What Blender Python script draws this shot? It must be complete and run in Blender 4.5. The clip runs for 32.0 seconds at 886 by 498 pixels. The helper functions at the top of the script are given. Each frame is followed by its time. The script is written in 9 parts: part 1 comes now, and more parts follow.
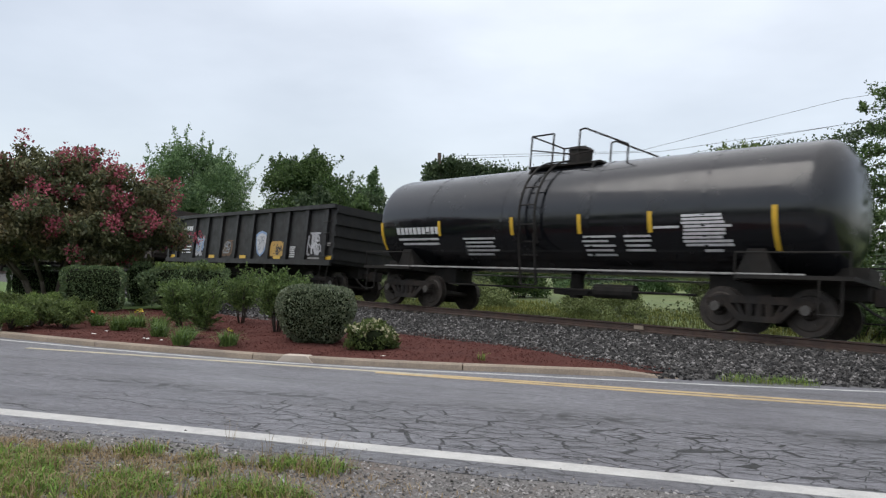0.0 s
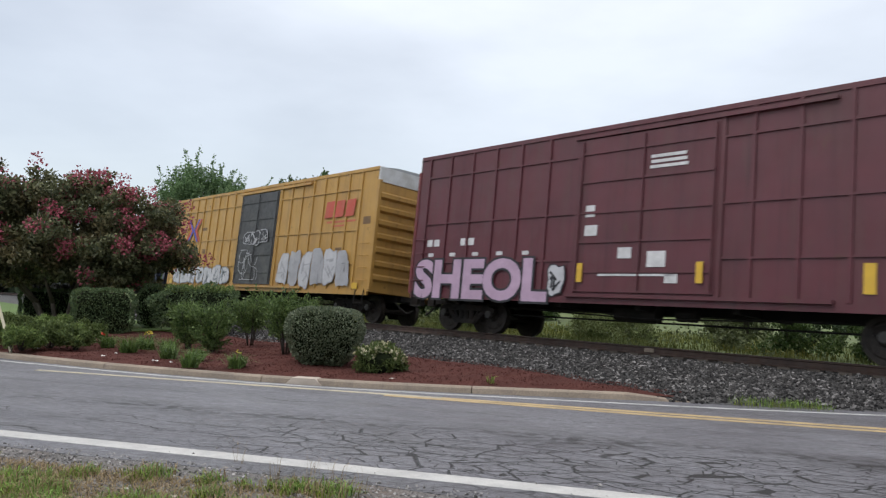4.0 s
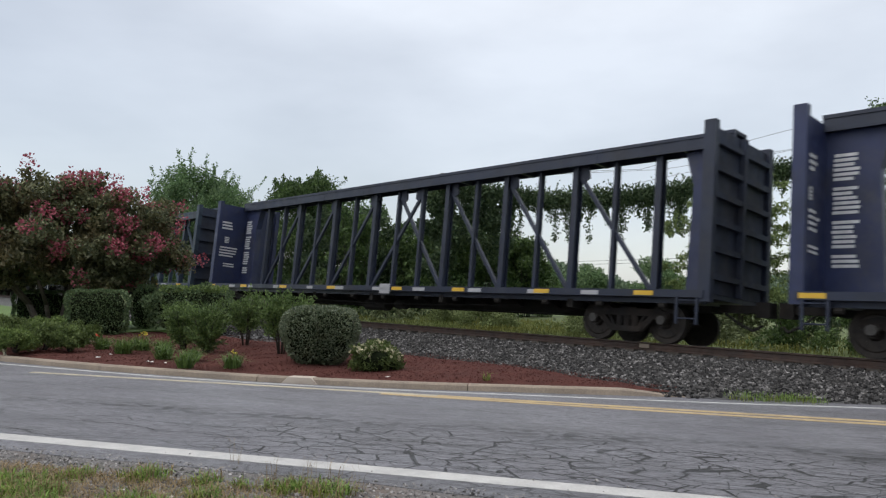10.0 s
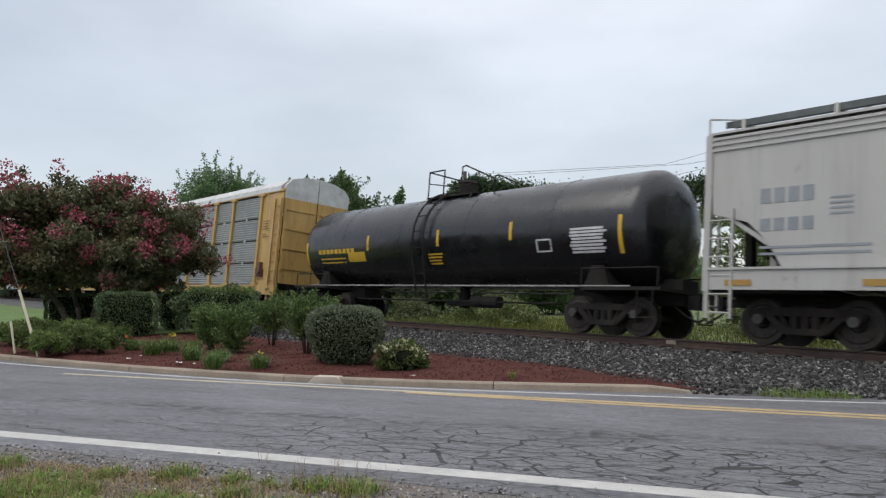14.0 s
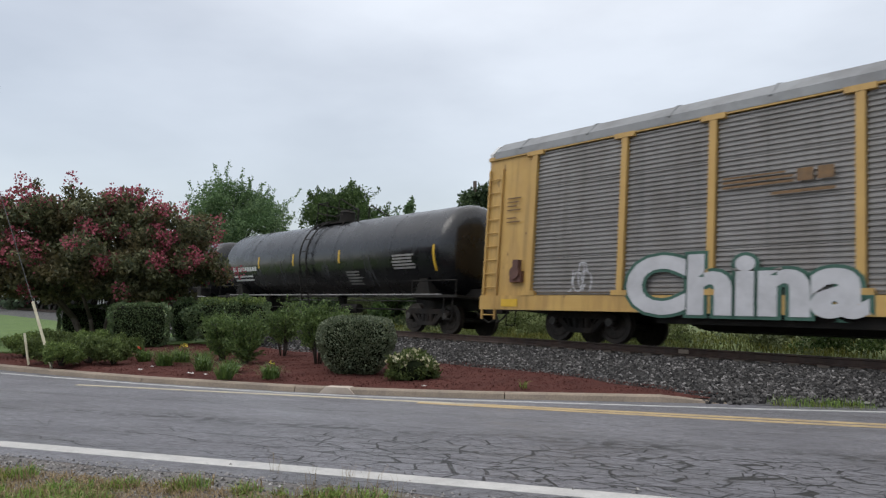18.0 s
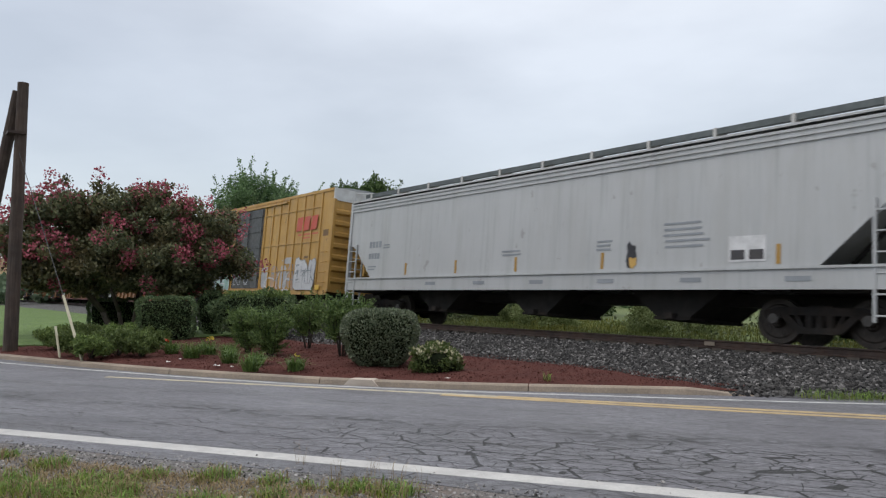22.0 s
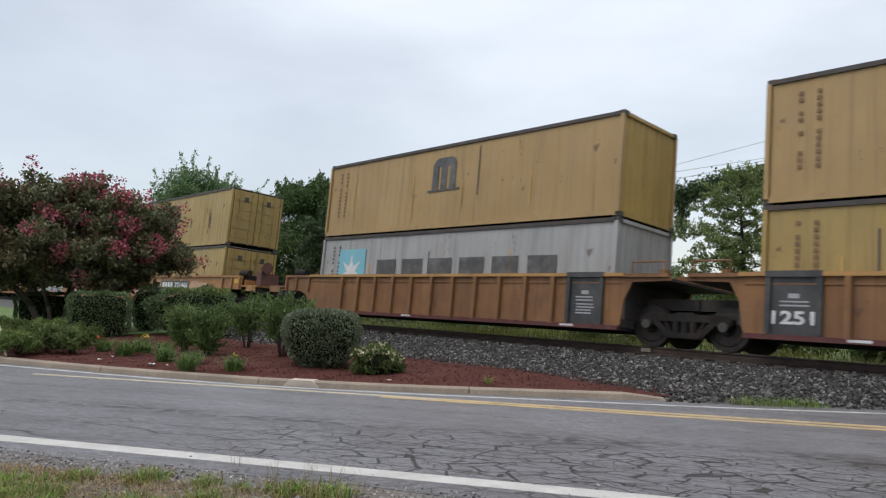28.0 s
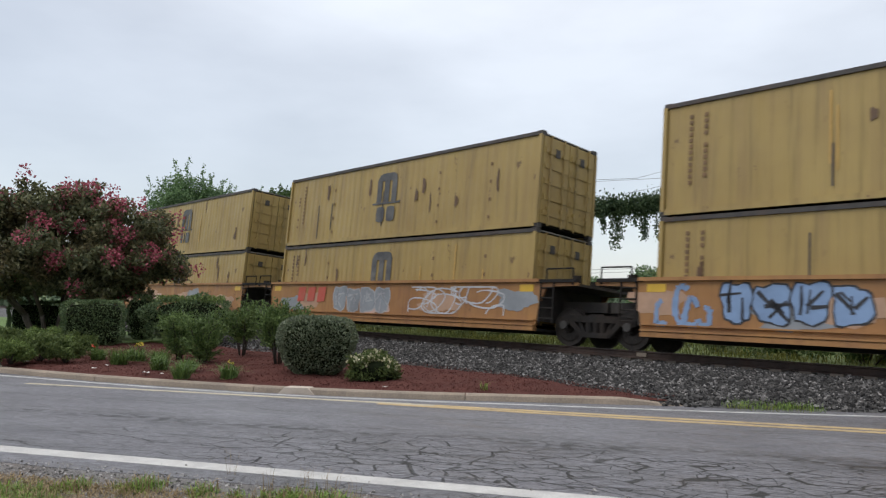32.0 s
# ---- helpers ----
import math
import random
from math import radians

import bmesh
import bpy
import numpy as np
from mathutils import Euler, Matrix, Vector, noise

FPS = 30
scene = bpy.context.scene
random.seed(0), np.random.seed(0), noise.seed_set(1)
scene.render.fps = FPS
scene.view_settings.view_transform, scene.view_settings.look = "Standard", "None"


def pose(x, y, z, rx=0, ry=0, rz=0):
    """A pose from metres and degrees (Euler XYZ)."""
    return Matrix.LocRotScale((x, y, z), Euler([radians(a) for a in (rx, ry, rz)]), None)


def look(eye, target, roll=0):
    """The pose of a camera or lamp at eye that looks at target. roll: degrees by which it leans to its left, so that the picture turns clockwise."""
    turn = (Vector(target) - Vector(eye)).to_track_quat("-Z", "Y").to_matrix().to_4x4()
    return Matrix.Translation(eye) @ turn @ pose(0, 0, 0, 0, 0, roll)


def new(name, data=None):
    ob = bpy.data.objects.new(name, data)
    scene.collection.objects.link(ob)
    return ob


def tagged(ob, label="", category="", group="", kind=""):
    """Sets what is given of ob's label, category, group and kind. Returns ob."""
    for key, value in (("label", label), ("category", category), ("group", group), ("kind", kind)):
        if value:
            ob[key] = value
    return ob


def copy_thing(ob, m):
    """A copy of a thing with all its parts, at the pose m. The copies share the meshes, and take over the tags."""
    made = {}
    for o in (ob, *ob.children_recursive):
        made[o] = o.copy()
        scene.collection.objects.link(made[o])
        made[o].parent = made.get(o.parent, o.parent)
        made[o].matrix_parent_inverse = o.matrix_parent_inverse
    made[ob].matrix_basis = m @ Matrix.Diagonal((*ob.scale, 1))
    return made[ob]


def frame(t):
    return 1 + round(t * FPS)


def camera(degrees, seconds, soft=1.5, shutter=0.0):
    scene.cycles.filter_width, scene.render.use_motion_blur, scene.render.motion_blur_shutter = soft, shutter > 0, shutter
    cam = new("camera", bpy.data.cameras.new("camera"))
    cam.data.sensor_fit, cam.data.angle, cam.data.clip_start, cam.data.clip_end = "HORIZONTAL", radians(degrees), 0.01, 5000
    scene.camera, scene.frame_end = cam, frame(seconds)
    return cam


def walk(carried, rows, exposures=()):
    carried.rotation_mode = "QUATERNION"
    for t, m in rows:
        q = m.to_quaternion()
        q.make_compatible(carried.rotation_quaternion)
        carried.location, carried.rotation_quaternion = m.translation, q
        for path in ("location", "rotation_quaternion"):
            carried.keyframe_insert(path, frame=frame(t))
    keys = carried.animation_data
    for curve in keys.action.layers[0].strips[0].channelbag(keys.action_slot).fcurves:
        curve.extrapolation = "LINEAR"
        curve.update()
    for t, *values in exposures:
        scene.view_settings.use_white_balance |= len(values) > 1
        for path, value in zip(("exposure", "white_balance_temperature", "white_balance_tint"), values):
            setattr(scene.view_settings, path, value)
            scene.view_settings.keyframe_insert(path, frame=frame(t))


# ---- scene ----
PATH = [
    (0, pose(0, 0, 1.5, 91.58, -1.53, 46.29)),
    (0.5, pose(0, 0, 1.5, 91.84, -1.77, 45.93)),
    (1, pose(0, 0, 1.5, 92.03, -1.49, 45.86)),
    (1.5, pose(0, 0, 1.5, 92.20, -1.43, 45.64)),
    (2, pose(0, 0, 1.5, 92.32, -1.39, 45.86)),
    (2.5, pose(0, 0, 1.5, 92.47, -1.34, 45.93)),
    (3, pose(0, 0, 1.5, 92.72, -1.27, 46.35)),
    (3.5, pose(0, 0, 1.5, 93.05, -1.44, 46.84)),
    (4, pose(0, 0, 1.5, 93.33, -1.54, 47.00)),
    (4.5, pose(0, 0, 1.5, 93.57, -1.80, 47.07)),
    (6.5, pose(0, 0, 1.5, 93.50, -1.52, 45.95)),
    (7, pose(0, 0, 1.5, 93.22, -1.03, 45.94)),
    (7.5, pose(0, 0, 1.5, 93.06, -0.73, 46.17)),
    (8, pose(0, 0, 1.5, 93.02, -0.94, 46.46)),
    (8.5, pose(0, 0, 1.5, 93.05, -1.22, 46.45)),
    (9, pose(0, 0, 1.5, 93.10, -1.17, 46.43)),
    (9.5, pose(0, 0, 1.5, 93.01, -0.83, 46.49)),
    (10, pose(0, 0, 1.5, 93.16, -0.96, 46.61)),
    (10.5, pose(0, 0, 1.5, 92.99, -0.70, 46.85)),
    (11, pose(0, 0, 1.5, 92.94, -0.61, 47.34)),
    (11.5, pose(0, 0, 1.5, 92.97, -0.66, 47.70)),
    (12, pose(0, 0, 1.5, 93.00, -0.89, 47.81)),
    (12.5, pose(0, 0, 1.5, 92.90, -0.73, 47.91)),
    (13, pose(0, 0, 1.5, 93.05, -0.89, 47.93)),
    (13.5, pose(0, 0, 1.5, 92.95, -0.58, 48.11)),
    (14, pose(0, 0, 1.5, 93.02, -0.30, 48.53)),
    (14.5, pose(0, 0, 1.5, 93.15, -0.28, 48.62)),
    (16.5, pose(0, 0, 1.5, 93.56, -0.40, 48.67)),
    (17, pose(0, 0, 1.5, 93.68, 0.03, 48.99)),
    (17.5, pose(0, 0, 1.5, 93.75, 0.21, 49.34)),
    (18, pose(0, 0, 1.5, 93.80, -0.05, 49.37)),
    (18.5, pose(0, 0, 1.5, 93.76, -0.17, 49.67)),
    (19, pose(0, 0, 1.5, 93.79, 0.05, 49.87)),
    (19.5, pose(0, 0, 1.5, 93.74, 0.16, 50.07)),
    (20, pose(0, 0, 1.5, 93.56, 0.14, 50.24)),
    (20.5, pose(0, 0, 1.5, 93.51, 0.10, 50.56)),
    (21, pose(0, 0, 1.5, 93.40, 0.34, 50.78)),
    (21.5, pose(0, 0, 1.5, 93.33, 0.26, 50.96)),
    (22, pose(0, 0, 1.5, 93.20, 0.15, 51.21)),
    (22.5, pose(0, 0, 1.5, 92.91, 0.34, 51.29)),
    (23, pose(0, 0, 1.5, 92.47, -0.23, 51.55)),
    (23.5, pose(0, 0, 1.5, 92.51, 0.38, 51.24)),
    (24, pose(0, 0, 1.5, 92.60, 0.04, 50.77)),
    (24.5, pose(0, 0, 1.5, 92.94, -0.71, 50.02)),
    (26.5, pose(0, 0, 1.5, 93.50, -0.90, 47.03)),
    (27, pose(0, 0, 1.5, 93.39, -0.99, 47.07)),
    (27.5, pose(0, 0, 1.5, 93.44, -0.94, 47.56)),
    (28, pose(0, 0, 1.5, 93.42, -1.18, 46.74)),
    (28.5, pose(0, 0, 1.5, 93.52, -1.34, 45.94)),
    (29, pose(0, 0, 1.5, 93.46, -0.91, 45.80)),
    (29.5, pose(0, 0, 1.5, 93.66, -0.76, 45.83)),
    (30, pose(0, 0, 1.5, 93.63, -0.70, 45.81)),
    (30.5, pose(0, 0, 1.5, 93.73, -0.78, 46.09)),
    (31, pose(0, 0, 1.5, 93.83, -0.83, 46.21)),
    (31.5, pose(0, 0, 1.5, 93.94, -1.04, 46.33)),
    (32, pose(0, 0, 1.5, 93.91, -0.78, 46.37)),
]
cam = camera(63.3, 32.0, soft=1.25, shutter=0.12)
# the clip's camera meters the passing cars
EXPOSURE = [(0, 0.30), (1, 0.24), (2.5, 0.24), (4, 0.30), (7, 0.19), (13, 0.16), (22, 0.13), (23, 0.24), (24, 0.28), (27, 0.24), (28, 0.24), (29, 0.12), (30, 0.22), (32, 0.22)]
walk(cam, PATH, EXPOSURE)

# ---- light: a bright overcast sky, the sun behind thin cloud ----
def make_world():
    world = bpy.data.worlds.new("overcast")
    scene.world = world
    world.use_nodes = True
    n, l = world.node_tree.nodes, world.node_tree.links
    n.clear()
    out = n.new("ShaderNodeOutputWorld")
    sky = n.new("ShaderNodeTexSky")
    sky.sky_type, sky.sun_disc = "NISHITA", False
    sky.sun_elevation, sky.sun_rotation = radians(58), radians(-150)
    sky_bg = n.new("ShaderNodeBackground")
    sky_bg.inputs["Strength"].default_value = 0.05
    l.new(sky.outputs[0], sky_bg.inputs["Color"])
    tc = n.new("ShaderNodeTexCoord")
    sep = n.new("ShaderNodeSeparateXYZ")
    l.new(tc.outputs["Generated"], sep.inputs[0])
    grad = n.new("ShaderNodeValToRGB")
    e = grad.color_ramp.elements
    e[0].position, e[0].color = 0.0, (0.412, 0.424, 0.438, 1)
    e[1].position, e[1].color = 1.0, (1.11, 1.09, 1.07, 1)
    mid = grad.color_ramp.elements.new(0.33)
    mid.color = (0.464, 0.475, 0.489, 1)
    l.new(sep.outputs["Z"], grad.inputs[0])
    mp = n.new("ShaderNodeMapping")
    mp.inputs["Scale"].default_value = (1.6, 1.6, 4.5)
    l.new(tc.outputs["Generated"], mp.inputs[0])
    nz = n.new("ShaderNodeTexNoise")
    nz.inputs["Scale"].default_value, nz.inputs["Detail"].default_value = 1.6, 5.0
    l.new(mp.outputs[0], nz.inputs["Vector"])
    cl = n.new("ShaderNodeMapRange")
    cl.inputs["From Min"].default_value, cl.inputs["From Max"].default_value = 0.36, 0.66
    cl.inputs["To Min"].default_value, cl.inputs["To Max"].default_value = 0.92, 1.14
    l.new(nz.outputs[0], cl.inputs[0])
    mul = n.new("ShaderNodeVectorMath")
    mul.operation = "SCALE"
    l.new(grad.outputs[0], mul.inputs[0])
    # the cloud is thinner and brighter towards one side
    glow = n.new("ShaderNodeVectorMath")
    glow.operation = "DOT_PRODUCT"
    glow.inputs[1].default_value = (-0.42, 0.66, 0.62)
    l.new(tc.outputs["Generated"], glow.inputs[0])
    thin = n.new("ShaderNodeMapRange")
    thin.inputs["From Min"].default_value, thin.inputs["From Max"].default_value = 0.72, 1.0
    thin.inputs["To Min"].default_value, thin.inputs["To Max"].default_value = 0.94, 1.24
    thin.interpolation_type = "SMOOTHSTEP"
    l.new(glow.outputs["Value"], thin.inputs[0])
    both = n.new("ShaderNodeMath")
    both.operation = "MULTIPLY"
    l.new(cl.outputs[0], both.inputs[0])
    l.new(thin.outputs[0], both.inputs[1])
    l.new(both.outputs[0], mul.inputs["Scale"])
    cloud_bg = n.new("ShaderNodeBackground")
    cloud_bg.inputs["Strength"].default_value = 1.0
    l.new(mul.outputs[0], cloud_bg.inputs["Color"])
    add = n.new("ShaderNodeAddShader")
    l.new(sky_bg.outputs[0], add.inputs[0])
    l.new(cloud_bg.outputs[0], add.inputs[1])
    l.new(add.outputs[0], out.inputs[0])
    sun = bpy.data.lights.new("sun", "SUN")
    sun.energy, sun.angle, sun.color = 0.85, radians(40), (1.0, 0.97, 0.93)
    ob = new("sun", sun)
    d = Vector((-math.sin(radians(150)) * math.cos(radians(58)), math.cos(radians(150)) * math.cos(radians(58)), math.sin(radians(58))))
    ob.matrix_world = look(d * 60, (0, 0, 0))


make_world()

# ---- materials ----
def surface(name, color, color2=None, rough=0.7, metal=0.0, scale=3.0, grime=None, grime_amount=0.5, grime_scale=1.2, stretch=(1, 1, 1),
            bump=0.0, bump_scale=40.0, piece=0.0, fine=0.0, spec=0.5, rust=0.0, drip=0.0):
    """A worn painted or natural surface: two tones in soft patches, grime in streaks, fine grain, relief."""
    m = bpy.data.materials.new(name)
    m.use_nodes = True
    n, l = m.node_tree.nodes, m.node_tree.links
    b = n["Principled BSDF"]
    b.inputs["Roughness"].default_value, b.inputs["Metallic"].default_value = rough, metal
    b.inputs["Specular IOR Level"].default_value = spec
    tc = n.new("ShaderNodeTexCoord")

    def noise_at(sc, detail, st=(1, 1, 1), roughness=0.6):
        mp = n.new("ShaderNodeMapping")
        mp.inputs["Scale"].default_value = st
        l.new(tc.outputs["Object"], mp.inputs[0])
        t = n.new("ShaderNodeTexNoise")
        t.inputs["Scale"].default_value, t.inputs["Detail"].default_value, t.inputs["Roughness"].default_value = sc, detail, roughness
        l.new(mp.outputs[0], t.inputs["Vector"])
        return t.outputs[0]

    def spread(sock, lo, hi, a=0.0, c=1.0):
        r = n.new("ShaderNodeMapRange")
        for k, v in (("From Min", lo), ("From Max", hi), ("To Min", a), ("To Max", c)):
            r.inputs[k].default_value = v
        l.new(sock, r.inputs[0])
        return r.outputs[0]

    def mix(fac, a, c, mode="MIX"):
        x = n.new("ShaderNodeMix")
        x.data_type, x.blend_type = "RGBA", mode
        for sock, v in ((x.inputs[0], fac), (x.inputs[6], a), (x.inputs[7], c)):
            if hasattr(v, "is_output"):
                l.new(v, sock)
            elif isinstance(v, (int, float)):
                sock.default_value = v
            else:
                sock.default_value = (*v, 1)
        return x.outputs[2]

    c2 = color2 if color2 else tuple(min(1, v * 0.78) for v in color)
    col = mix(spread(noise_at(scale, 4), 0.35, 0.65), color, c2)
    if grime:
        col = mix(spread(noise_at(grime_scale, 6, stretch, 0.7), 0.48, 0.72, 0.0, grime_amount), col, grime)
    if drip:  # dirt washed down in narrow runs
        col = mix(spread(noise_at(1.0, 4, (5.0, 5.0, 0.22), 0.65), 0.52, 0.70, 0.0, drip), col, tuple(v * 0.38 for v in color))
    if rust:  # chipped spots gone to rust
        col = mix(spread(noise_at(2.6, 5, (1.0, 1.0, 0.55), 0.75), 0.63, 0.68, 0.0, rust), col, (0.085, 0.040, 0.022))
    if fine:
        g = spread(noise_at(scale * 30, 3), 0.3, 0.7, 1 - fine, 1 + fine)
        s = n.new("ShaderNodeVectorMath")
        s.operation = "SCALE"
        l.new(col, s.inputs[0])
        l.new(g, s.inputs["Scale"])
        col = s.outputs[0]
    if piece:
        oi = n.new("ShaderNodeObjectInfo")
        g = spread(oi.outputs["Random"], 0, 1, 1 - piece, 1 + piece)
        s = n.new("ShaderNodeVectorMath")
        s.operation = "SCALE"
        l.new(col, s.inputs[0])
        l.new(g, s.inputs["Scale"])
        col = s.outputs[0]
    l.new(col, b.inputs["Base Color"])
    l.new(spread(noise_at(scale * 2.3, 3), 0.3, 0.7, max(0.05, rough - 0.12), min(1, rough + 0.12)), b.inputs["Roughness"])
    if bump:
        bp = n.new("ShaderNodeBump")
        bp.inputs["Strength"].default_value, bp.inputs["Distance"].default_value = bump, 0.02
        l.new(noise_at(bump_scale, 5), bp.inputs["Height"])
        l.new(bp.outputs[0], b.inputs["Normal"])
    return m


def islands(name, low, high, rough=0.8, spec=0.3, patch=None, patch_scale=0.6, trans=0.0):
    """Many small pieces in one mesh, each in its own tone between low and high."""
    m = bpy.data.materials.new(name)
    m.use_nodes = True
    n, l = m.node_tree.nodes, m.node_tree.links
    b = n["Principled BSDF"]
    b.inputs["Roughness"].default_value, b.inputs["Specular IOR Level"].default_value = rough, spec
    g = n.new("ShaderNodeNewGeometry")
    ramp = n.new("ShaderNodeValToRGB")
    ramp.color_ramp.elements[0].color, ramp.color_ramp.elements[1].color = (*low, 1), (*high, 1)
    l.new(g.outputs["Random Per Island"], ramp.inputs[0])
    col = ramp.outputs[0]
    if patch:
        tc = n.new("ShaderNodeTexCoord")
        t = n.new("ShaderNodeTexNoise")
        t.inputs["Scale"].default_value, t.inputs["Detail"].default_value = patch_scale, 3
        l.new(tc.outputs["Object"], t.inputs["Vector"])
        r = n.new("ShaderNodeMapRange")
        r.inputs["From Min"].default_value, r.inputs["From Max"].default_value = 0.42, 0.62
        l.new(t.outputs[0], r.inputs[0])
        x = n.new("ShaderNodeMix")
        x.data_type, x.blend_type = "RGBA", "MULTIPLY"
        l.new(r.outputs[0], x.inputs[0])
        l.new(col, x.inputs[6])
        x.inputs[7].default_value = (*patch, 1)
        col = x.outputs[2]
    l.new(col, b.inputs["Base Color"])
    if trans:
        tr = n.new("ShaderNodeBsdfTranslucent")
        l.new(col, tr.inputs["Color"])
        mx = n.new("ShaderNodeMixShader")
        mx.inputs[0].default_value = trans
        l.new(b.outputs[0], mx.inputs[1])
        l.new(tr.outputs[0], mx.inputs[2])
        l.new(mx.outputs[0], n["Material Output"].inputs[0])
    return m


# ---- mesh helpers ----
def box(bm, x0, x1, y0, y1, z0, z1):
    m = Matrix.LocRotScale(((x0 + x1) / 2, (y0 + y1) / 2, (z0 + z1) / 2), None, (abs(x1 - x0), abs(y1 - y0), abs(z1 - z0)))
    return bmesh.ops.create_cube(bm, size=1.0, matrix=m)["verts"]


def prism(bm, profile, axis, a, b):
    """A closed profile, drawn along an axis from a to b. The profile's two numbers are the other two axes in order."""
    def put(p, v):
        return {"x": (v, p[0], p[1]), "y": (p[0], v, p[1]), "z": (p[0], p[1], v)}[axis]
    lo = [bm.verts.new(put(p, a)) for p in profile]
    hi = [bm.verts.new(put(p, b)) for p in profile]
    k = len(profile)
    for i in range(k):
        bm.faces.new((lo[i], lo[(i + 1) % k], hi[(i + 1) % k], hi[i]))
    bm.faces.new(lo[::-1])
    bm.faces.new(hi)


def rod(bm, a, b, r, k=8, r2=None):
    """A round or tapered bar between two points."""
    a, b = Vector(a), Vector(b)
    d = b - a
    m = Matrix.Translation((a + b) / 2) @ d.to_track_quat("Z", "Y").to_matrix().to_4x4()
    bmesh.ops.create_cone(bm, cap_ends=True, segments=k, radius1=r, radius2=r if r2 is None else r2, depth=d.length, matrix=m)


def pipe(bm, pts, r, k=6):
    for a, b in zip(pts, pts[1:]):
        rod(bm, a, b, r, k)


def beam(bm, a, b, w, h):
    """A square bar between two points, w thick sideways and h in the upright direction."""
    a, b = Vector(a), Vector(b)
    d = b - a
    q = d.to_track_quat("X", "Z").to_matrix().to_4x4()
    m = Matrix.Translation((a + b) / 2) @ q @ Matrix.Diagonal((d.length, w, h, 1))
    bmesh.ops.create_cube(bm, size=1.0, matrix=m)


def mesh_of(name, bm, material, smooth=False):
    bmesh.ops.recalc_face_normals(bm, faces=bm.faces)
    me = bpy.data.meshes.new(name)
    bm.to_mesh(me)
    bm.free()
    for mm in material if isinstance(material, (list, tuple)) else [material]:
        me.materials.append(mm)
    if smooth:
        me.shade_smooth()
    return me


def part(name, bm, material, parent=None, label="", smooth=False, at=None):
    """Links a bmesh (or a mesh that alike parts share) as one object under its thing."""
    me = bm if isinstance(bm, bpy.types.Mesh) else mesh_of(name, bm, material, smooth)
    ob = new(name, me)
    if parent:
        ob.parent = parent
    if at:
        ob.matrix_basis = at
    return tagged(ob, label)


def boxes(*rows):
    bm = bmesh.new()
    for r in rows:
        box(bm, *r)
    return bm


def thing(name, label, category, group="", kind=""):
    return tagged(new(name), label, category, group, kind)


CANT, TRACK_Y, TRACK_Z, WHEEL_R = -5.3, 15.436, 0.292, 0.46

# ---- ground, road, bed, ballast ----
ROAD_DIR = 31.0
RU = Vector((math.cos(radians(ROAD_DIR)), math.sin(radians(ROAD_DIR))))
RN = Vector((-RU.y, RU.x))
R0 = Vector((-5.47, 3.30))


def road_xy(u, n):
    """A place by its distance along the near white line and across the road."""
    p = R0 + RU * u + RN * n
    return p.x, p.y


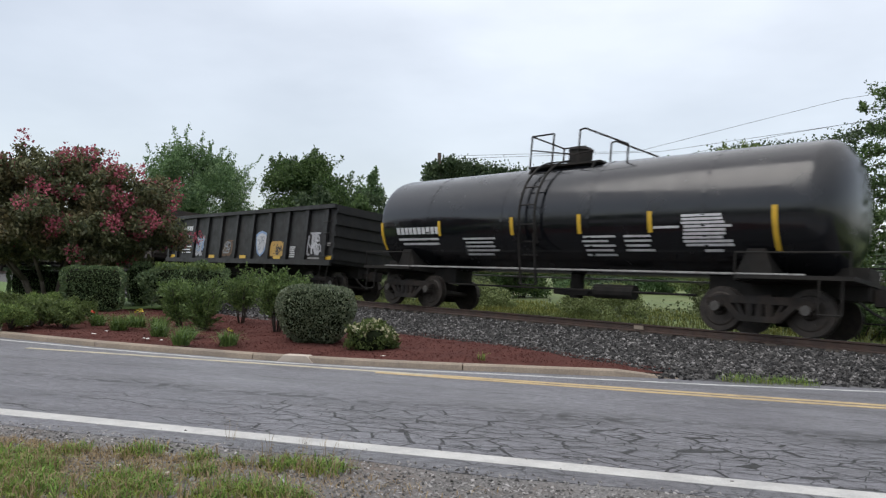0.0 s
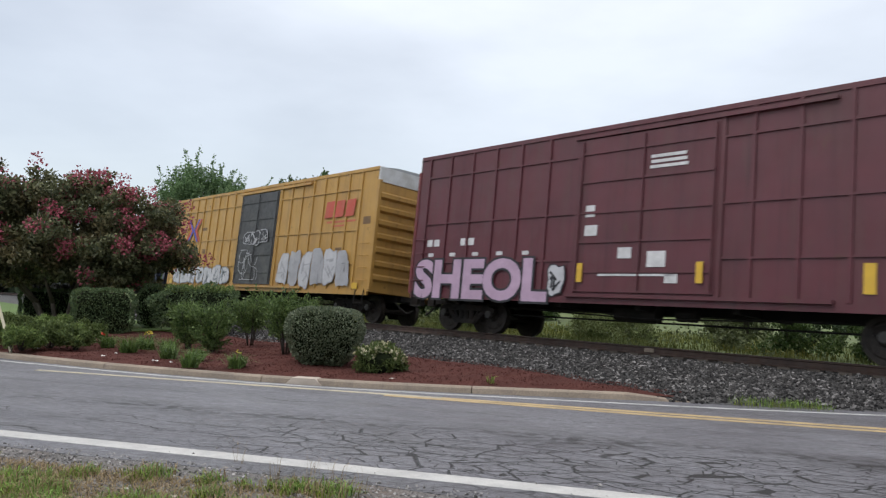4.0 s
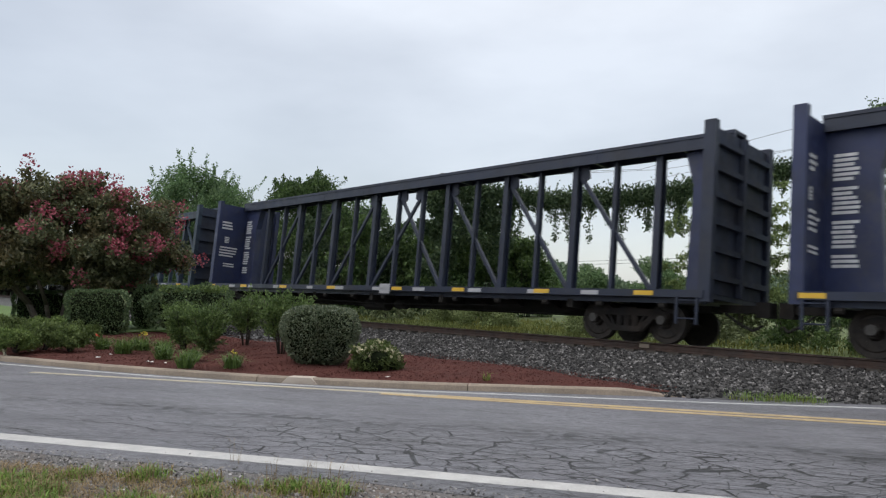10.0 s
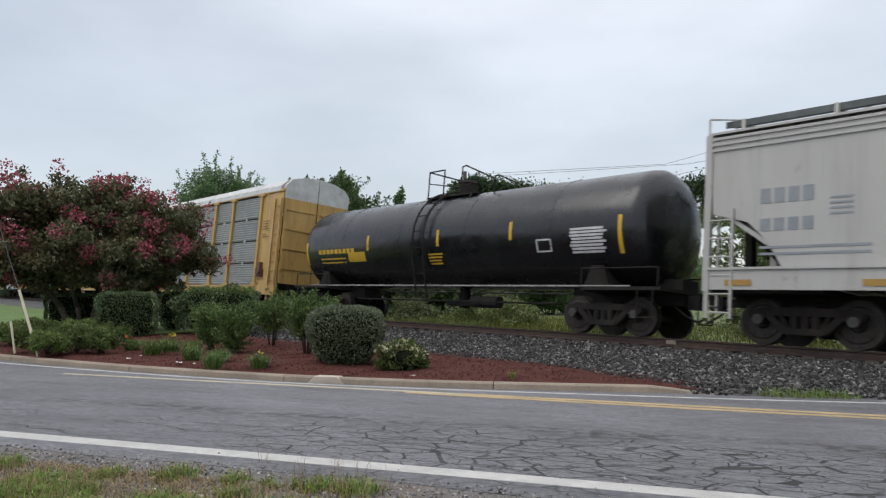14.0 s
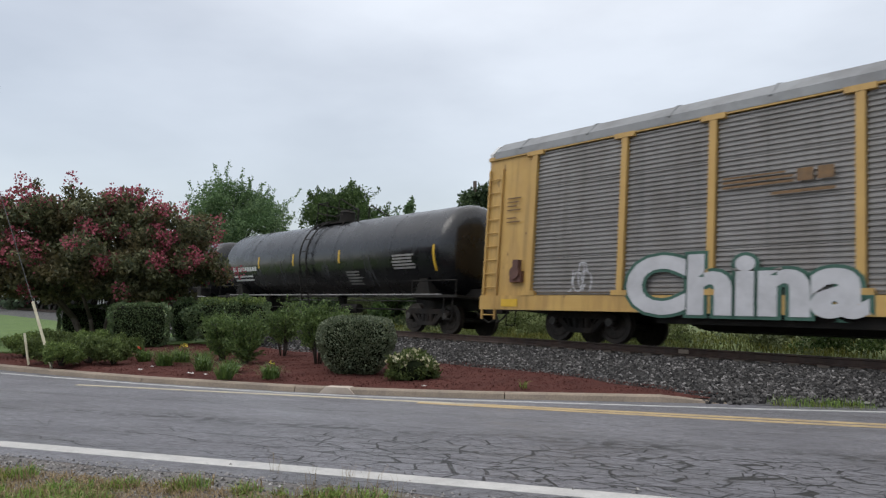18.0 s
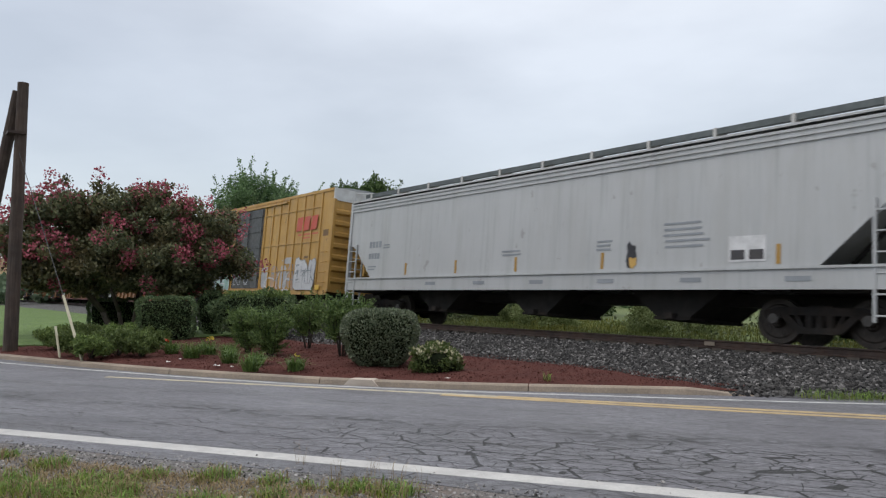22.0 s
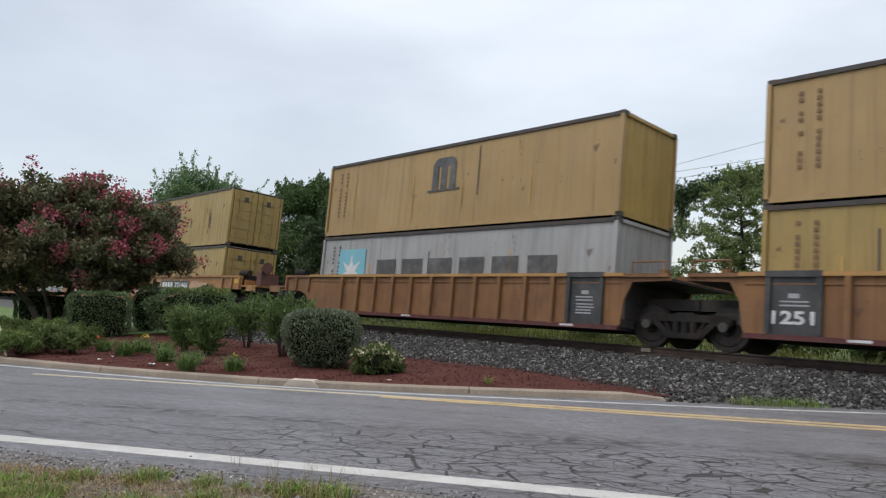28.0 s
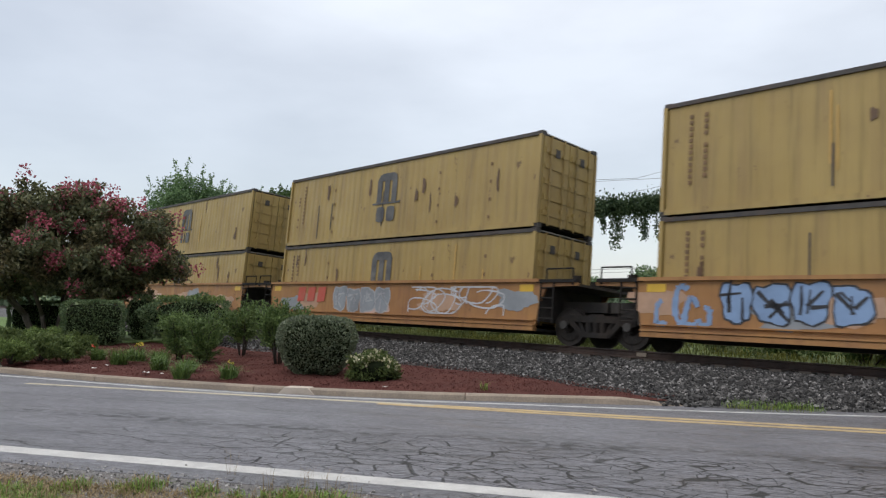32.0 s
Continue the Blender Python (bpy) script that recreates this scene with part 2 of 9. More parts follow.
def asphalt_material():
    m = surface("asphalt worn", (0.170, 0.169, 0.184), (0.132, 0.130, 0.143), rough=0.62, scale=0.55, grime=(0.085, 0.085, 0.085), grime_amount=0.75, grime_scale=0.55, stretch=(0.35, 2.2, 1), fine=0.28, bump=0.35, bump_scale=55)
    n, l = m.node_tree.nodes, m.node_tree.links
    b = n["Principled BSDF"]
    old = b.inputs["Base Color"].links[0].from_socket
    tc = n.new("ShaderNodeTexCoord")
    warp = n.new("ShaderNodeTexNoise")
    warp.inputs["Scale"].default_value, warp.inputs["Detail"].default_value = 3.0, 4
    l.new(tc.outputs["Object"], warp.inputs["Vector"])
    ws = n.new("ShaderNodeVectorMath")
    ws.operation = "SCALE"
    ws.inputs["Scale"].default_value = 0.16
    l.new(warp.outputs["Color"], ws.inputs[0])
    wa = n.new("ShaderNodeVectorMath")
    wa.operation = "ADD"
    l.new(tc.outputs["Object"], wa.inputs[0])
    l.new(ws.outputs[0], wa.inputs[1])
    mp = n.new("ShaderNodeMapping")
    mp.inputs["Scale"].default_value = (2.1, 4.6, 1)
    l.new(wa.outputs[0], mp.inputs[0])
    total = None
    for sc, wide in ((1.0, 0.030), (1.9, 0.020)):
        v = n.new("ShaderNodeTexVoronoi")
        v.feature = "DISTANCE_TO_EDGE"
        v.inputs["Scale"].default_value = sc
        l.new(mp.outputs[0], v.inputs["Vector"])
        r = n.new("ShaderNodeMapRange")
        r.inputs["From Min"].default_value, r.inputs["From Max"].default_value = wide * 0.35, wide
        r.inputs["To Min"].default_value, r.inputs["To Max"].default_value = 1, 0
        l.new(v.outputs["Distance"], r.inputs[0])
        if total is None:
            total = r.outputs[0]
        else:
            mx = n.new("ShaderNodeMath")
            mx.operation = "MAXIMUM"
            l.new(total, mx.inputs[0])
            l.new(r.outputs[0], mx.inputs[1])
            total = mx.outputs[0]
    # cracks gather in the wheel tracks
    sep = n.new("ShaderNodeSeparateXYZ")
    l.new(tc.outputs["Object"], sep.inputs[0])
    band = n.new("ShaderNodeValToRGB")
    e = band.color_ramp.elements
    e[0].position, e[0].color = 0.0, (0.25, 0.25, 0.25, 1)
    e[1].position, e[1].color = 1.0, (0.05, 0.05, 0.05, 1)
    for p, c in ((0.06, 0.7), (0.14, 1.0), (0.33, 1.0), (0.41, 0.4), (0.5, 0.08), (0.75, 0.03)):
        x = band.color_ramp.elements.new(p)
        x.color = (c, c, c, 1)
    half = n.new("ShaderNodeMapRange")
    half.inputs["From Min"].default_value, half.inputs["From Max"].default_value = 0.0, 4.2
    l.new(sep.outputs["Y"], half.inputs[0])
    l.new(half.outputs[0], band.inputs[0])
    mask = n.new("ShaderNodeTexNoise")
    mask.inputs["Scale"].default_value, mask.inputs["Detail"].default_value = 0.75, 4
    l.new(tc.outputs["Object"], mask.inputs["Vector"])
    mr = n.new("ShaderNodeMapRange")
    mr.inputs["From Min"].default_value, mr.inputs["From Max"].default_value = 0.29, 0.44
    l.new(mask.outputs[0], mr.inputs[0])
    along = n.new("ShaderNodeMapRange")
    along.inputs["From Min"].default_value, along.inputs["From Max"].default_value = -1.4, 0.9
    along.inputs["To Min"].default_value = 0.12
    l.new(sep.outputs["X"], along.inputs[0])
    for s in (band.outputs[0], mr.outputs[0], along.outputs[0]):
        mm = n.new("ShaderNodeMath")
        mm.operation = "MULTIPLY"
        l.new(total, mm.inputs[0])
        l.new(s, mm.inputs[1])
        total = mm.outputs[0]
    def math2(op, a, c):
        k = n.new("ShaderNodeMath")
        k.operation = op
        for i, v in ((0, a), (1, c)):
            if isinstance(v, (int, float)):
                k.inputs[i].default_value = v
            else:
                l.new(v, k.inputs[i])
        return k.outputs[0]
    vary = n.new("ShaderNodeTexNoise")
    vary.inputs["Scale"].default_value, vary.inputs["Detail"].default_value = 1.7, 3
    l.new(tc.outputs["Object"], vary.inputs["Vector"])
    open_wide = n.new("ShaderNodeMapRange")
    for key, v in (("From Min", 0.36), ("From Max", 0.64), ("To Min", 0.8), ("To Max", 3.6)):
        open_wide.inputs[key].default_value = v
    l.new(vary.outputs[0], open_wide.inputs[0])
    total = math2("MINIMUM", math2("MULTIPLY", total, open_wide.outputs[0]), 1.0)
    # long single cracks that follow the lane
    wob = n.new("ShaderNodeTexNoise")
    wob.inputs["Scale"].default_value, wob.inputs["Detail"].default_value = 0.9, 6
    l.new(tc.outputs["Object"], wob.inputs["Vector"])
    gate = n.new("ShaderNodeTexNoise")
    gate.inputs["Scale"].default_value = 0.7
    l.new(tc.outputs["Object"], gate.inputs["Vector"])
    open_ = math2("GREATER_THAN", gate.outputs[0], 0.44)
    for at, wide in ((0.86, 0.011), (1.15, 0.008), (0.36, 0.008), (3.1, 0.006)):
        off = math2("ABSOLUTE", math2("SUBTRACT", math2("ADD", sep.outputs["Y"], math2("MULTIPLY", wob.outputs[0], 0.9)), at + 0.45), 0)
        total = math2("MAXIMUM", total, math2("MULTIPLY", math2("LESS_THAN", off, wide), open_))
    # a ravelled dark band between the wheel tracks
    rav_map = n.new("ShaderNodeMapping")
    rav_map.inputs["Scale"].default_value = (0.42, 1.3, 1)
    l.new(tc.outputs["Object"], rav_map.inputs[0])
    rav = n.new("ShaderNodeTexNoise")
    rav.inputs["Scale"].default_value, rav.inputs["Detail"].default_value = 1.6, 3
    l.new(rav_map.outputs[0], rav.inputs["Vector"])
    speck_map = n.new("ShaderNodeMapping")
    speck_map.inputs["Scale"].default_value = (3.2, 4.6, 1)
    l.new(tc.outputs["Object"], speck_map.inputs[0])
    speck = n.new("ShaderNodeTexNoise")
    speck.inputs["Scale"].default_value, speck.inputs["Detail"].default_value = 2.0, 4
    l.new(speck_map.outputs[0], speck.inputs["Vector"])
    near_mid = math2("SUBTRACT", 1.0, math2("MULTIPLY", math2("ABSOLUTE", math2("SUBTRACT", sep.outputs["Y"], 1.95), 0), 2.2))
    patch_ = n.new("ShaderNodeMapRange")
    patch_.inputs["From Min"].default_value, patch_.inputs["From Max"].default_value = 0.38, 0.55
    l.new(rav.outputs[0], patch_.inputs[0])
    spot = n.new("ShaderNodeMapRange")
    spot.inputs["From Min"].default_value, spot.inputs["From Max"].default_value = 0.46, 0.55
    l.new(speck.outputs[0], spot.inputs[0])
    ravel = math2("MULTIPLY", math2("MULTIPLY", math2("MAXIMUM", near_mid, 0.0), patch_.outputs[0]), math2("ADD", math2("MULTIPLY", spot.outputs[0], 0.75), 0.25))
    total = math2("MAXIMUM", total, math2("MULTIPLY", ravel, 0.95))
    x = n.new("ShaderNodeMix")
    x.data_type = "RGBA"
    l.new(total, x.inputs[0])
    l.new(old, x.inputs[6])
    x.inputs[7].default_value = (0.013, 0.013, 0.013, 1)
    l.new(x.outputs[2], b.inputs["Base Color"])
    # the rolled surface is worn into fine ripples along the lane, and damp in places
    ripple_map = n.new("ShaderNodeMapping")
    ripple_map.inputs["Scale"].default_value = (1.7, 9.0, 1)
    l.new(tc.outputs["Object"], ripple_map.inputs[0])
    ripple = n.new("ShaderNodeTexNoise")
    ripple.inputs["Scale"].default_value, ripple.inputs["Detail"].default_value, ripple.inputs["Roughness"].default_value = 2.4, 6, 0.7
    l.new(ripple_map.outputs[0], ripple.inputs["Vector"])
    tone = n.new("ShaderNodeMapRange")
    for key, v in (("From Min", 0.34), ("From Max", 0.66), ("To Min", 0.66), ("To Max", 1.2)):
        tone.inputs[key].default_value = v
    l.new(ripple.outputs[0], tone.inputs[0])
    worn = n.new("ShaderNodeVectorMath")
    worn.operation = "SCALE"
    l.new(x.outputs[2], worn.inputs[0])
    l.new(tone.outputs[0], worn.inputs["Scale"])
    l.new(worn.outputs[0], b.inputs["Base Color"])
    damp = n.new("ShaderNodeMapRange")
    for key, v in (("From Min", 0.42), ("From Max", 0.66), ("To Min", 0.64), ("To Max", 0.36)):
        damp.inputs[key].default_value = v
    l.new(rav.outputs[0], damp.inputs[0])
    l.new(damp.outputs[0], b.inputs["Roughness"])
    bp = n.new("ShaderNodeBump")
    bp.invert = True
    bp.inputs["Strength"].default_value, bp.inputs["Distance"].default_value = 0.8, 0.02
    l.new(math2("SUBTRACT", total, math2("MULTIPLY", ripple.outputs[0], 0.5)), bp.inputs["Height"])
    first = b.inputs["Normal"].links[0].from_socket
    l.new(first, bp.inputs["Normal"])
    l.new(bp.outputs[0], b.inputs["Normal"])
    return m


asphalt = asphalt_material()
field_green = surface("field grass", (0.125, 0.165, 0.05), (0.09, 0.125, 0.038), rough=0.95, scale=0.35, grime=(0.17, 0.16, 0.07), grime_amount=0.5, grime_scale=0.2, fine=0.3)
lawn_green = surface("lawn", (0.105, 0.168, 0.04), (0.08, 0.135, 0.033), rough=0.95, scale=0.5, fine=0.35, bump=0.6, bump_scale=60)
shoulder_dirt = surface("shoulder gravel dirt", (0.17, 0.163, 0.158), (0.125, 0.117, 0.11), rough=0.95, scale=1.3, grime=(0.15, 0.095, 0.06), grime_amount=0.5, grime_scale=1.0, fine=0.45, bump=0.7, bump_scale=70)
mulch = surface("red mulch", (0.100, 0.040, 0.033), (0.078, 0.032, 0.027), rough=0.95, spec=0.08, scale=1.4, fine=0.4, bump=0.9, bump_scale=45)
ballast_dust = surface("ballast dust", (0.10, 0.10, 0.10), (0.065, 0.063, 0.06), rough=0.95, scale=2.0, fine=0.5, bump=1.0, bump_scale=35)
kerb_concrete = surface("kerb concrete", (0.31, 0.25, 0.19), (0.24, 0.195, 0.15), rough=0.85, scale=1.2, grime=(0.17, 0.14, 0.12), grime_amount=0.6, grime_scale=2.5, fine=0.15, piece=0.07, bump=0.3)
pale_concrete = surface("pale concrete", (0.52, 0.45, 0.38), (0.44, 0.37, 0.31), rough=0.85, scale=3, grime=(0.3, 0.25, 0.2), grime_amount=0.5)
line_white = surface("road paint white", (0.52, 0.51, 0.485), (0.42, 0.41, 0.39), rough=0.65, scale=2.5, grime=(0.27, 0.27, 0.27), grime_amount=0.55, grime_scale=3.5, fine=0.12)
line_old = surface("road paint old white", (0.50, 0.50, 0.49), (0.40, 0.40, 0.39), rough=0.7, scale=2.5, grime=(0.2, 0.2, 0.2), grime_amount=0.8, grime_scale=3.5)
line_pale = surface("road paint bleached", (0.47, 0.41, 0.29), (0.38, 0.34, 0.26), rough=0.7, scale=2.5, grime=(0.24, 0.22, 0.19), grime_amount=0.8, grime_scale=2.5, fine=0.15)
line_yellow = surface("road paint yellow", (0.47, 0.345, 0.175), (0.39, 0.29, 0.155), rough=0.65, scale=2.5, grime=(0.25, 0.19, 0.12), grime_amount=0.7, grime_scale=2.5, fine=0.15)
rail_rust = surface("rail rust", (0.060, 0.034, 0.024), (0.04, 0.025, 0.02), rough=0.75, scale=3, grime=(0.03, 0.024, 0.02), grime_amount=0.5)
rail_head = surface("rail head", (0.20, 0.19, 0.18), rough=0.35, metal=0.9)
tie_wood = surface("creosoted tie", (0.05, 0.042, 0.036), (0.075, 0.062, 0.05), rough=0.9, scale=5, piece=0.2)

KERB = [(-34, -2.5), (-26, 0.05), (-22, 1.27), (-18.54, 2.34), (-16.33, 3.07), (-14.46, 3.74), (-13.1, 4.28), (-11.94, 4.83), (-11.02, 5.29), (-10.22, 5.70), (-9.1, 6.42), (-7.98, 7.25), (-7.07, 8.05), (-5.86, 9.12), (-5.38, 9.52), (-5.16, 9.70)]


def foot(x):
    """Where the ballast ends towards the road."""
    return 9.95 if x < -6.6 else min(13.0, 9.68 + (x + 5.38) * 0.8) if x > -5.38 else 9.95 + (x + 6.6) * (-0.27 / 1.22)


def ballast_z(x, y):
    f = foot(x)
    pts = [(f - 0.25, 0.0), (f + 0.2, 0.05), (f + 1.2, 0.09), (13.7, 0.15), (14.3, 0.165), (15.4, 0.09), (16.8, 0.0), (18.4, -0.06)]
    for (a, p), (b, q) in zip(pts, pts[1:]):
        if y <= b:
            return p + (q - p) * max(0, (y - a) / (b - a))
    return -0.06


def mulch_z(x, y):
    return 0.105 + 0.04 * noise.noise(Vector((x * 0.5, y * 0.5, 0))) + 0.03 * noise.noise(Vector((x * 2, y * 2, 3)))


def sheet(name, outline, z, material, depth=0.0):
    bm = bmesh.new()
    top = [bm.verts.new((x, y, z)) for x, y in outline]
    f = bm.faces.new(top)
    if f.normal.z < 0:
        f.normal_flip()
    if depth:
        low = [bm.verts.new((x, y, z - depth)) for x, y in outline]
        for k in range(len(top)):
            j = (k + 1) % len(top)
            bm.faces.new((top[k], low[k], low[j], top[j]))
    bmesh.ops.triangulate(bm, faces=bm.faces)
    return part(name, bm, material)


bm = bmesh.new()
box(bm, -900, 900, -500, 1200, -0.8, -0.06)
tagged(part("ground", bm, field_green), "flat green field that runs to the horizon", "ground", kind="structure")

edge = [(x, y + 0.06) for x, y in KERB] + [(x, foot(x) + 0.35) for x in (-5.0, -4.0, -3.0, -2.0, -1.0, 1.0, 40.0)]
near = [road_xy(60, -0.42)] + [road_xy(u, -0.42 + 0.10 * noise.noise(Vector((u * 0.8, 1, 0)))) for u in np.arange(14, -9, -0.5)] + [road_xy(-30, -0.42)]
road = tagged(sheet("road", edge + near, 0.0, asphalt, 0.05), "cracked weathered grey asphalt road", "road", kind="structure")
# the road's surface is laid out along its own direction
inv = pose(R0.x, R0.y, 0, rz=ROAD_DIR)
road.data.transform(inv.inverted())
road.matrix_basis = inv
outline = [road_xy(60, -0.3), road_xy(-40, -0.3), road_xy(-40, -30), road_xy(60, -30)]
tagged(sheet("shoulder", outline, -0.004, shoulder_dirt, 0.04), "grey gravel and dirt shoulder beside the road", "shoulder", kind="structure")


def stripe(name, pts, wide, z, material, label):
    bm = bmesh.new()
    prev = None
    for k, p in enumerate(pts):
        a, b = pts[max(0, k - 1)], pts[min(len(pts) - 1, k + 1)]
        d = (Vector(b) - Vector(a)).normalized()
        q = Vector((-d.y, d.x)) * wide / 2
        row = [bm.verts.new((p[0] + s * q.x, p[1] + s * q.y, zz)) for s, zz in ((1, z), (-1, z), (-1, z - 0.006), (1, z - 0.006))]
        if prev:
            for i in range(4):
                bm.faces.new((prev[i], prev[(i + 1) % 4], row[(i + 1) % 4], row[i]))
        else:
            bm.faces.new(row)
        prev = row
    bm.faces.new(prev[::-1])
    tagged(part(name, bm, material), label, "road marking", kind="structure")


stripe("edge_line_near", [road_xy(u, -0.0035 * max(0, -u - 2) ** 1.6 - 0.0) for u in np.arange(-16, 30, 1.0)], 0.215, 0.004, line_white, "solid white painted edge line")
stripe("center_line_1", [road_xy(u, 4.13) for u in np.arange(0.2, 30, 1.0)], 0.13, 0.004, line_yellow, "worn yellow painted line")
stripe("center_line_3", [road_xy(u, 4.13 + 0.004 * (u - 0.2)) for u in np.arange(-6.8, 0.3, 1.0)], 0.12, 0.004, line_pale, "bleached pale yellow painted line")
stripe("center_line_2", [road_xy(u, 3.93 + 0.022 * max(0, 3.4 - u)) for u in np.arange(-0.6, 30, 1.0)], 0.115, 0.004, line_yellow, "worn yellow painted line")
far = [(-26, -0.35), (-22, 0.85), (-17.67, 2.16), (-15.03, 3.24), (-13.01, 4.12), (-11.79, 4.69), (-10.3, 5.46), (-9.0, 6.28), (-7.82, 7.12), (-5.99, 8.52), (-4.61, 9.58), (-3.18, 10.80), (-1.8, 12.0), (0.0, 13.4)]
stripe("edge_line_far", far, 0.085, 0.004, line_old, "thin faded white edge line along the kerb")

# kerb, stone by stone
kerb = tagged(new("kerb"), "tan concrete kerb along the planting bed", "kerb", kind="structure")
run, acc = [], 0.0
dense = []
for (x0, y0), (x1, y1) in zip(KERB, KERB[1:]):
    n = max(1, int(math.hypot(x1 - x0, y1 - y0) / 0.25))
    dense += [(x0 + (x1 - x0) * k / n, y0 + (y1 - y0) * k / n) for k in range(n)]
dense.append(KERB[-1])
for _ in range(3):
    dense = [dense[0]] + [((a[0] + 2 * b[0] + c[0]) / 4, (a[1] + 2 * b[1] + c[1]) / 4) for a, b, c in zip(dense, dense[1:], dense[2:])] + [dense[-1]]
STONE = 12
for k in range(0, len(dense) - 1, STONE):
    seg = dense[k:k + STONE + 1]
    bm, prev = bmesh.new(), None
    for i, p in enumerate(seg):
        j = k + i
        a, b = dense[max(0, j - 1)], dense[min(len(dense) - 1, j + 1)]
        d = (Vector(b) - Vector(a)).normalized()
        if i == 0:
            p = Vector(p) + d * 0.007
        if i == len(seg) - 1:
            p = Vector(p) - d * 0.007
        q = Vector((-d.y, d.x))
        left = (len(dense) - 1 - j) * 0.25
        hgt = 0.092 * min(1, max(0.12, left / 0.7))
        prof = [(-0.03, -0.04), (0.0, hgt * 0.78), (0.035, hgt), (0.15, hgt), (0.16, -0.04)]
        row = [bm.verts.new((p[0] + q.x * o, p[1] + q.y * o, z)) for o, z in prof]
        if prev:
            for i2 in range(5):
                bm.faces.new((prev[i2], prev[(i2 + 1) % 5], row[(i2 + 1) % 5], row[i2]))
        else:
            bm.faces.new(row)
        prev = row
    bm.faces.new(prev[::-1])
    part("kerb_stone", bm, kerb_concrete, kerb)
bm = bmesh.new()
prism(bm, [(-0.30, 0.0), (0.30, 0.0), (0.19, 0.10), (-0.19, 0.10)], "y", -0.05, 0.17)
part("drain_block", bm, pale_concrete, kerb, "pale concrete drain block", at=pose(-9.62, 6.10, 0, rz=34))

# planting bed and lawn
back = [(-5.5, 9.80), (-6.4, 10.05), (-7.64, 10.3), (-9.8, 10.45), (-12.0, 10.2), (-15.0, 9.9), (-18.0, 9.6), (-20.6, 9.2), (-21.4, 8.0), (-21.2, 6.6), (-21.0, 5.0), (-20.6, 4.0), (-21.4, 2.6), (-22.5, 1.6)]
bed_outline = [(x - 0.12, y + 0.12) for x, y in KERB[2:]] + back


def inside(x, y, poly):
    c = False
    for (ax, ay), (bx, by) in zip(poly, poly[1:] + poly[:1]):
        if (ay > y) != (by > y) and x < (bx - ax) * (y - ay) / (by - ay) + ax:
            c = not c
    return c


def draped(name, outline, step, zfun, material):
    """A sheet with small relief inside an outline, with a skirt."""
    bm = bmesh.new()
    f = bm.faces.new([bm.verts.new((x, y, 0)) for x, y in outline])
    bmesh.ops.triangulate(bm, faces=[f])
    for _ in range(40):
        long = [e for e in bm.edges if e.calc_length() > step]
        if not long:
            break
        bmesh.ops.subdivide_edges(bm, edges=long, cuts=1)
        bmesh.ops.triangulate(bm, faces=[g for g in bm.faces if len(g.verts) > 3])
    rim = {v for e in bm.edges if e.is_boundary for v in e.verts}
    for v in bm.verts:
        v.co.z = zfun(v.co.x, v.co.y) if v not in rim else zfun(v.co.x, v.co.y) - 0.06
    return part(name, bm, material, smooth=True)


tagged(draped("planting_bed", bed_outline, 0.7, mulch_z, mulch), "planting bed of red-brown shredded mulch", "planting bed", kind="structure")
lawn_outline = [(-22.3, 1.7), (-21.2, 2.7), (-20.4, 4.0), (-20.8, 5.1), (-21.0, 6.7), (-21.2, 8.2), (-22, 9.9), (-60, 10.2), (-140, 9.5), (-140, -60), (-40, -4.2), (-26, 0.2)]
tagged(sheet("lawn", lawn_outline, 0.115, lawn_green, 0.2), "bright mown green lawn beside the tracks", "lawn", kind="structure")

# ballast bank and its stones
bm = bmesh.new()
cols = list(np.arange(-44, 8.1, 0.8))
cols = [-660, -400, -160, -110, -80, -60] + cols + [20, 60, 580]
grid = []
for x in cols:
    f = foot(x)
    ys = [f - 0.25 + (14.3 - f + 0.25) * k / 10 for k in range(11)] + [14.9, 15.5, 16.1, 16.8, 17.6, 18.4]
    grid.append([bm.verts.new((x, y, ballast_z(x, y) + (0.018 * noise.noise(Vector((x, y * 2, 5))) if y < 14 else 0))) for y in ys])
for a, b in zip(grid, grid[1:]):
    for k in range(len(a) - 1):
        bm.faces.new((a[k], b[k], b[k + 1], a[k + 1]))
tagged(part("ballast_bank", bm, ballast_dust, smooth=True), "grey crushed-stone ballast bank under the track", "ballast", kind="structure")


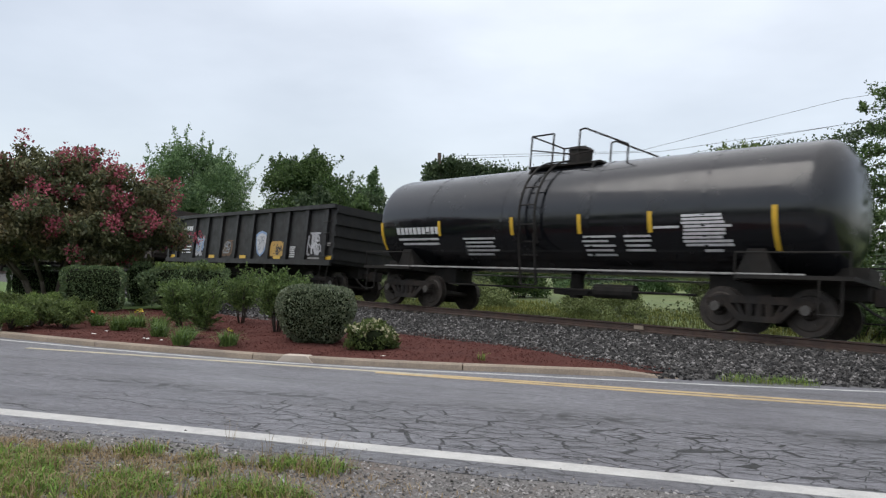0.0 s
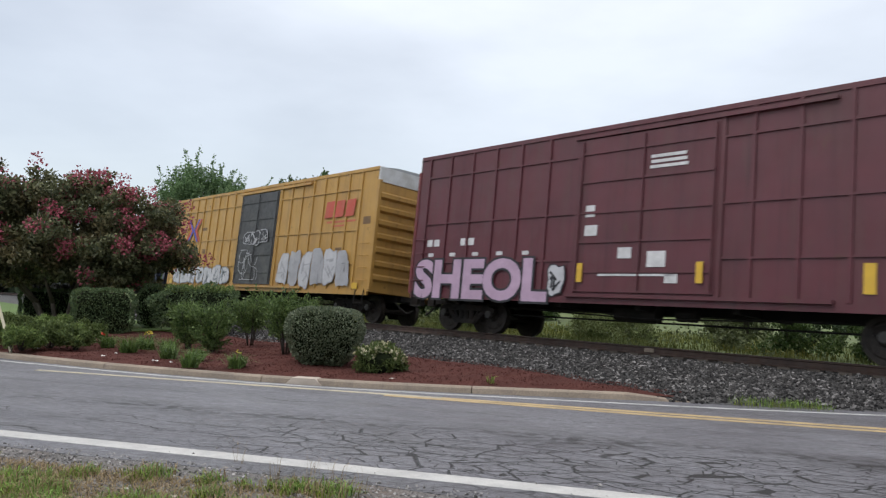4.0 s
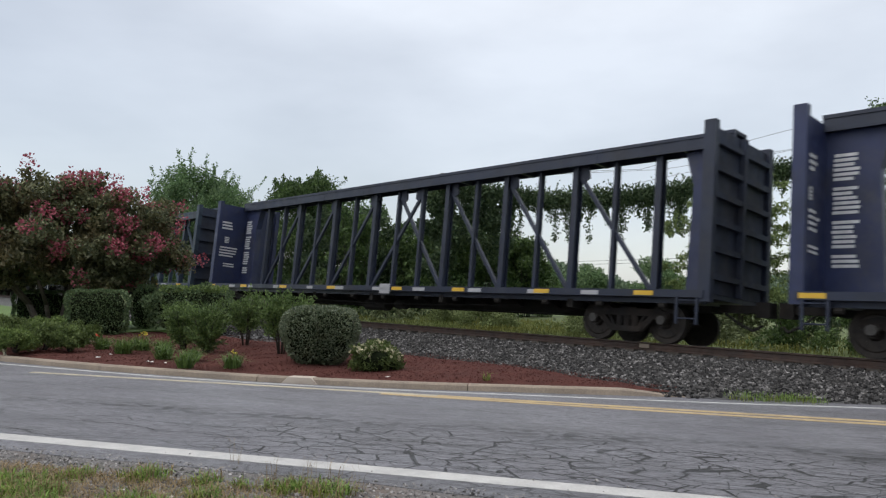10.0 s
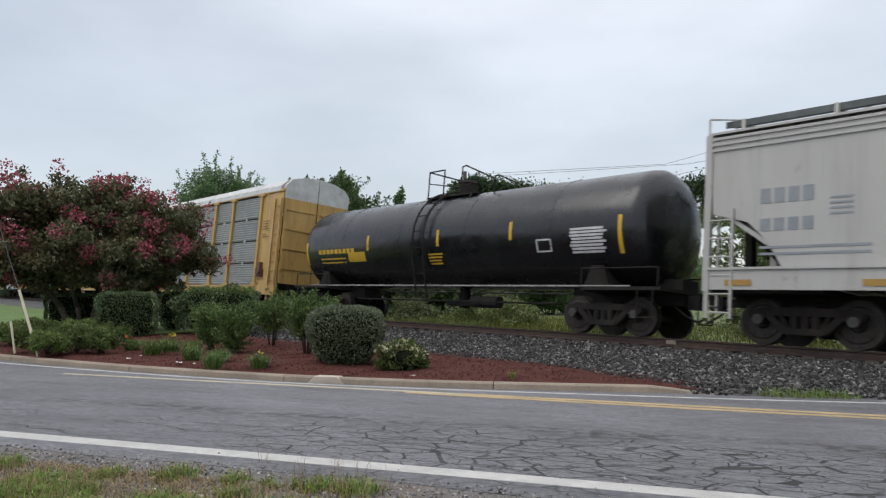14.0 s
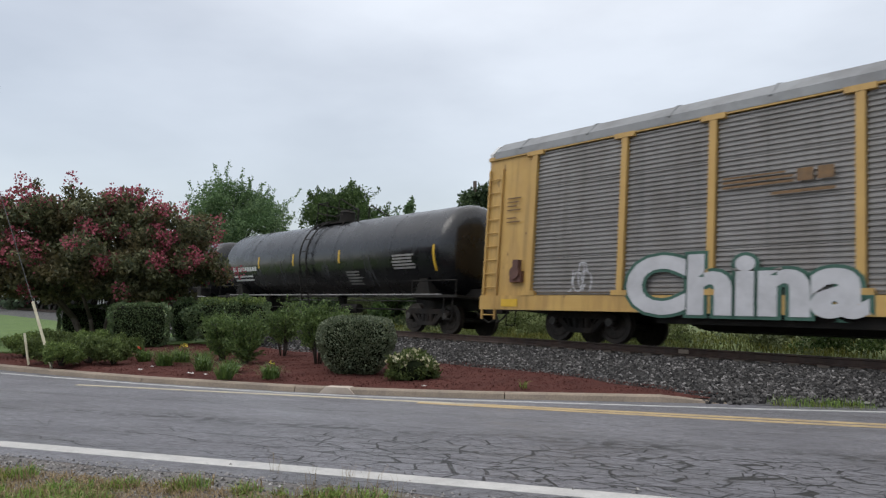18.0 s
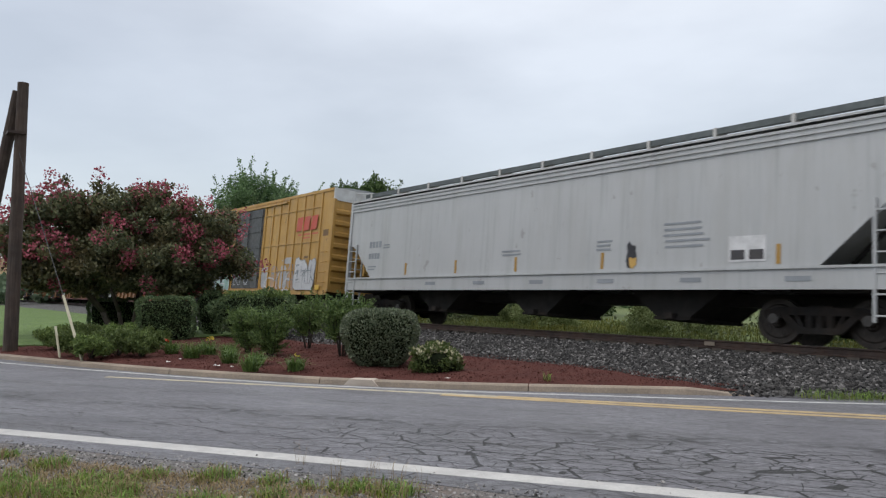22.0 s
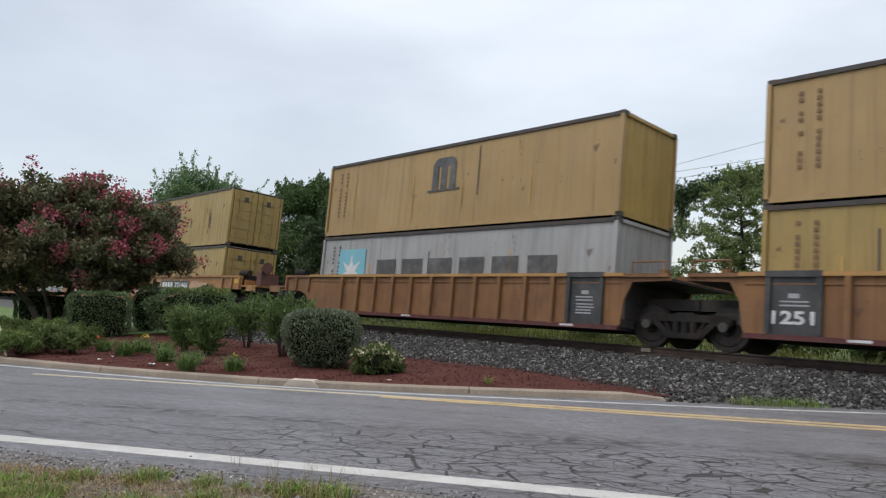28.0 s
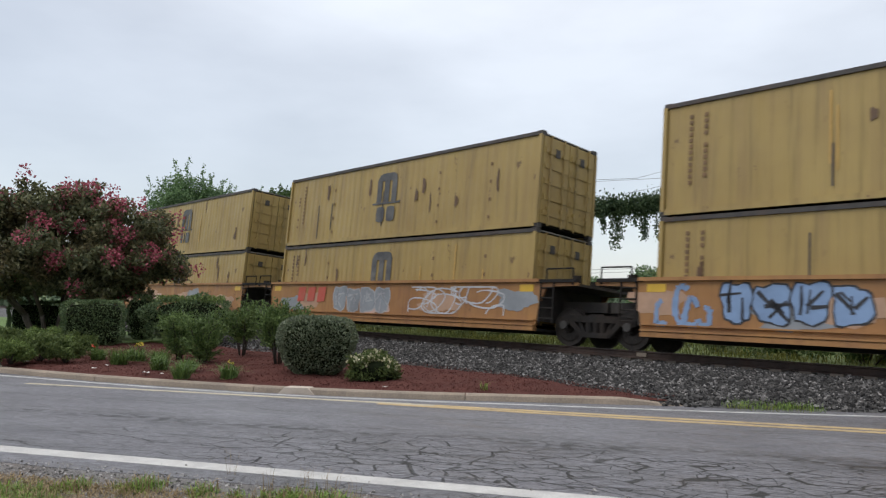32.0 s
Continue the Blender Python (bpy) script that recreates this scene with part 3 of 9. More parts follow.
def chips(name, places, sizes, material, seed, flat=1.0, parent=None):
    """Loose broken pieces, one mesh: each a skewed eight-cornered lump."""
    r = np.random.RandomState(seed)
    n = len(places)
    cube = np.array([(x, y, z) for x in (-1, 1) for y in (-1, 1) for z in (-1, 1)], float) * 0.5
    v = cube[None] * (1 + r.uniform(-0.38, 0.38, (n, 8, 3)))
    v *= sizes[:, None, None] * np.stack([r.uniform(0.8, 1.35, n), r.uniform(0.6, 1.0, n), r.uniform(0.45, 0.8, n) * flat], 1)[:, None, :]
    q = r.normal(size=(n, 4))
    q[:, 1:3] *= 0.45
    q /= np.linalg.norm(q, axis=1)[:, None]
    w, x, y, z = q.T
    rot = np.stack([np.stack([1 - 2 * (y * y + z * z), 2 * (x * y - z * w), 2 * (x * z + y * w)], 1), np.stack([2 * (x * y + z * w), 1 - 2 * (x * x + z * z), 2 * (y * z - x * w)], 1),
                    np.stack([2 * (x * z - y * w), 2 * (y * z + x * w), 1 - 2 * (x * x + y * y)], 1)], 1)
    v = np.einsum("nij,nkj->nki", rot, v) + places[:, None, :]
    faces = np.array([(0, 1, 3, 2), (4, 6, 7, 5), (0, 4, 5, 1), (2, 3, 7, 6), (0, 2, 6, 4), (1, 5, 7, 3)])
    f = (np.arange(n)[:, None, None] * 8 + faces[None]).reshape(-1, 4)
    me = bpy.data.meshes.new(name)
    me.from_pydata(v.reshape(-1, 3).tolist(), [], f.tolist())
    me.materials.append(material)
    ob = new(name, me)
    return ob


stone_grey = islands("ballast stone", (0.02, 0.019, 0.019), (0.29, 0.275, 0.265), rough=0.85)
for at, tone in ((0.55, 0.055), (0.87, 0.11)):
    stop = stone_grey.node_tree.nodes["Color Ramp"].color_ramp.elements.new(at)
    stop.color = (tone, tone * 0.95, tone * 0.91, 1)
gravel_pale = islands("shoulder gravel", (0.06, 0.057, 0.054), (0.42, 0.40, 0.385), rough=0.9)
chip_red = islands("mulch shred", (0.075, 0.029, 0.024), (0.115, 0.046, 0.038), rough=0.95, spec=0.08)


def scatter_ballast():
    r = np.random.RandomState(4)
    pts = []
    for x0, x1, per in ((-8, 0, 330), (-16, -8, 230), (-28, -16, 110), (-46, -28, 40)):
        n = int((x1 - x0) * 5 * per)
        xs, ys = r.uniform(x0, x1, n), r.uniform(9.0, 14.4, n)
        keep = [y > foot(x) - 0.25 + 0.35 * r.rand() ** 2 for x, y in zip(xs, ys)]
        pts += [(x, y, ballast_z(x, y) + 0.012) for x, y, k in zip(xs, ys, keep) if k]
    for _ in range(3500):
        x, y = r.uniform(-30, 0), r.uniform(14.9, 18.0)
        pts.append((x, y, ballast_z(x, y) + 0.01))
    pts = np.array(pts)
    size = r.uniform(0.03, 0.06, len(pts)) * (1 + 0.25 * (pts[:, 0] < -20))
    tagged(chips("ballast_stones", pts, size, stone_grey, 5), "loose dark and pale grey crushed stones", "ballast", kind="stuff")


scatter_ballast()


def scatter_mulch():
    r = np.random.RandomState(6)
    pts = []
    while len(pts) < 11000:
        x, y = -4.9 - 16 * r.rand() ** 1.5, r.uniform(2.4, 10.3)
        if inside(x, y, bed_outline):
            pts.append((x, y, mulch_z(x, y) + 0.008))
    pts = np.array(pts)
    tagged(chips("mulch_shreds", pts, r.uniform(0.007, 0.021, len(pts)), chip_red, 7, 0.5), "red-brown shredded bark mulch pieces", "mulch", kind="stuff")


scatter_mulch()


def scatter_gravel():
    r = np.random.RandomState(8)
    pts = []
    for _ in range(30000):
        u, n = r.uniform(-7.5, 9), -0.30 - 3.0 * r.rand() ** 1.15
        if n > -0.55 and r.rand() < 0.55:
            continue
        x, y = road_xy(u, n)
        pts.append((x, y, -0.002))
    for _ in range(25):
        x, y = road_xy(r.uniform(-6, 6), r.uniform(-0.4, 0.3))
        pts.append((x, y, 0.004))
    pts = np.array(pts)
    tagged(chips("shoulder_gravel", pts, r.uniform(0.007, 0.026, len(pts)), gravel_pale, 9, 0.8), "scattered pale gravel on the road shoulder", "gravel", kind="stuff")
    for _ in range(7):
        x, y = road_xy(r.uniform(-5, 5), r.uniform(-1.6, -0.6))
        bm = bmesh.new()
        bmesh.ops.create_icosphere(bm, subdivisions=1, radius=r.uniform(0.018, 0.03))
        for v in bm.verts:
            v.co *= 1 + 0.3 * noise.noise(v.co * 40)
            v.co.z *= 0.6
        tagged(part("pebble", bm, pale_concrete, at=pose(x, y, 0.008)), "pale loose pebble on the shoulder", "stone", "pebbles")


scatter_gravel()

# track
track = tagged(new("track"), "rusty single railway track on wooden ties", "railway track", kind="structure")
track.matrix_basis = pose(0, TRACK_Y, TRACK_Z, CANT)
rail_prof = [(-0.07, -0.185), (0.07, -0.185), (0.07, -0.165), (0.015, -0.14), (0.012, -0.05), (0.036, -0.035), (0.036, -0.004), (-0.036, -0.004), (-0.036, -0.035), (-0.012, -0.05), (-0.015, -0.14), (-0.07, -0.165)]
for y in (-0.755, 0.755):
    bm = bmesh.new()
    prism(bm, [(y + a, b) for a, b in rail_prof], "x", -660, 580)
    ra = part("rail", bm, rail_rust, track)
    part("rail_head", boxes((-660, 580, y - 0.03, y + 0.03, -0.006, 0.0)), rail_head, ra)
tie = mesh_of("tie", boxes((-0.11, 0.11, -1.3, 1.3, -0.36, -0.178)), tie_wood)
for k in range(120):
    part("tie", tie, None, track, at=pose(-58 + k * 0.54 + 0.03 * noise.noise(Vector((k, 0, 0))), 0.02 * noise.noise(Vector((k, 5, 0))), 0))
part("joint_bar", boxes((-8.91, -8.67, -0.755 - 0.052, -0.755 - 0.02, -0.13, -0.04)), kerb_concrete, track, "pale painted joint bar")

# ---- the train ----


def travel(t):
    """Metres that the train has gone at t seconds."""
    u = t / 16
    return 261.614 * u + 16.85 * u ** 2 - 11.266 * u ** 3 + 1.918 * u ** 4


RIDES, WHEELS = [], []


def ride(ob, s):
    """Sets a thing on the track, s metres along it at the clip's start."""
    ob.matrix_basis = pose(s, TRACK_Y, TRACK_Z, CANT)
    RIDES.append((ob, s))
    return ob


RUST = (0.09, 0.045, 0.025)
DIRT = (0.06, 0.05, 0.04)
iron = surface("cast iron dusty", (0.024, 0.022, 0.021), (0.016, 0.014, 0.013), rough=0.85, spec=0.2, scale=4, grime=(0.055, 0.040, 0.030), grime_amount=0.6)
wheel_steel = surface("wheel steel", (0.055, 0.045, 0.038), (0.03, 0.026, 0.023), rough=0.55, metal=0.6, scale=6)
cap_steel = surface("bearing cap", (0.09, 0.083, 0.076), rough=0.5, metal=0.5)
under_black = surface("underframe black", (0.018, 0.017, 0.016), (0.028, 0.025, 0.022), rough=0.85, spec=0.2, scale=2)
tank_black = surface("tank black gloss", (0.005, 0.0057, 0.0075), (0.007, 0.0078, 0.010), rough=0.19, scale=0.7, grime=(0.024, 0.026, 0.031), grime_amount=0.12, grime_scale=0.9, stretch=(1.5, 1.5, 0.35), spec=0.62)
tank_faded = surface("tank black faded", (0.0055, 0.006, 0.0076), (0.008, 0.0085, 0.010), rough=0.27, scale=0.6, grime=(0.035, 0.034, 0.035), grime_amount=0.16, grime_scale=0.8, stretch=(1.5, 1.5, 0.35), spec=0.6)
gon_black = surface("gondola black", (0.010, 0.010, 0.010), (0.014, 0.013, 0.013), rough=0.6, scale=1.2, grime=(0.04, 0.032, 0.026), grime_amount=0.4, drip=0.4, stretch=(2, 2, 0.4))
gon_brown = surface("gondola brown", (0.046, 0.034, 0.027), (0.026, 0.021, 0.018), rough=0.75, scale=0.9, grime=(0.09, 0.062, 0.048), grime_amount=0.4, drip=0.5, stretch=(2, 2, 0.3))
salmon = surface("faded salmon", (0.55, 0.24, 0.17), (0.42, 0.17, 0.12), rough=0.7, grime=DIRT, grime_amount=0.5)
olive = surface("gondola olive black", (0.046, 0.042, 0.033), (0.030, 0.028, 0.022), rough=0.75, scale=1.1, grime=(0.105, 0.082, 0.058), grime_amount=0.65, drip=0.55, stretch=(2, 2, 0.3))
maroon = surface("boxcar maroon", (0.112, 0.024, 0.033), (0.088, 0.020, 0.027), rough=0.5, scale=0.8, grime=(0.09, 0.045, 0.04), grime_amount=0.5, drip=0.45, rust=0.5, stretch=(2, 2, 0.3))
maroon_end = surface("boxcar end red", (0.19, 0.035, 0.037), (0.12, 0.03, 0.03), rough=0.6, grime=DIRT, grime_amount=0.5)
mustard = surface("boxcar mustard", (0.47, 0.272, 0.066), (0.415, 0.232, 0.056), rough=0.5, scale=0.8, grime=(0.25, 0.14, 0.05), grime_amount=0.5, drip=0.4, rust=0.7, stretch=(2, 2, 0.25))
door_black = surface("door black", (0.03, 0.03, 0.033), (0.045, 0.045, 0.045), rough=0.5, grime=(0.12, 0.11, 0.10), grime_amount=0.5)
roof_white = surface("roof white worn", (0.62, 0.63, 0.63), (0.5, 0.5, 0.49), rough=0.6, grime=(0.3, 0.28, 0.25), grime_amount=0.5)
roof_tin = surface("roof galvanized", (0.40, 0.41, 0.42), (0.30, 0.31, 0.32), rough=0.45, metal=0.5, scale=0.5, grime=(0.22, 0.21, 0.2), grime_amount=0.6)
navy = surface("flatcar navy", (0.020, 0.029, 0.085), (0.015, 0.021, 0.055), rough=0.5, scale=1, grime=(0.06, 0.055, 0.055), grime_amount=0.5)
navy_dark = surface("flatcar dark navy", (0.014, 0.021, 0.045), (0.012, 0.016, 0.03), rough=0.5, scale=1, grime=(0.05, 0.047, 0.045), grime_amount=0.3)
royal = surface("flatcar faded blue", (0.05, 0.085, 0.21), (0.035, 0.06, 0.15), rough=0.5, scale=1, grime=(0.08, 0.08, 0.10), grime_amount=0.5)
steel_blue = surface("flatcar slate", (0.027, 0.046, 0.072), (0.021, 0.034, 0.053), rough=0.55, scale=1, grime=(0.04, 0.038, 0.036), grime_amount=0.5)
brick_red = surface("flatcar red", (0.26, 0.045, 0.035), (0.18, 0.035, 0.03), rough=0.55, scale=1, grime=DIRT, grime_amount=0.5)
oxide = surface("flatcar oxide brown", (0.135, 0.06, 0.045), (0.085, 0.042, 0.034), rough=0.7, scale=1.2, grime=(0.06, 0.04, 0.033), grime_amount=0.5)
pale_grey = surface("hopper pale grey", (0.453, 0.442, 0.419), (0.415, 0.404, 0.385), rough=0.45, scale=0.4, grime=(0.36, 0.34, 0.31), grime_amount=0.5, drip=0.22, rust=0.3, grime_scale=0.7, stretch=(2, 2, 0.25))
cool_grey = surface("hopper light grey", (0.446, 0.454, 0.454), (0.409, 0.417, 0.417), rough=0.45, scale=0.4, grime=(0.33, 0.32, 0.3), grime_amount=0.5, drip=0.25, rust=0.35, grime_scale=0.7, stretch=(2, 2, 0.25))
grate = surface("running board", (0.10, 0.115, 0.115), (0.07, 0.08, 0.08), rough=0.6, metal=0.3)
rack_yellow = surface("autorack yellow", (0.541, 0.344, 0.107), (0.467, 0.287, 0.086), rough=0.5, scale=1, grime=(0.22, 0.12, 0.05), grime_amount=0.55, drip=0.45, rust=0.8, stretch=(2, 2, 0.3))
rack_zinc = surface("autorack zinc panel", (0.280, 0.268, 0.256), (0.232, 0.221, 0.210), rough=0.55, metal=0.15, scale=0.6, grime=(0.16, 0.14, 0.12), grime_amount=0.6, drip=0.35, grime_scale=0.8, stretch=(1, 1, 0.5), piece=0.06)
rack_zinc_light = surface("autorack light panel", (0.365, 0.374, 0.374), (0.306, 0.315, 0.315), rough=0.5, metal=0.3, scale=0.6, grime=(0.25, 0.23, 0.2), grime_amount=0.5, piece=0.06)
roof_grey = surface("autorack grey roof", (0.27, 0.28, 0.285), (0.22, 0.225, 0.23), rough=0.75, scale=0.5, grime=(0.1, 0.09, 0.085), grime_amount=0.5)
well_rust = surface("well car rust orange", (0.245, 0.118, 0.043), (0.175, 0.082, 0.033), rough=0.65, scale=0.9, grime=(0.12, 0.055, 0.03), grime_amount=0.8, drip=0.55, rust=0.8, stretch=(2, 2, 0.4))
well_orange = surface("well car orange", (0.37, 0.185, 0.06), (0.285, 0.135, 0.048), rough=0.6, scale=0.9, grime=(0.20, 0.09, 0.05), grime_amount=0.7, drip=0.4, rust=0.7, stretch=(2, 2, 0.4))
well_chord = surface("well car top chord", (0.44, 0.245, 0.075), (0.36, 0.19, 0.06), rough=0.6, scale=1.0, grime=(0.22, 0.11, 0.05), grime_amount=0.5, rust=0.6)
# black puts the shade under the end deck into the colour, with brown grime
well_black = surface("well end shade black", (0.03, 0.027, 0.025), (0.05, 0.042, 0.036), rough=0.75, scale=2, grime=(0.09, 0.06, 0.04), grime_amount=0.5)
well_red = surface("well car oxide sill", (0.105, 0.03, 0.028), rough=0.7)
box_yellow = surface("container yellow", (0.37, 0.262, 0.082), (0.312, 0.215, 0.068), rough=0.5, scale=0.5, grime=(0.22, 0.14, 0.06), grime_amount=0.55, drip=0.5, rust=0.75, grime_scale=0.9, stretch=(2.5, 2.5, 0.18))
box_tan = surface("container faded tan", (0.385, 0.255, 0.105), (0.33, 0.215, 0.086), rough=0.55, scale=0.5, grime=(0.29, 0.18, 0.09), grime_amount=0.5, drip=0.4, rust=0.8, grime_scale=0.7, stretch=(2.5, 2.5, 0.2))
box_gold = surface("container golden end", (0.40, 0.268, 0.062), (0.33, 0.212, 0.048), rough=0.5, scale=0.8, grime=(0.16, 0.10, 0.035), grime_amount=0.6, drip=0.6, rust=0.8, stretch=(2, 2, 0.3))
box_grey = surface("container pale grey", (0.360, 0.360, 0.353), (0.310, 0.310, 0.302), rough=0.5, scale=0.5, grime=(0.22, 0.19, 0.16), grime_amount=0.5, drip=0.5, rust=0.7, stretch=(2.5, 2.5, 0.2))
box_trim = surface("container dark rail", (0.055, 0.048, 0.042), (0.034, 0.030, 0.028), rough=0.6, grime=RUST, grime_amount=0.7)
box_roof = surface("container roof grey", (0.20, 0.19, 0.17), rough=0.7)
bulk_brown = surface("sooty red bulkhead", (0.062, 0.030, 0.024), (0.032, 0.019, 0.017), rough=0.8, scale=1.3, grime=(0.07, 0.05, 0.04), grime_amount=0.6, stretch=(2, 2, 0.3), drip=0.4)
bulk_navy = surface("sooty navy bulkhead", (0.028, 0.038, 0.066), (0.022, 0.025, 0.036), rough=0.75, scale=1.3, grime=(0.062, 0.055, 0.050), grime_amount=0.45, stretch=(2, 2, 0.3), drip=0.4)
mark_brown = surface("marking rusty brown", (0.20, 0.115, 0.05), (0.14, 0.085, 0.042), rough=0.7, scale=6)
reflex_dull = surface("reflector dulled", (0.40, 0.23, 0.045), (0.30, 0.17, 0.04), rough=0.6, scale=4)
red_sheet = surface("dull red sheet", (0.050, 0.021, 0.018), (0.038, 0.019, 0.017), rough=0.75, scale=1.2, grime=(0.03, 0.025, 0.022), grime_amount=0.6)
streak_grey = surface("washed dust", (0.075, 0.075, 0.08), (0.035, 0.035, 0.037), rough=0.8, scale=3)
ink_worn = surface("marking black worn", (0.05, 0.05, 0.055), (0.09, 0.088, 0.085), rough=0.6, scale=3, grime=(0.3, 0.29, 0.27), grime_amount=0.35, grime_scale=2.0)
ink = surface("marking black", (0.035, 0.035, 0.045), (0.055, 0.05, 0.05), rough=0.6, scale=3)
chalk = surface("marking white", (0.66, 0.66, 0.66), (0.5, 0.5, 0.5), rough=0.6, scale=5)
dim_chalk = surface("marking faded white", (0.33, 0.33, 0.32), (0.22, 0.21, 0.2), rough=0.7, scale=5)
reflex = surface("reflector yellow", (0.66, 0.41, 0.035), (0.57, 0.35, 0.035), rough=0.4, scale=4)
sign_blue = surface("logo light blue", (0.16, 0.42, 0.52), (0.2, 0.45, 0.52), rough=0.5, scale=1)
sign_red = surface("logo red", (0.50, 0.075, 0.05), (0.42, 0.09, 0.055), rough=0.6, scale=3)
sign_violet = surface("logo blue violet", (0.09, 0.075, 0.42), rough=0.5)
SPRAY = {k: surface("spray " + k, c, tuple(v * 0.85 for v in c), rough=0.6, scale=2.5, grime=tuple(v * 0.6 for v in c), grime_amount=0.5)
         for k, c in {"white": (0.53, 0.53, 0.55), "silver": (0.40, 0.40, 0.42), "lilac": (0.50, 0.35, 0.47), "turquoise": (0.10, 0.48, 0.50), "black": (0.03, 0.03, 0.035),
                      "blue": (0.22, 0.33, 0.52), "grey": (0.27, 0.29, 0.31), "gold": (0.55, 0.34, 0.09), "mint": (0.30, 0.45, 0.40), "red": (0.55, 0.14, 0.08), "rust": (0.13, 0.075, 0.04), "forest": (0.035, 0.105, 0.075), "ash": (0.15, 0.15, 0.155), "moss": (0.15, 0.16, 0.085), "peach": (0.46, 0.29, 0.19), "pink": (0.6, 0.4, 0.33)}.items()}
CACHE = {}


def once(key, make):
    if key not in CACHE:
        CACHE[key] = make()
    return CACHE[key]


# ---- running gear ----
def wheelset_mesh():
    bm = bmesh.new()
    rod(bm, (0, -1.05, 0), (0, 1.05, 0), 0.075, 10)
    for s in (-1, 1):
        rod(bm, (0, s * 0.69, 0), (0, s * 0.82, 0), WHEEL_R, 28)
        rod(bm, (0, s * 0.66, 0), (0, s * 0.70, 0), WHEEL_R + 0.025, 28)
        rod(bm, (0, s * 0.815, 0), (0, s * 0.835, 0), 0.37, 24, 0.33)
        rod(bm, (0, s * 0.83, 0), (0, s * 0.90, 0), 0.15, 14, 0.11)
        for k in range(5):
            a = k * math.tau / 5
            rod(bm, (0.26 * math.cos(a), s * 0.82, 0.26 * math.sin(a)), (0.26 * math.cos(a), s * 0.842, 0.26 * math.sin(a)), 0.05, 8)
    return mesh_of("wheelset", bm, wheel_steel)


def truck_mesh():
    bm = bmesh.new()
    for s in (-1, 1):
        y0, y1 = (0.93 * s, 1.06 * s)
        prism(bm, [(-1.08, 0.66), (-0.80, 0.74), (0.80, 0.74), (1.08, 0.66), (1.08, 0.54), (0.70, 0.58), (-0.70, 0.58), (-1.08, 0.54)], "y", y0, y1)
        prism(bm, [(-0.44, 0.34), (-0.36, 0.22), (0.36, 0.22), (0.44, 0.34)], "y", y0 - 0.03 * s, y1 + 0.02 * s)
        for d in (-1, 1):
            beam(bm, (d * 0.72, 0.995 * s, 0.62), (d * 0.36, 0.995 * s, 0.27), 0.13, 0.13)
            box(bm, d * 0.89 - 0.15, d * 0.89 + 0.15, y0 - 0.03 * s, y1 + 0.03 * s, 0.50, 0.63)
            beam(bm, (d * 0.47, 0.995 * s, 0.62), (d * 0.30, 0.995 * s, 0.30), 0.08, 0.07)
        for k in (-0.2, 0.0, 0.2):
            rod(bm, (k, 0.99 * s, 0.33), (k, 0.99 * s, 0.58), 0.085, 10)
        for k in range(5):
            rod(bm, (0, 0.93 * s, 0.345 + k * 0.05), (0, 1.05 * s, 0.345 + k * 0.05), 0.02, 6)
    box(bm, -0.21, 0.21, -1.0, 1.0, 0.50, 0.78)
    box(bm, -0.5, 0.5, -0.25, 0.25, 0.70, 0.84)
    for d in (-1, 1):
        beam(bm, (d * 0.38, -0.75, 0.40), (d * 0.38, 0.75, 0.40), 0.09, 0.14)
    return mesh_of("truck", bm, iron)


def cap_mesh():
    bm = bmesh.new()
    rod(bm, (0, -0.04, 0), (0, 0.04, 0), 0.10, 14, 0.115)
    return mesh_of("bearing_cap", bm, cap_steel)


def truck(car, s, x):
    """One four-wheel truck under a car, x metres from its middle."""
    t = part("truck", once("truck", truck_mesh), None, car, at=pose(x, 0, 0))
    for d in (-0.89, 0.89):
        w = part("wheelset", once("wheelset", wheelset_mesh), None, t, at=pose(d, 0, WHEEL_R))
        WHEELS.append((w, d, s + x + d))
        part("bearing_cap", once("cap", cap_mesh), None, t, at=pose(d, -1.06, WHEEL_R + 0.04))
        part("bearing_cap", once("cap", cap_mesh), None, t, at=pose(d, 1.06, WHEEL_R + 0.04, rz=180))


def couplers(car, half, reach=0.62):
    for d in (-1, 1):
        bm = bmesh.new()
        box(bm, d * (half - 0.3), d * (half + reach - 0.2), -0.09, 0.09, 0.79, 0.95)
        prism(bm, [(d * (half + reach - 0.28), -0.15), (d * (half + reach + 0.02), -0.15), (d * (half + reach), 0.02), (d * (half + reach + 0.06), 0.16), (d * (half + reach - 0.28), 0.16)], "z", 0.70, 1.02)
        part("coupler", bm, iron, car)
        bm = bmesh.new()
        pipe(bm, [(d * half, -0.45, 0.75), (d * (half + 0.25), -0.4, 0.55), (d * (half + 0.55), -0.35, 0.40), (d * (half + 0.7), -0.2, 0.52)], 0.028)
        part("brake_hose", bm, under_black, car)


def underframe(car, half, z=1.05, gear=True, low=0.62):
    bm = boxes((-half, half, -0.28, 0.28, 0.76, z))
    for x in (-half * 0.72, -half * 0.3, 0, half * 0.3, half * 0.72):
        box(bm, x - 0.08, x + 0.08, -1.35, 1.35, z - 0.2, z)
    part("underframe", bm, under_black, car)
    if gear:
        bm = bmesh.new()
        rod(bm, (-0.9, -0.75, low + 0.1), (0.2, -0.75, low + 0.1), 0.2, 12)
        rod(bm, (0.7, -0.8, low + 0.12), (1.15, -0.8, low + 0.12), 0.15, 10)
        pipe(bm, [(-half * 0.6, -0.55, 0.55), (half * 0.6, -0.55, 0.55)], 0.022)
        pipe(bm, [(-half * 0.55, -1.0, 0.72), (0, -1.0, 0.6), (half * 0.55, -1.0, 0.72)], 0.018)
        part("brake_gear", bm, under_black, car)


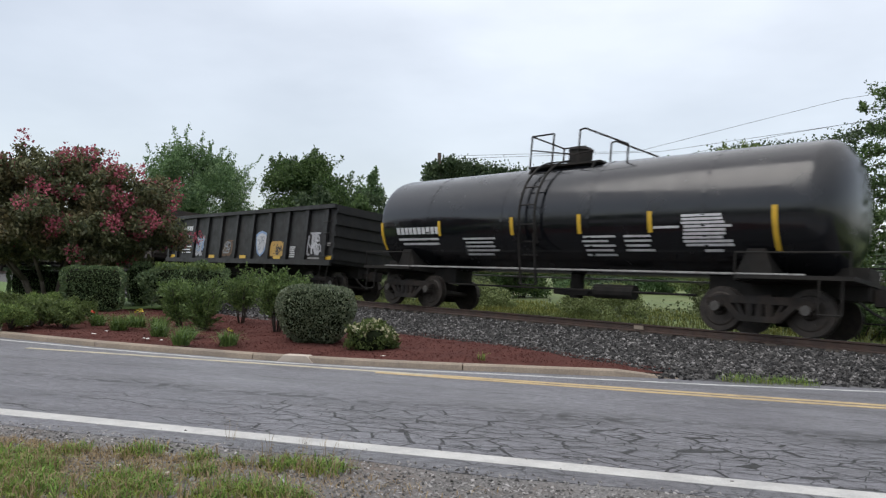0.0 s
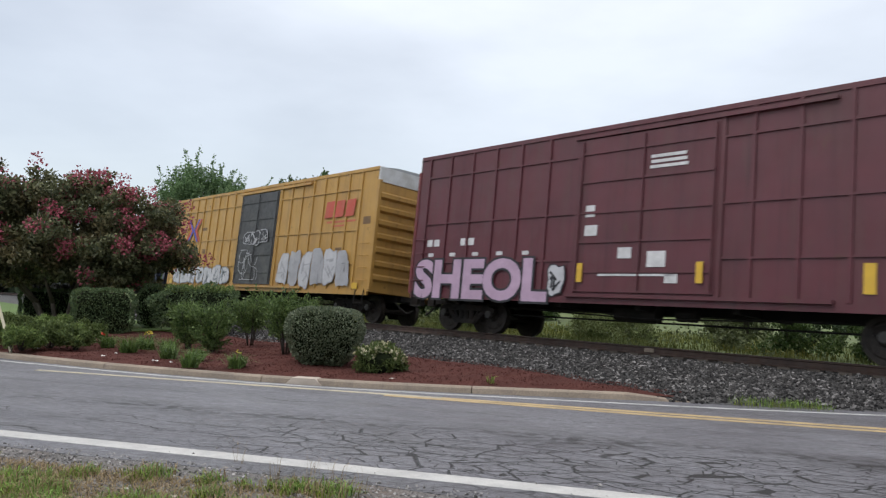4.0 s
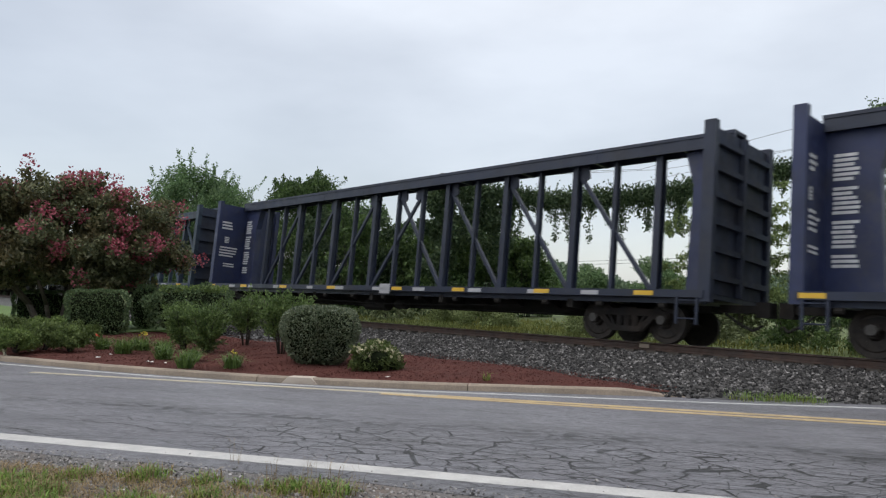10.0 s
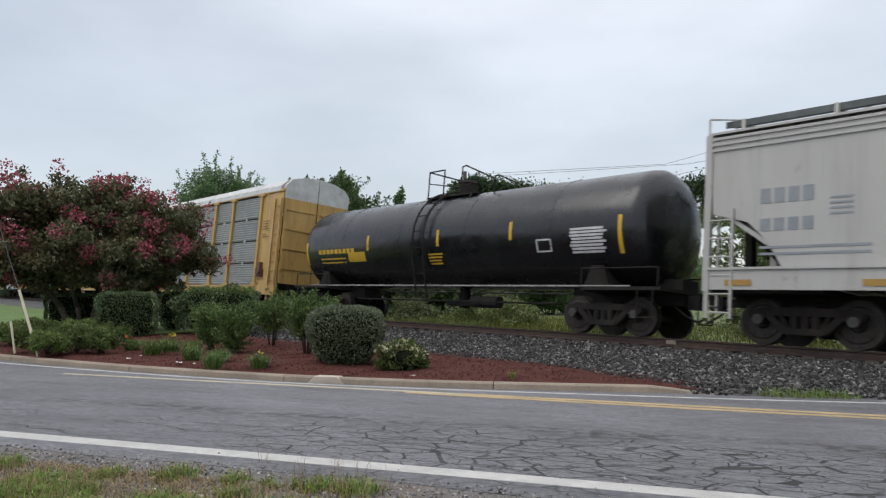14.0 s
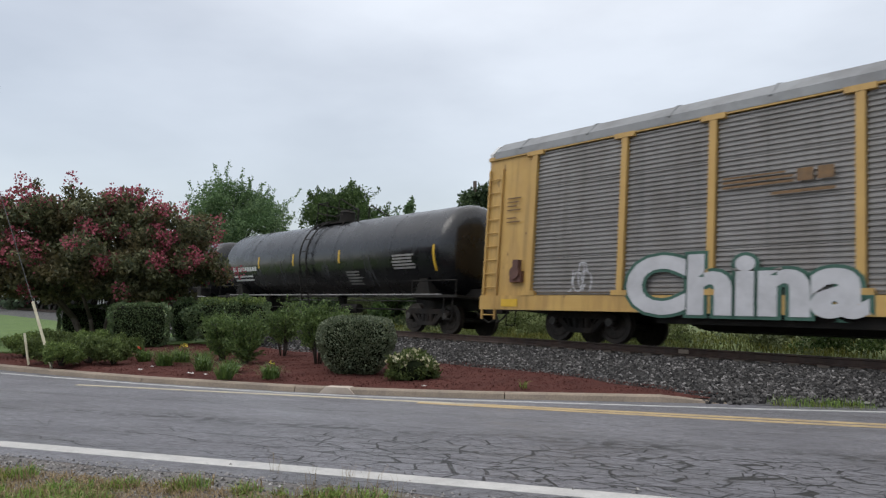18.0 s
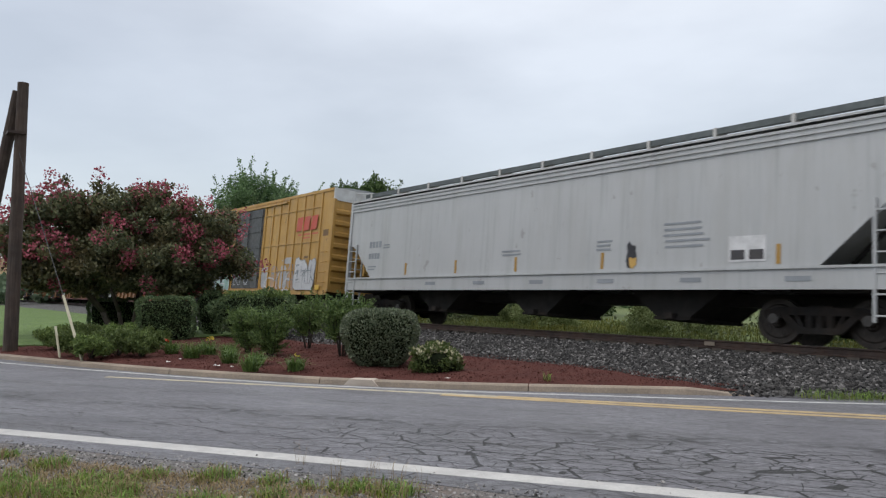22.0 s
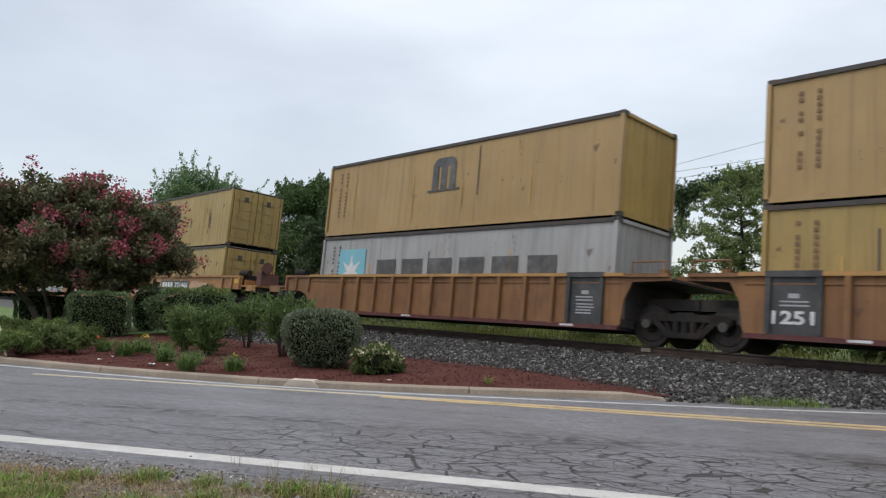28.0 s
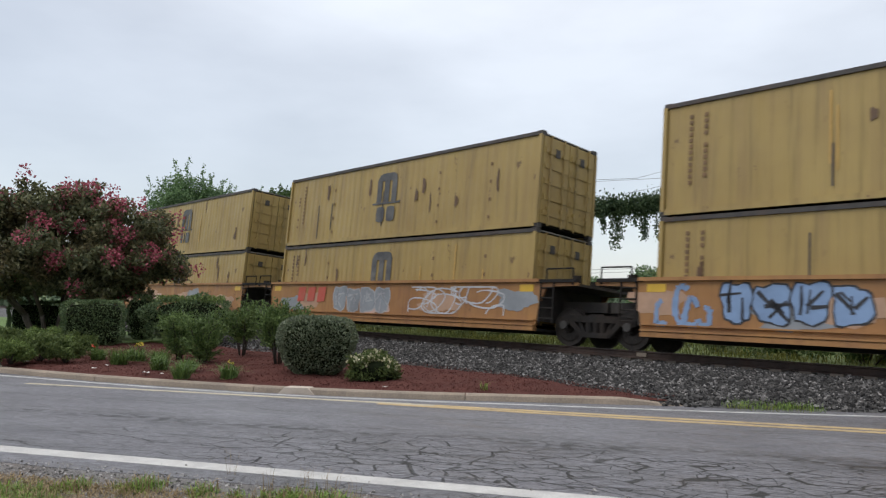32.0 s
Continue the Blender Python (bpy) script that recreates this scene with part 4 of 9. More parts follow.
def ladder(car, x, y, z0, z1, wide, material, across="x", step=0.38):
    bm = bmesh.new()
    a, b = -wide / 2, wide / 2
    put = (lambda u, z: (x + u, y, z)) if across == "x" else (lambda u, z: (x, y + u, z))
    for u in (a, b):
        beam(bm, put(u, z0), put(u, z1), 0.05, 0.05)
    z = z0 + 0.12
    while z < z1:
        pipe(bm, [put(a, z), put(b, z)], 0.018)
        z += step
    part("ladder", bm, material, car)


def grab_irons(car, x, y, zs, wide, material):
    """Bent bars that a trainman climbs, one by one, and a stirrup step under the sill."""
    def bar():
        bm = bmesh.new()
        pipe(bm, [(-wide / 2, 0.06, 0), (-wide / 2, 0, 0), (wide / 2, 0, 0), (wide / 2, 0.06, 0)], 0.014)
        return mesh_of("grab_iron", bm, material)
    for z in zs:
        part("grab_iron", once(("grab", wide, material.name), bar), None, car, at=pose(x, y, z))
    def step():
        bm = bmesh.new()
        pipe(bm, [(-wide / 2, 0.04, 0.45), (-wide / 2, 0, 0), (wide / 2, 0, 0), (wide / 2, 0.04, 0.45)], 0.016)
        return mesh_of("stirrup_step", bm, under_black)
    part("stirrup_step", once(("stirrup", wide), step), None, car, at=pose(x, y, zs[0] - 0.75))


def stencil(car, y, rows, material, name="stencil", facing="y"):
    """Unreadable writing, as plain bars: (x, z, wide, high) each."""
    bm = bmesh.new()
    for x, z, w, h in rows:
        if facing == "y":
            box(bm, x, x + w, y - 0.004, y + 0.002, z, z + h)
        else:
            box(bm, y - 0.002, y + 0.006, x, x + w, z, z + h)
    tagged(part(name, bm, material, car), kind="" if len(rows) == 1 else "stuff")


def lines(x, z, w, n, pitch=0.1, high=0.05, seed=0):
    r = random.Random(seed)
    return [(x + r.uniform(0, 0.06) * w, z - k * pitch, w * r.uniform(0.75, 0.95), high) for k in range(n)]


def letters(x, z, n, w, h, gap=0.25):
    return [(x + k * w, z, w * (1 - gap), h) for k in range(n)]


def strips(car, y, places, w=0.1, h=0.45, paint=reflex):
    me = once(("strip", w, h, paint.name), lambda: mesh_of("reflector", boxes((-w / 2, w / 2, -0.006, 0.004, 0, h)), paint))
    for x, z in places:
        part("reflector", me, None, car, at=pose(x, y, z))


def flat_shape(bm, pts, y, thick=0.004):
    prism(bm, pts, "y", y, y - thick)


def spray(car, y, x0, x1, z0, z1, n, fill, edge, seed, second=None):
    """A sprayed tag: n puffed letters with dark edges and inner strokes, each lying on the one before."""
    r = random.Random(seed)
    back, ink_bm, fills = bmesh.new(), bmesh.new(), []
    pitch = (x1 - x0) / n
    for k in range(n):
        cx, cz = x0 + (k + 0.5) * pitch, (z0 + z1) / 2 + r.uniform(-0.05, 0.05) * (z1 - z0)
        rx, rz, lean = pitch * r.uniform(0.52, 0.62), (z1 - z0) * r.uniform(0.43, 0.52), r.uniform(-0.15, 0.15)
        ph = r.uniform(0, 6)
        def ring(grow, bm, dy):
            pts = []
            for j in range(22):
                a = j * math.tau / 22
                rr = 1 / max(abs(math.cos(a)), abs(math.sin(a))) ** 0.72 * (0.93 + 0.10 * math.sin(3 * a + ph) + 0.05 * math.sin(7 * a + 2 * ph))
                px, pz = math.cos(a) * rr * (rx * 0.86) + 0, math.sin(a) * rr * (rz * 0.9)
                pts.append((cx + px + lean * pz + math.copysign(grow, px), cz + pz + math.copysign(grow, pz)))
            flat_shape(bm, pts, y - dy - 0.0006 * k, 0.003)
        ring(0.035, back, 0.002)
        one = bmesh.new()
        ring(0.0, one, 0.006)
        fills.append((one, second if second and k % 2 else fill))
        for _ in range(5):
            u, v = r.uniform(-0.38, 0.38), r.uniform(-0.34, 0.34)
            a = r.choice([0.1, 1.45, 1.6, -0.8, 0.8])
            ln = r.uniform(0.22, 0.5) * min(rx, rz) * 1.3
            p = Vector((cx + u * rx * 1.2, 0, cz + v * rz * 1.4))
            d = Vector((math.cos(a), 0, math.sin(a))) * ln
            q = Vector((-d.z, 0, d.x)).normalized() * r.uniform(0.02, 0.05)
            flat_shape(ink_bm, [(c.x, c.z) for c in (p - d + q, p + d + q * 0.6, p + d - q * 0.6, p - d - q)], y - 0.0135, 0.003)
    g = part("graffiti", back, SPRAY[edge], car, "sprayed graffiti letters")
    for one, tint in fills:
        part("letter_fill", one, SPRAY[tint], g)
    tagged(part("letter_stroke", ink_bm, SPRAY[edge], g), kind="stuff")


def scribble(car, y, x0, x1, z0, z1, n, colour, seed, wide=0.03):
    """Loose sprayed loops, line by line."""
    r = random.Random(seed)
    bm = bmesh.new()
    for k in range(n):
        cx, cz = r.uniform(x0, x1), r.uniform(z0, z1)
        rx, rz, a0, span = r.uniform(0.08, 0.22) * (x1 - x0), r.uniform(0.25, 0.6) * (z1 - z0), r.uniform(0, 6), r.uniform(2.2, 5.5)
        pts = []
        for j in range(13):
            a = a0 + span * j / 12
            pts.append((min(x1, max(x0, cx + rx * math.cos(a) + 0.1 * rx * math.sin(3 * a))), min(z1, max(z0, cz + rz * math.sin(a)))))
        for p, q in zip(pts, pts[1:]):
            d = Vector((q[0] - p[0], q[1] - p[1]))
            if d.length < 0.005:
                continue
            m = Vector((-d.y, d.x)).normalized() * wide * r.uniform(0.35, 0.6)
            flat_shape(bm, [(p[0] + m.x, p[1] + m.y), (q[0] + m.x, q[1] + m.y), (q[0] - m.x, q[1] - m.y), (p[0] - m.x, p[1] - m.y)], y - 0.004 - 0.0003 * k, 0.002)
    tagged(part("graffiti", bm, SPRAY[colour], car), "looped sprayed graffiti lines", kind="stuff")


def blotch(car, y, cx, cz, rx, rz, colour, seed, name="paint_patch"):
    r = random.Random(seed)
    ph = [r.uniform(0, 6) for _ in range(3)]
    pts = []
    for j in range(30):
        a = j * math.tau / 30
        rr = 1 / max(abs(math.cos(a)), abs(math.sin(a))) ** 0.6 * (0.85 + 0.12 * math.sin(3 * a + ph[0]) + 0.09 * math.sin(5 * a + ph[1]) + 0.06 * math.sin(11 * a + ph[2]))
        pts.append((cx + rx * rr * math.cos(a), cz + rz * rr * math.sin(a)))
    bm = bmesh.new()
    flat_shape(bm, pts, y - 0.003, 0.003)
    part(name, bm, SPRAY[colour], car)


def plain_text(car, y, text, x0, x1, z0, z1, material, name, shell=None, bold=0.03):
    """Painted figures or letters that can be read, fitted to a box."""
    c = bpy.data.curves.new("letters", "FONT")
    c.body, c.size, c.offset, c.extrude, c.resolution_u = text, 1.0, bold, 0.002, 3
    ob = new("letters", c)
    bpy.context.view_layer.update()
    me = bpy.data.meshes.new_from_object(ob.evaluated_get(bpy.context.evaluated_depsgraph_get()))
    bpy.data.objects.remove(ob)
    co = np.empty(len(me.vertices) * 3)
    me.vertices.foreach_get("co", co)
    co = co.reshape(-1, 3)
    lo, hi = co.min(0), co.max(0)
    out = np.stack([x0 + (co[:, 0] - lo[0]) / (hi[0] - lo[0]) * (x1 - x0), -np.sign(co[:, 2]) * 0.002 + y - 0.003, z0 + (co[:, 1] - lo[1]) / (hi[1] - lo[1]) * (z1 - z0)], 1)
    if shell:  # laid on a round tank: its radius and the height of its axis
        out[:, 1] = -np.sqrt(np.maximum(0.01, shell[0] ** 2 - (out[:, 2] - shell[1]) ** 2)) - 0.006 + (out[:, 1] - y)
    me.vertices.foreach_set("co", out.ravel())
    me.materials.clear()
    me.materials.append(material)
    me.update()
    part(name, me, None, car)


def word(car, y, text, x0, x1, z0, z1, fill, edge, name="graffiti"):
    """Sprayed block letters that can be read."""
    def letters_mesh(fat):
        c = bpy.data.curves.new("letters", "FONT")
        c.body, c.size, c.offset, c.extrude, c.resolution_u = text, 1.0, fat, 0.002, 4
        ob = new("letters", c)
        bpy.context.view_layer.update()
        me = bpy.data.meshes.new_from_object(ob.evaluated_get(bpy.context.evaluated_depsgraph_get()))
        bpy.data.objects.remove(ob)
        co = np.empty(len(me.vertices) * 3)
        me.vertices.foreach_get("co", co)
        return me, co.reshape(-1, 3)
    base = None
    for fat, dy, colour, nm in ((0.085, 0.004, edge, name), (0.045, 0.010, fill, "letter_fill")):
        me, co = letters_mesh(fat)
        if base is None:
            base = co.min(0), co.max(0)
        lo, hi = base
        out = np.stack([x0 + (co[:, 0] - lo[0]) / (hi[0] - lo[0]) * (x1 - x0), np.sign(co[:, 2]) * 0.002 * -1 + y - dy, z0 + (co[:, 1] - lo[1]) / (hi[1] - lo[1]) * (z1 - z0)], 1)
        me.vertices.foreach_set("co", out.ravel())
        me.materials.clear()
        me.materials.append(SPRAY[colour])
        me.update()
        if nm == name:
            g = part(nm, me, None, car, "sprayed block letters")
        else:
            bm = bmesh.new()
            bm.from_mesh(me)
            bm.verts.ensure_lookup_table()
            while bm.verts:  # letter by letter
                seen, todo = set(), [bm.verts[0]]
                while todo:
                    v = todo.pop()
                    if v not in seen:
                        seen.add(v)
                        todo += [e.other_vert(v) for e in v.link_edges]
                one, at = bmesh.new(), {}
                for v in bm.verts:
                    if v in seen:
                        at[v] = one.verts.new(v.co)
                for f in bm.faces:
                    if f.verts[0] in seen:
                        one.faces.new([at[v] for v in f.verts])
                part(nm, one, SPRAY[colour], g)
                bmesh.ops.delete(bm, geom=list(seen), context="VERTS")
                bm.verts.ensure_lookup_table()
            bm.free()


# ---- tank cars ----
def shell_mesh(half, r, zc, material):
    prof = [(-half, 0.0), (-half + 0.03, 0.45 * r), (-half + 0.12, 0.72 * r), (-half + 0.27, 0.90 * r), (-half + 0.45, 0.985 * r), (-half + 0.62, r)]
    prof += [(x, r) for x in (-half * 0.4, -0.4, 0.4, half * 0.4)] + [(-x, q) for x, q in prof[::-1]]
    k, bm = 48, bmesh.new()
    rings = [[bm.verts.new((x, q * math.cos(j * math.tau / k), zc + q * math.sin(j * math.tau / k))) for j in range(k)] for x, q in prof if q > 0]
    for a, b in zip(rings, rings[1:]):
        for j in range(k):
            bm.faces.new((a[j], a[(j + 1) % k], b[(j + 1) % k], b[j]))
    for ring, x in ((rings[0], -half), (rings[-1], half)):
        c = bm.verts.new((x, 0, zc))
        for j in range(k):
            bm.faces.new((c, ring[j], ring[(j + 1) % k]))
    return mesh_of("shell", bm, material, smooth=True)


def tank_car(s, half, r, top, label, material, dome=None, trucks=None, rails=1.0):
    car = ride(thing("tank_car", label, "tank car", "freight train cars"), s)
    zc, trucks = top - r, trucks or half - 1.45
    part("shell", shell_mesh(half, r, zc, material), None, car)
    for x in (-half * 0.62, -half * 0.2, half * 0.2, half * 0.62):
        bm = bmesh.new()
        k = 40
        for j in range(k):
            a, b = j * math.tau / k, (j + 1) * math.tau / k
            beam(bm, (x, (r + 0.003) * math.cos(a), zc + (r + 0.003) * math.sin(a)), (x, (r + 0.003) * math.cos(b), zc + (r + 0.003) * math.sin(b)), 0.09, 0.007)
        part("seam_band", bm, material, car)
    zs = zc - r + 0.02
    for d in (-1, 1):
        bm = boxes((d * (half - 2.9), d * (half + 0.25), -0.35, 0.35, 0.78, zs + 0.25))
        part("stub_sill", bm, under_black, car)
        bm = bmesh.new()
        prism(bm, [(d * (half - 2.0), zs - 0.12), (d * (half - 1.15), zs - 0.12), (d * (half - 1.38), zs + 0.52), (d * (half - 1.72), zs + 0.52)], "y", -1.2, 1.2)
        part("saddle", bm, under_black, car)
        part("end_deck", boxes((d * (half - 1.9), d * (half + 0.3), -1.38, 1.38, zs - 0.10, zs - 0.02)), under_black, car)
        for y in (-1.36, 1.36):
            bm = bmesh.new()
            pipe(bm, [(d * (half - 1.9), y, zs), (d * (half - 1.9), y, zs + 0.42), (d * (half + 0.22), y, zs + 0.42), (d * (half + 0.22), y, zs)], 0.02)
            pipe(bm, [(d * (half + 0.1), y, zs - 0.1), (d * (half + 0.1), y, 0.42), (d * (half - 0.3), y, 0.42), (d * (half - 0.3), y, zs - 0.1)], 0.018)
            part("end_handrail", bm, under_black, car)
    for y in (-1.22, 1.22):
        bm = bmesh.new()
        pipe(bm, [(-half + 0.6, y, zs), (half - 0.6, y, zs)], 0.026)
        part("side_rail", bm, dim_chalk, car, "pale worn running rail")
    # platform, rails and ladder on the middle
    bm = bmesh.new()
    box(bm, -1.15, 1.15, -0.75, 0.75, top - 0.12, top - 0.07)
    for x in (-1.0, 1.0):
        beam(bm, (x, -0.75, top - 0.1), (x, -1.0, top - 0.55), 0.05, 0.05)
    part("platform", bm, under_black, car)
    bm = bmesh.new()
    zt = top + 0.78 * rails
    for y in (-0.72, 0.72):
        pipe(bm, [(-1.12, y, top - 0.1), (-1.12, y, zt), (-0.38, y, zt), (-0.38, y, top - 0.1)], 0.024)
        pipe(bm, [(0.45, y, top - 0.1), (0.45, y, zt), (0.6, y, zt + 0.03), (1.9, y, top + 0.25), (1.9, y, top - 0.3)], 0.024)
        pipe(bm, [(-1.12, y, top + 0.4), (0.3, y, top + 0.15), (0.9, y, top + 0.2)], 0.018)
    pipe(bm, [(-1.12, -0.72, zt), (-1.12, 0.72, zt)], 0.024)
    part("guard_rail", bm, iron, car)
    bm = bmesh.new()
    rod(bm, (0.0, 0, top - 0.05), (0.0, 0, top + 0.42), 0.31, 20)
    rod(bm, (0.0, 0, top + 0.42), (0.0, 0, top + 0.50), 0.34, 20, 0.28)
    part("valve_housing", bm, dome or under_black, car)
    bm = bmesh.new()
    for k in range(18):
        a, b = radians(78 - k * 6), radians(78 - (k + 1) * 6)
        for x in (-0.62, -0.12):
            beam(bm, (x, -(r + 0.14) * math.cos(a), zc + (r + 0.14) * math.sin(a)), (x, -(r + 0.14) * math.cos(b), zc + (r + 0.14) * math.sin(b)), 0.05, 0.04)
        if k % 3 == 0:
            pipe(bm, [(-0.62, -(r + 0.14) * math.cos(a), zc + (r + 0.14) * math.sin(a)), (-0.12, -(r + 0.14) * math.cos(a), zc + (r + 0.14) * math.sin(a))], 0.018)
    for x in (-0.62, -0.12):
        beam(bm, (x, -(r + 0.1), zc - 0.55), (x, -1.3, 0.75), 0.05, 0.04)
    for z in (0.75, 1.1, 1.5, 1.85):
        pipe(bm, [(-0.62, -(r - 0.12), z), (-0.12, -(r - 0.12), z)], 0.018)
    part("ladder", bm, under_black, car)
    bm = bmesh.new()
    rod(bm, (0.2, 0, zs), (0.2, 0, 0.55), 0.18, 12)
    box(bm, -0.4, 0.7, -0.2, 0.2, 0.62, 0.78)
    pipe(bm, [(-half + 3, -0.7, 0.72), (half - 3, -0.7, 0.72)], 0.025)
    rod(bm, (1.2, -0.6, 0.72), (2.3, -0.6, 0.72), 0.17, 12)
    part("bottom_outlet", bm, under_black, car)
    truck(car, s, -trucks), truck(car, s, trucks)
    couplers(car, half + 0.1, 0.45)
    return car


def on_shell(car, r, zc, rows, material, name="stencil"):
    """Plain bars bent round the shell: (x, z, wide, high)."""
    bm = bmesh.new()
    for x, z, w, h in rows:
        n = max(1, int(h / 0.1))
        arc = [(-math.sqrt(max(0.01, r * r - (z + h * k / n - zc) ** 2)), z + h * k / n) for k in range(n + 1)]
        prism(bm, [(y - 0.006, q) for y, q in arc] + [(y + 0.004, q) for y, q in arc[::-1]], "x", x, x + w)
    tagged(part(name, bm, material, car), kind="" if len(rows) == 1 else "stuff")


def shell_strips(car, r, zc, places, w=0.11):
    for x, z, h in places:
        on_shell(car, r + 0.004, zc, [(x - w / 2, z, w, h)], reflex, "reflector")


# ---- open cars ----
def gondola(s, half, w, z0, top, ribs, material, label, name="gondola_car", trucks=None, rib=0.11, floor=None):
    car = ride(thing(name, label, "gondola car", "freight train cars"), s)
    for y in (-1, 1):
        part("side_sheet", boxes((-half, half, y * (w - 0.06) - 0.012, y * (w - 0.06) + 0.012, z0, top)), material, car)
        part("top_chord", boxes((-half, half, y * w - 0.10, y * w + 0.05, top - 0.12, top + 0.02)), material, car)
        part("side_sill", boxes((-half, half, y * w - 0.07, y * w + 0.02, z0 - 0.10, z0 + 0.08)), material, car)
        me = once((name, s, y, "rib"), lambda: mesh_of("rib", boxes((-rib, rib, -0.055 if y < 0 else -0.02, 0.02 if y < 0 else 0.055, z0, top - 0.1)), material))
        for x in ribs:
            part("rib", me, None, car, at=pose(x, y * w, 0))
    for d in (-1, 1):
        wall = part("end_wall", boxes((d * half - 0.02, d * half + 0.02, -w, w, z0, top)), material, car)
        for k in range(5):
            z = z0 + (k + 0.5) * (top - z0) / 5
            part("end_rib", boxes((d * half - 0.02 * d, d * (half + 0.09), -w, w, z - 0.08, z + 0.08)), material, wall)
    part("floor", boxes((-half, half, -w + 0.1, w - 0.1, z0 - 0.02, z0 + 0.06)), under_black, car)
    underframe(car, half - 0.1, z0)
    t = trucks or half - 1.6
    truck(car, s, -t), truck(car, s, t)
    couplers(car, half)
    for d in (-1, 1):
        grab_irons(car, d * (half - 0.32), -w - 0.085, [z0 + 0.2 + 0.4 * k for k in range(int((top - z0) / 0.45))], 0.42, material)
    return car


# ---- boxcars ----
def boxcar(s, half, door, bays, paint, end_paint, door_paint, label, trucks):
    car = ride(thing("boxcar", label, "boxcar", "freight train cars"), s)
    w, z0, top = 1.58, 0.98, 5.05
    for y in (-1, 1):
        part("side_wall", boxes((-half, half, y * w - 0.02, y * w + 0.02, z0, top)), paint, car)
        part("side_sill", boxes((-half, half, y * (w + 0.015) - 0.03, y * (w + 0.015) + 0.03, z0 - 0.12, z0 + 0.03)), paint, car)
        part("roof_rail", boxes((-half, half, y * (w + 0.02) - 0.03, y * (w + 0.02) + 0.03, top - 0.06, top + 0.05)), paint, car)
    post = once(("post", paint.name), lambda: mesh_of("side_post", boxes((-0.035, 0.035, -0.04, 0.01, z0 + 0.05, top - 0.05)), paint))
    for x in bays:
        part("side_post", post, None, car, at=pose(x, -w - 0.02, 0))
    for a, b in ((min(bays), door[0]), (door[1], max(bays))):
        for z in (1.88, 3.02, 4.42):
            part("side_belt", boxes((a, b, -w - 0.055, -w - 0.015, z - 0.025, z + 0.025)), paint, car)
    # door, its frame, bars and rails
    d = part("sliding_door", boxes((door[0] + 0.05, door[1] - 0.05, -w - 0.075, -w - 0.02, z0 + 0.15, top - 0.25)), door_paint, car, "boxcar door with ribs and lock bars")
    for z in (1.6, 2.3, 3.0, 3.75, 4.45):
        part("door_rib", boxes((door[0] + 0.1, door[1] - 0.1, -w - 0.105, -w - 0.07, z - 0.03, z + 0.03)), door_paint, d)
    for x in (door[0] + 0.12, door[1] - 0.12, (door[0] + door[1]) / 2):
        bm = bmesh.new()
        pipe(bm, [(x, -w - 0.11, z0 + 0.2), (x, -w - 0.11, top - 0.3)], 0.02)
        part("lock_bar", bm, door_paint, d)
    for x in door:
        part("door_post", boxes((x - 0.06, x + 0.06, -w - 0.06, -w - 0.01, z0, top - 0.1)), paint, car)
    part("door_track", boxes((door[0] - 0.15, door[1] + 2.2, -w - 0.13, -w - 0.02, z0 + 0.02, z0 + 0.10)), paint, car)
    part("door_track", boxes((door[0] - 0.15, door[1] + 2.2, -w - 0.11, -w - 0.02, top - 0.22, top - 0.14)), paint, car)
    for e in (-1, 1):
        part("end_wall", boxes((e * half - 0.03, e * half + 0.03, -w, w, z0, top - 0.45)), end_paint, car)
        me = once(("endrib", end_paint.name, e), lambda: mesh_of("end_corrugation", (lambda b: (prism(b, [(0, -0.13), (e * 0.10, -0.06), (e * 0.10, 0.06), (0, 0.13)], "y", -w + 0.07, w - 0.07), b)[1])(bmesh.new()), end_paint))
        for k in range(7):
            part("end_corrugation", me, None, car, at=pose(e * (half + 0.03), 0, 1.45 + k * 0.45))
        part("end_cap", boxes((e * half - 0.03, e * (half + 0.06), -w - 0.02, w + 0.02, top - 0.45, top + 0.04)), roof_white, car, "white worn end cap")
        for y in (-w + 0.02, w - 0.02):
            part("corner_post", boxes((e * (half + 0.05) - 0.05, e * (half + 0.05) + 0.05, y - 0.06, y + 0.06, z0, top - 0.4)), end_paint, car)
        grab_irons(car, e * (half - 0.35), -w - 0.10, [1.35, 1.75, 2.15, 2.55], 0.45, paint)
    prof = [(-w - 0.02, top + 0.02), (-0.9, top + 0.13), (0, top + 0.16), (0.9, top + 0.13), (w + 0.02, top + 0.02)]
    bm = bmesh.new()
    prism(bm, prof, "x", -half, half)
    part("roof", bm, roof_tin, car)
    rr = once(("roofrib", half), lambda: mesh_of("roof_rib", (lambda b: (prism(b, [(y, z + 0.03) for y, z in prof] + [(y, z) for y, z in prof[::-1]], "x", -0.03, 0.03), b)[1])(bmesh.new()), roof_tin))
    for k in range(int(half * 2 / 1.2)):
        part("roof_rib", rr, None, car, at=pose(-half + 0.6 + k * 1.2, 0, 0))
    underframe(car, half - 0.1, z0)
    truck(car, s, -trucks), truck(car, s, trucks)
    couplers(car, half + 0.05, 0.75)
    return car


# ---- centerbeam flatcars ----
def flanged(a, b, z0, z1, t=0.024, web=0.02):
    """An upright post with two flanges and a web between them."""
    bm = bmesh.new()
    prism(bm, [(-a, -b), (a, -b), (a, -b + t), (web, -b + t), (web, b - t), (a, b - t), (a, b), (-a, b), (-a, b - t), (-web, b - t), (-web, -b + t), (-a, -b + t)], "z", z0, z1)
    return bm


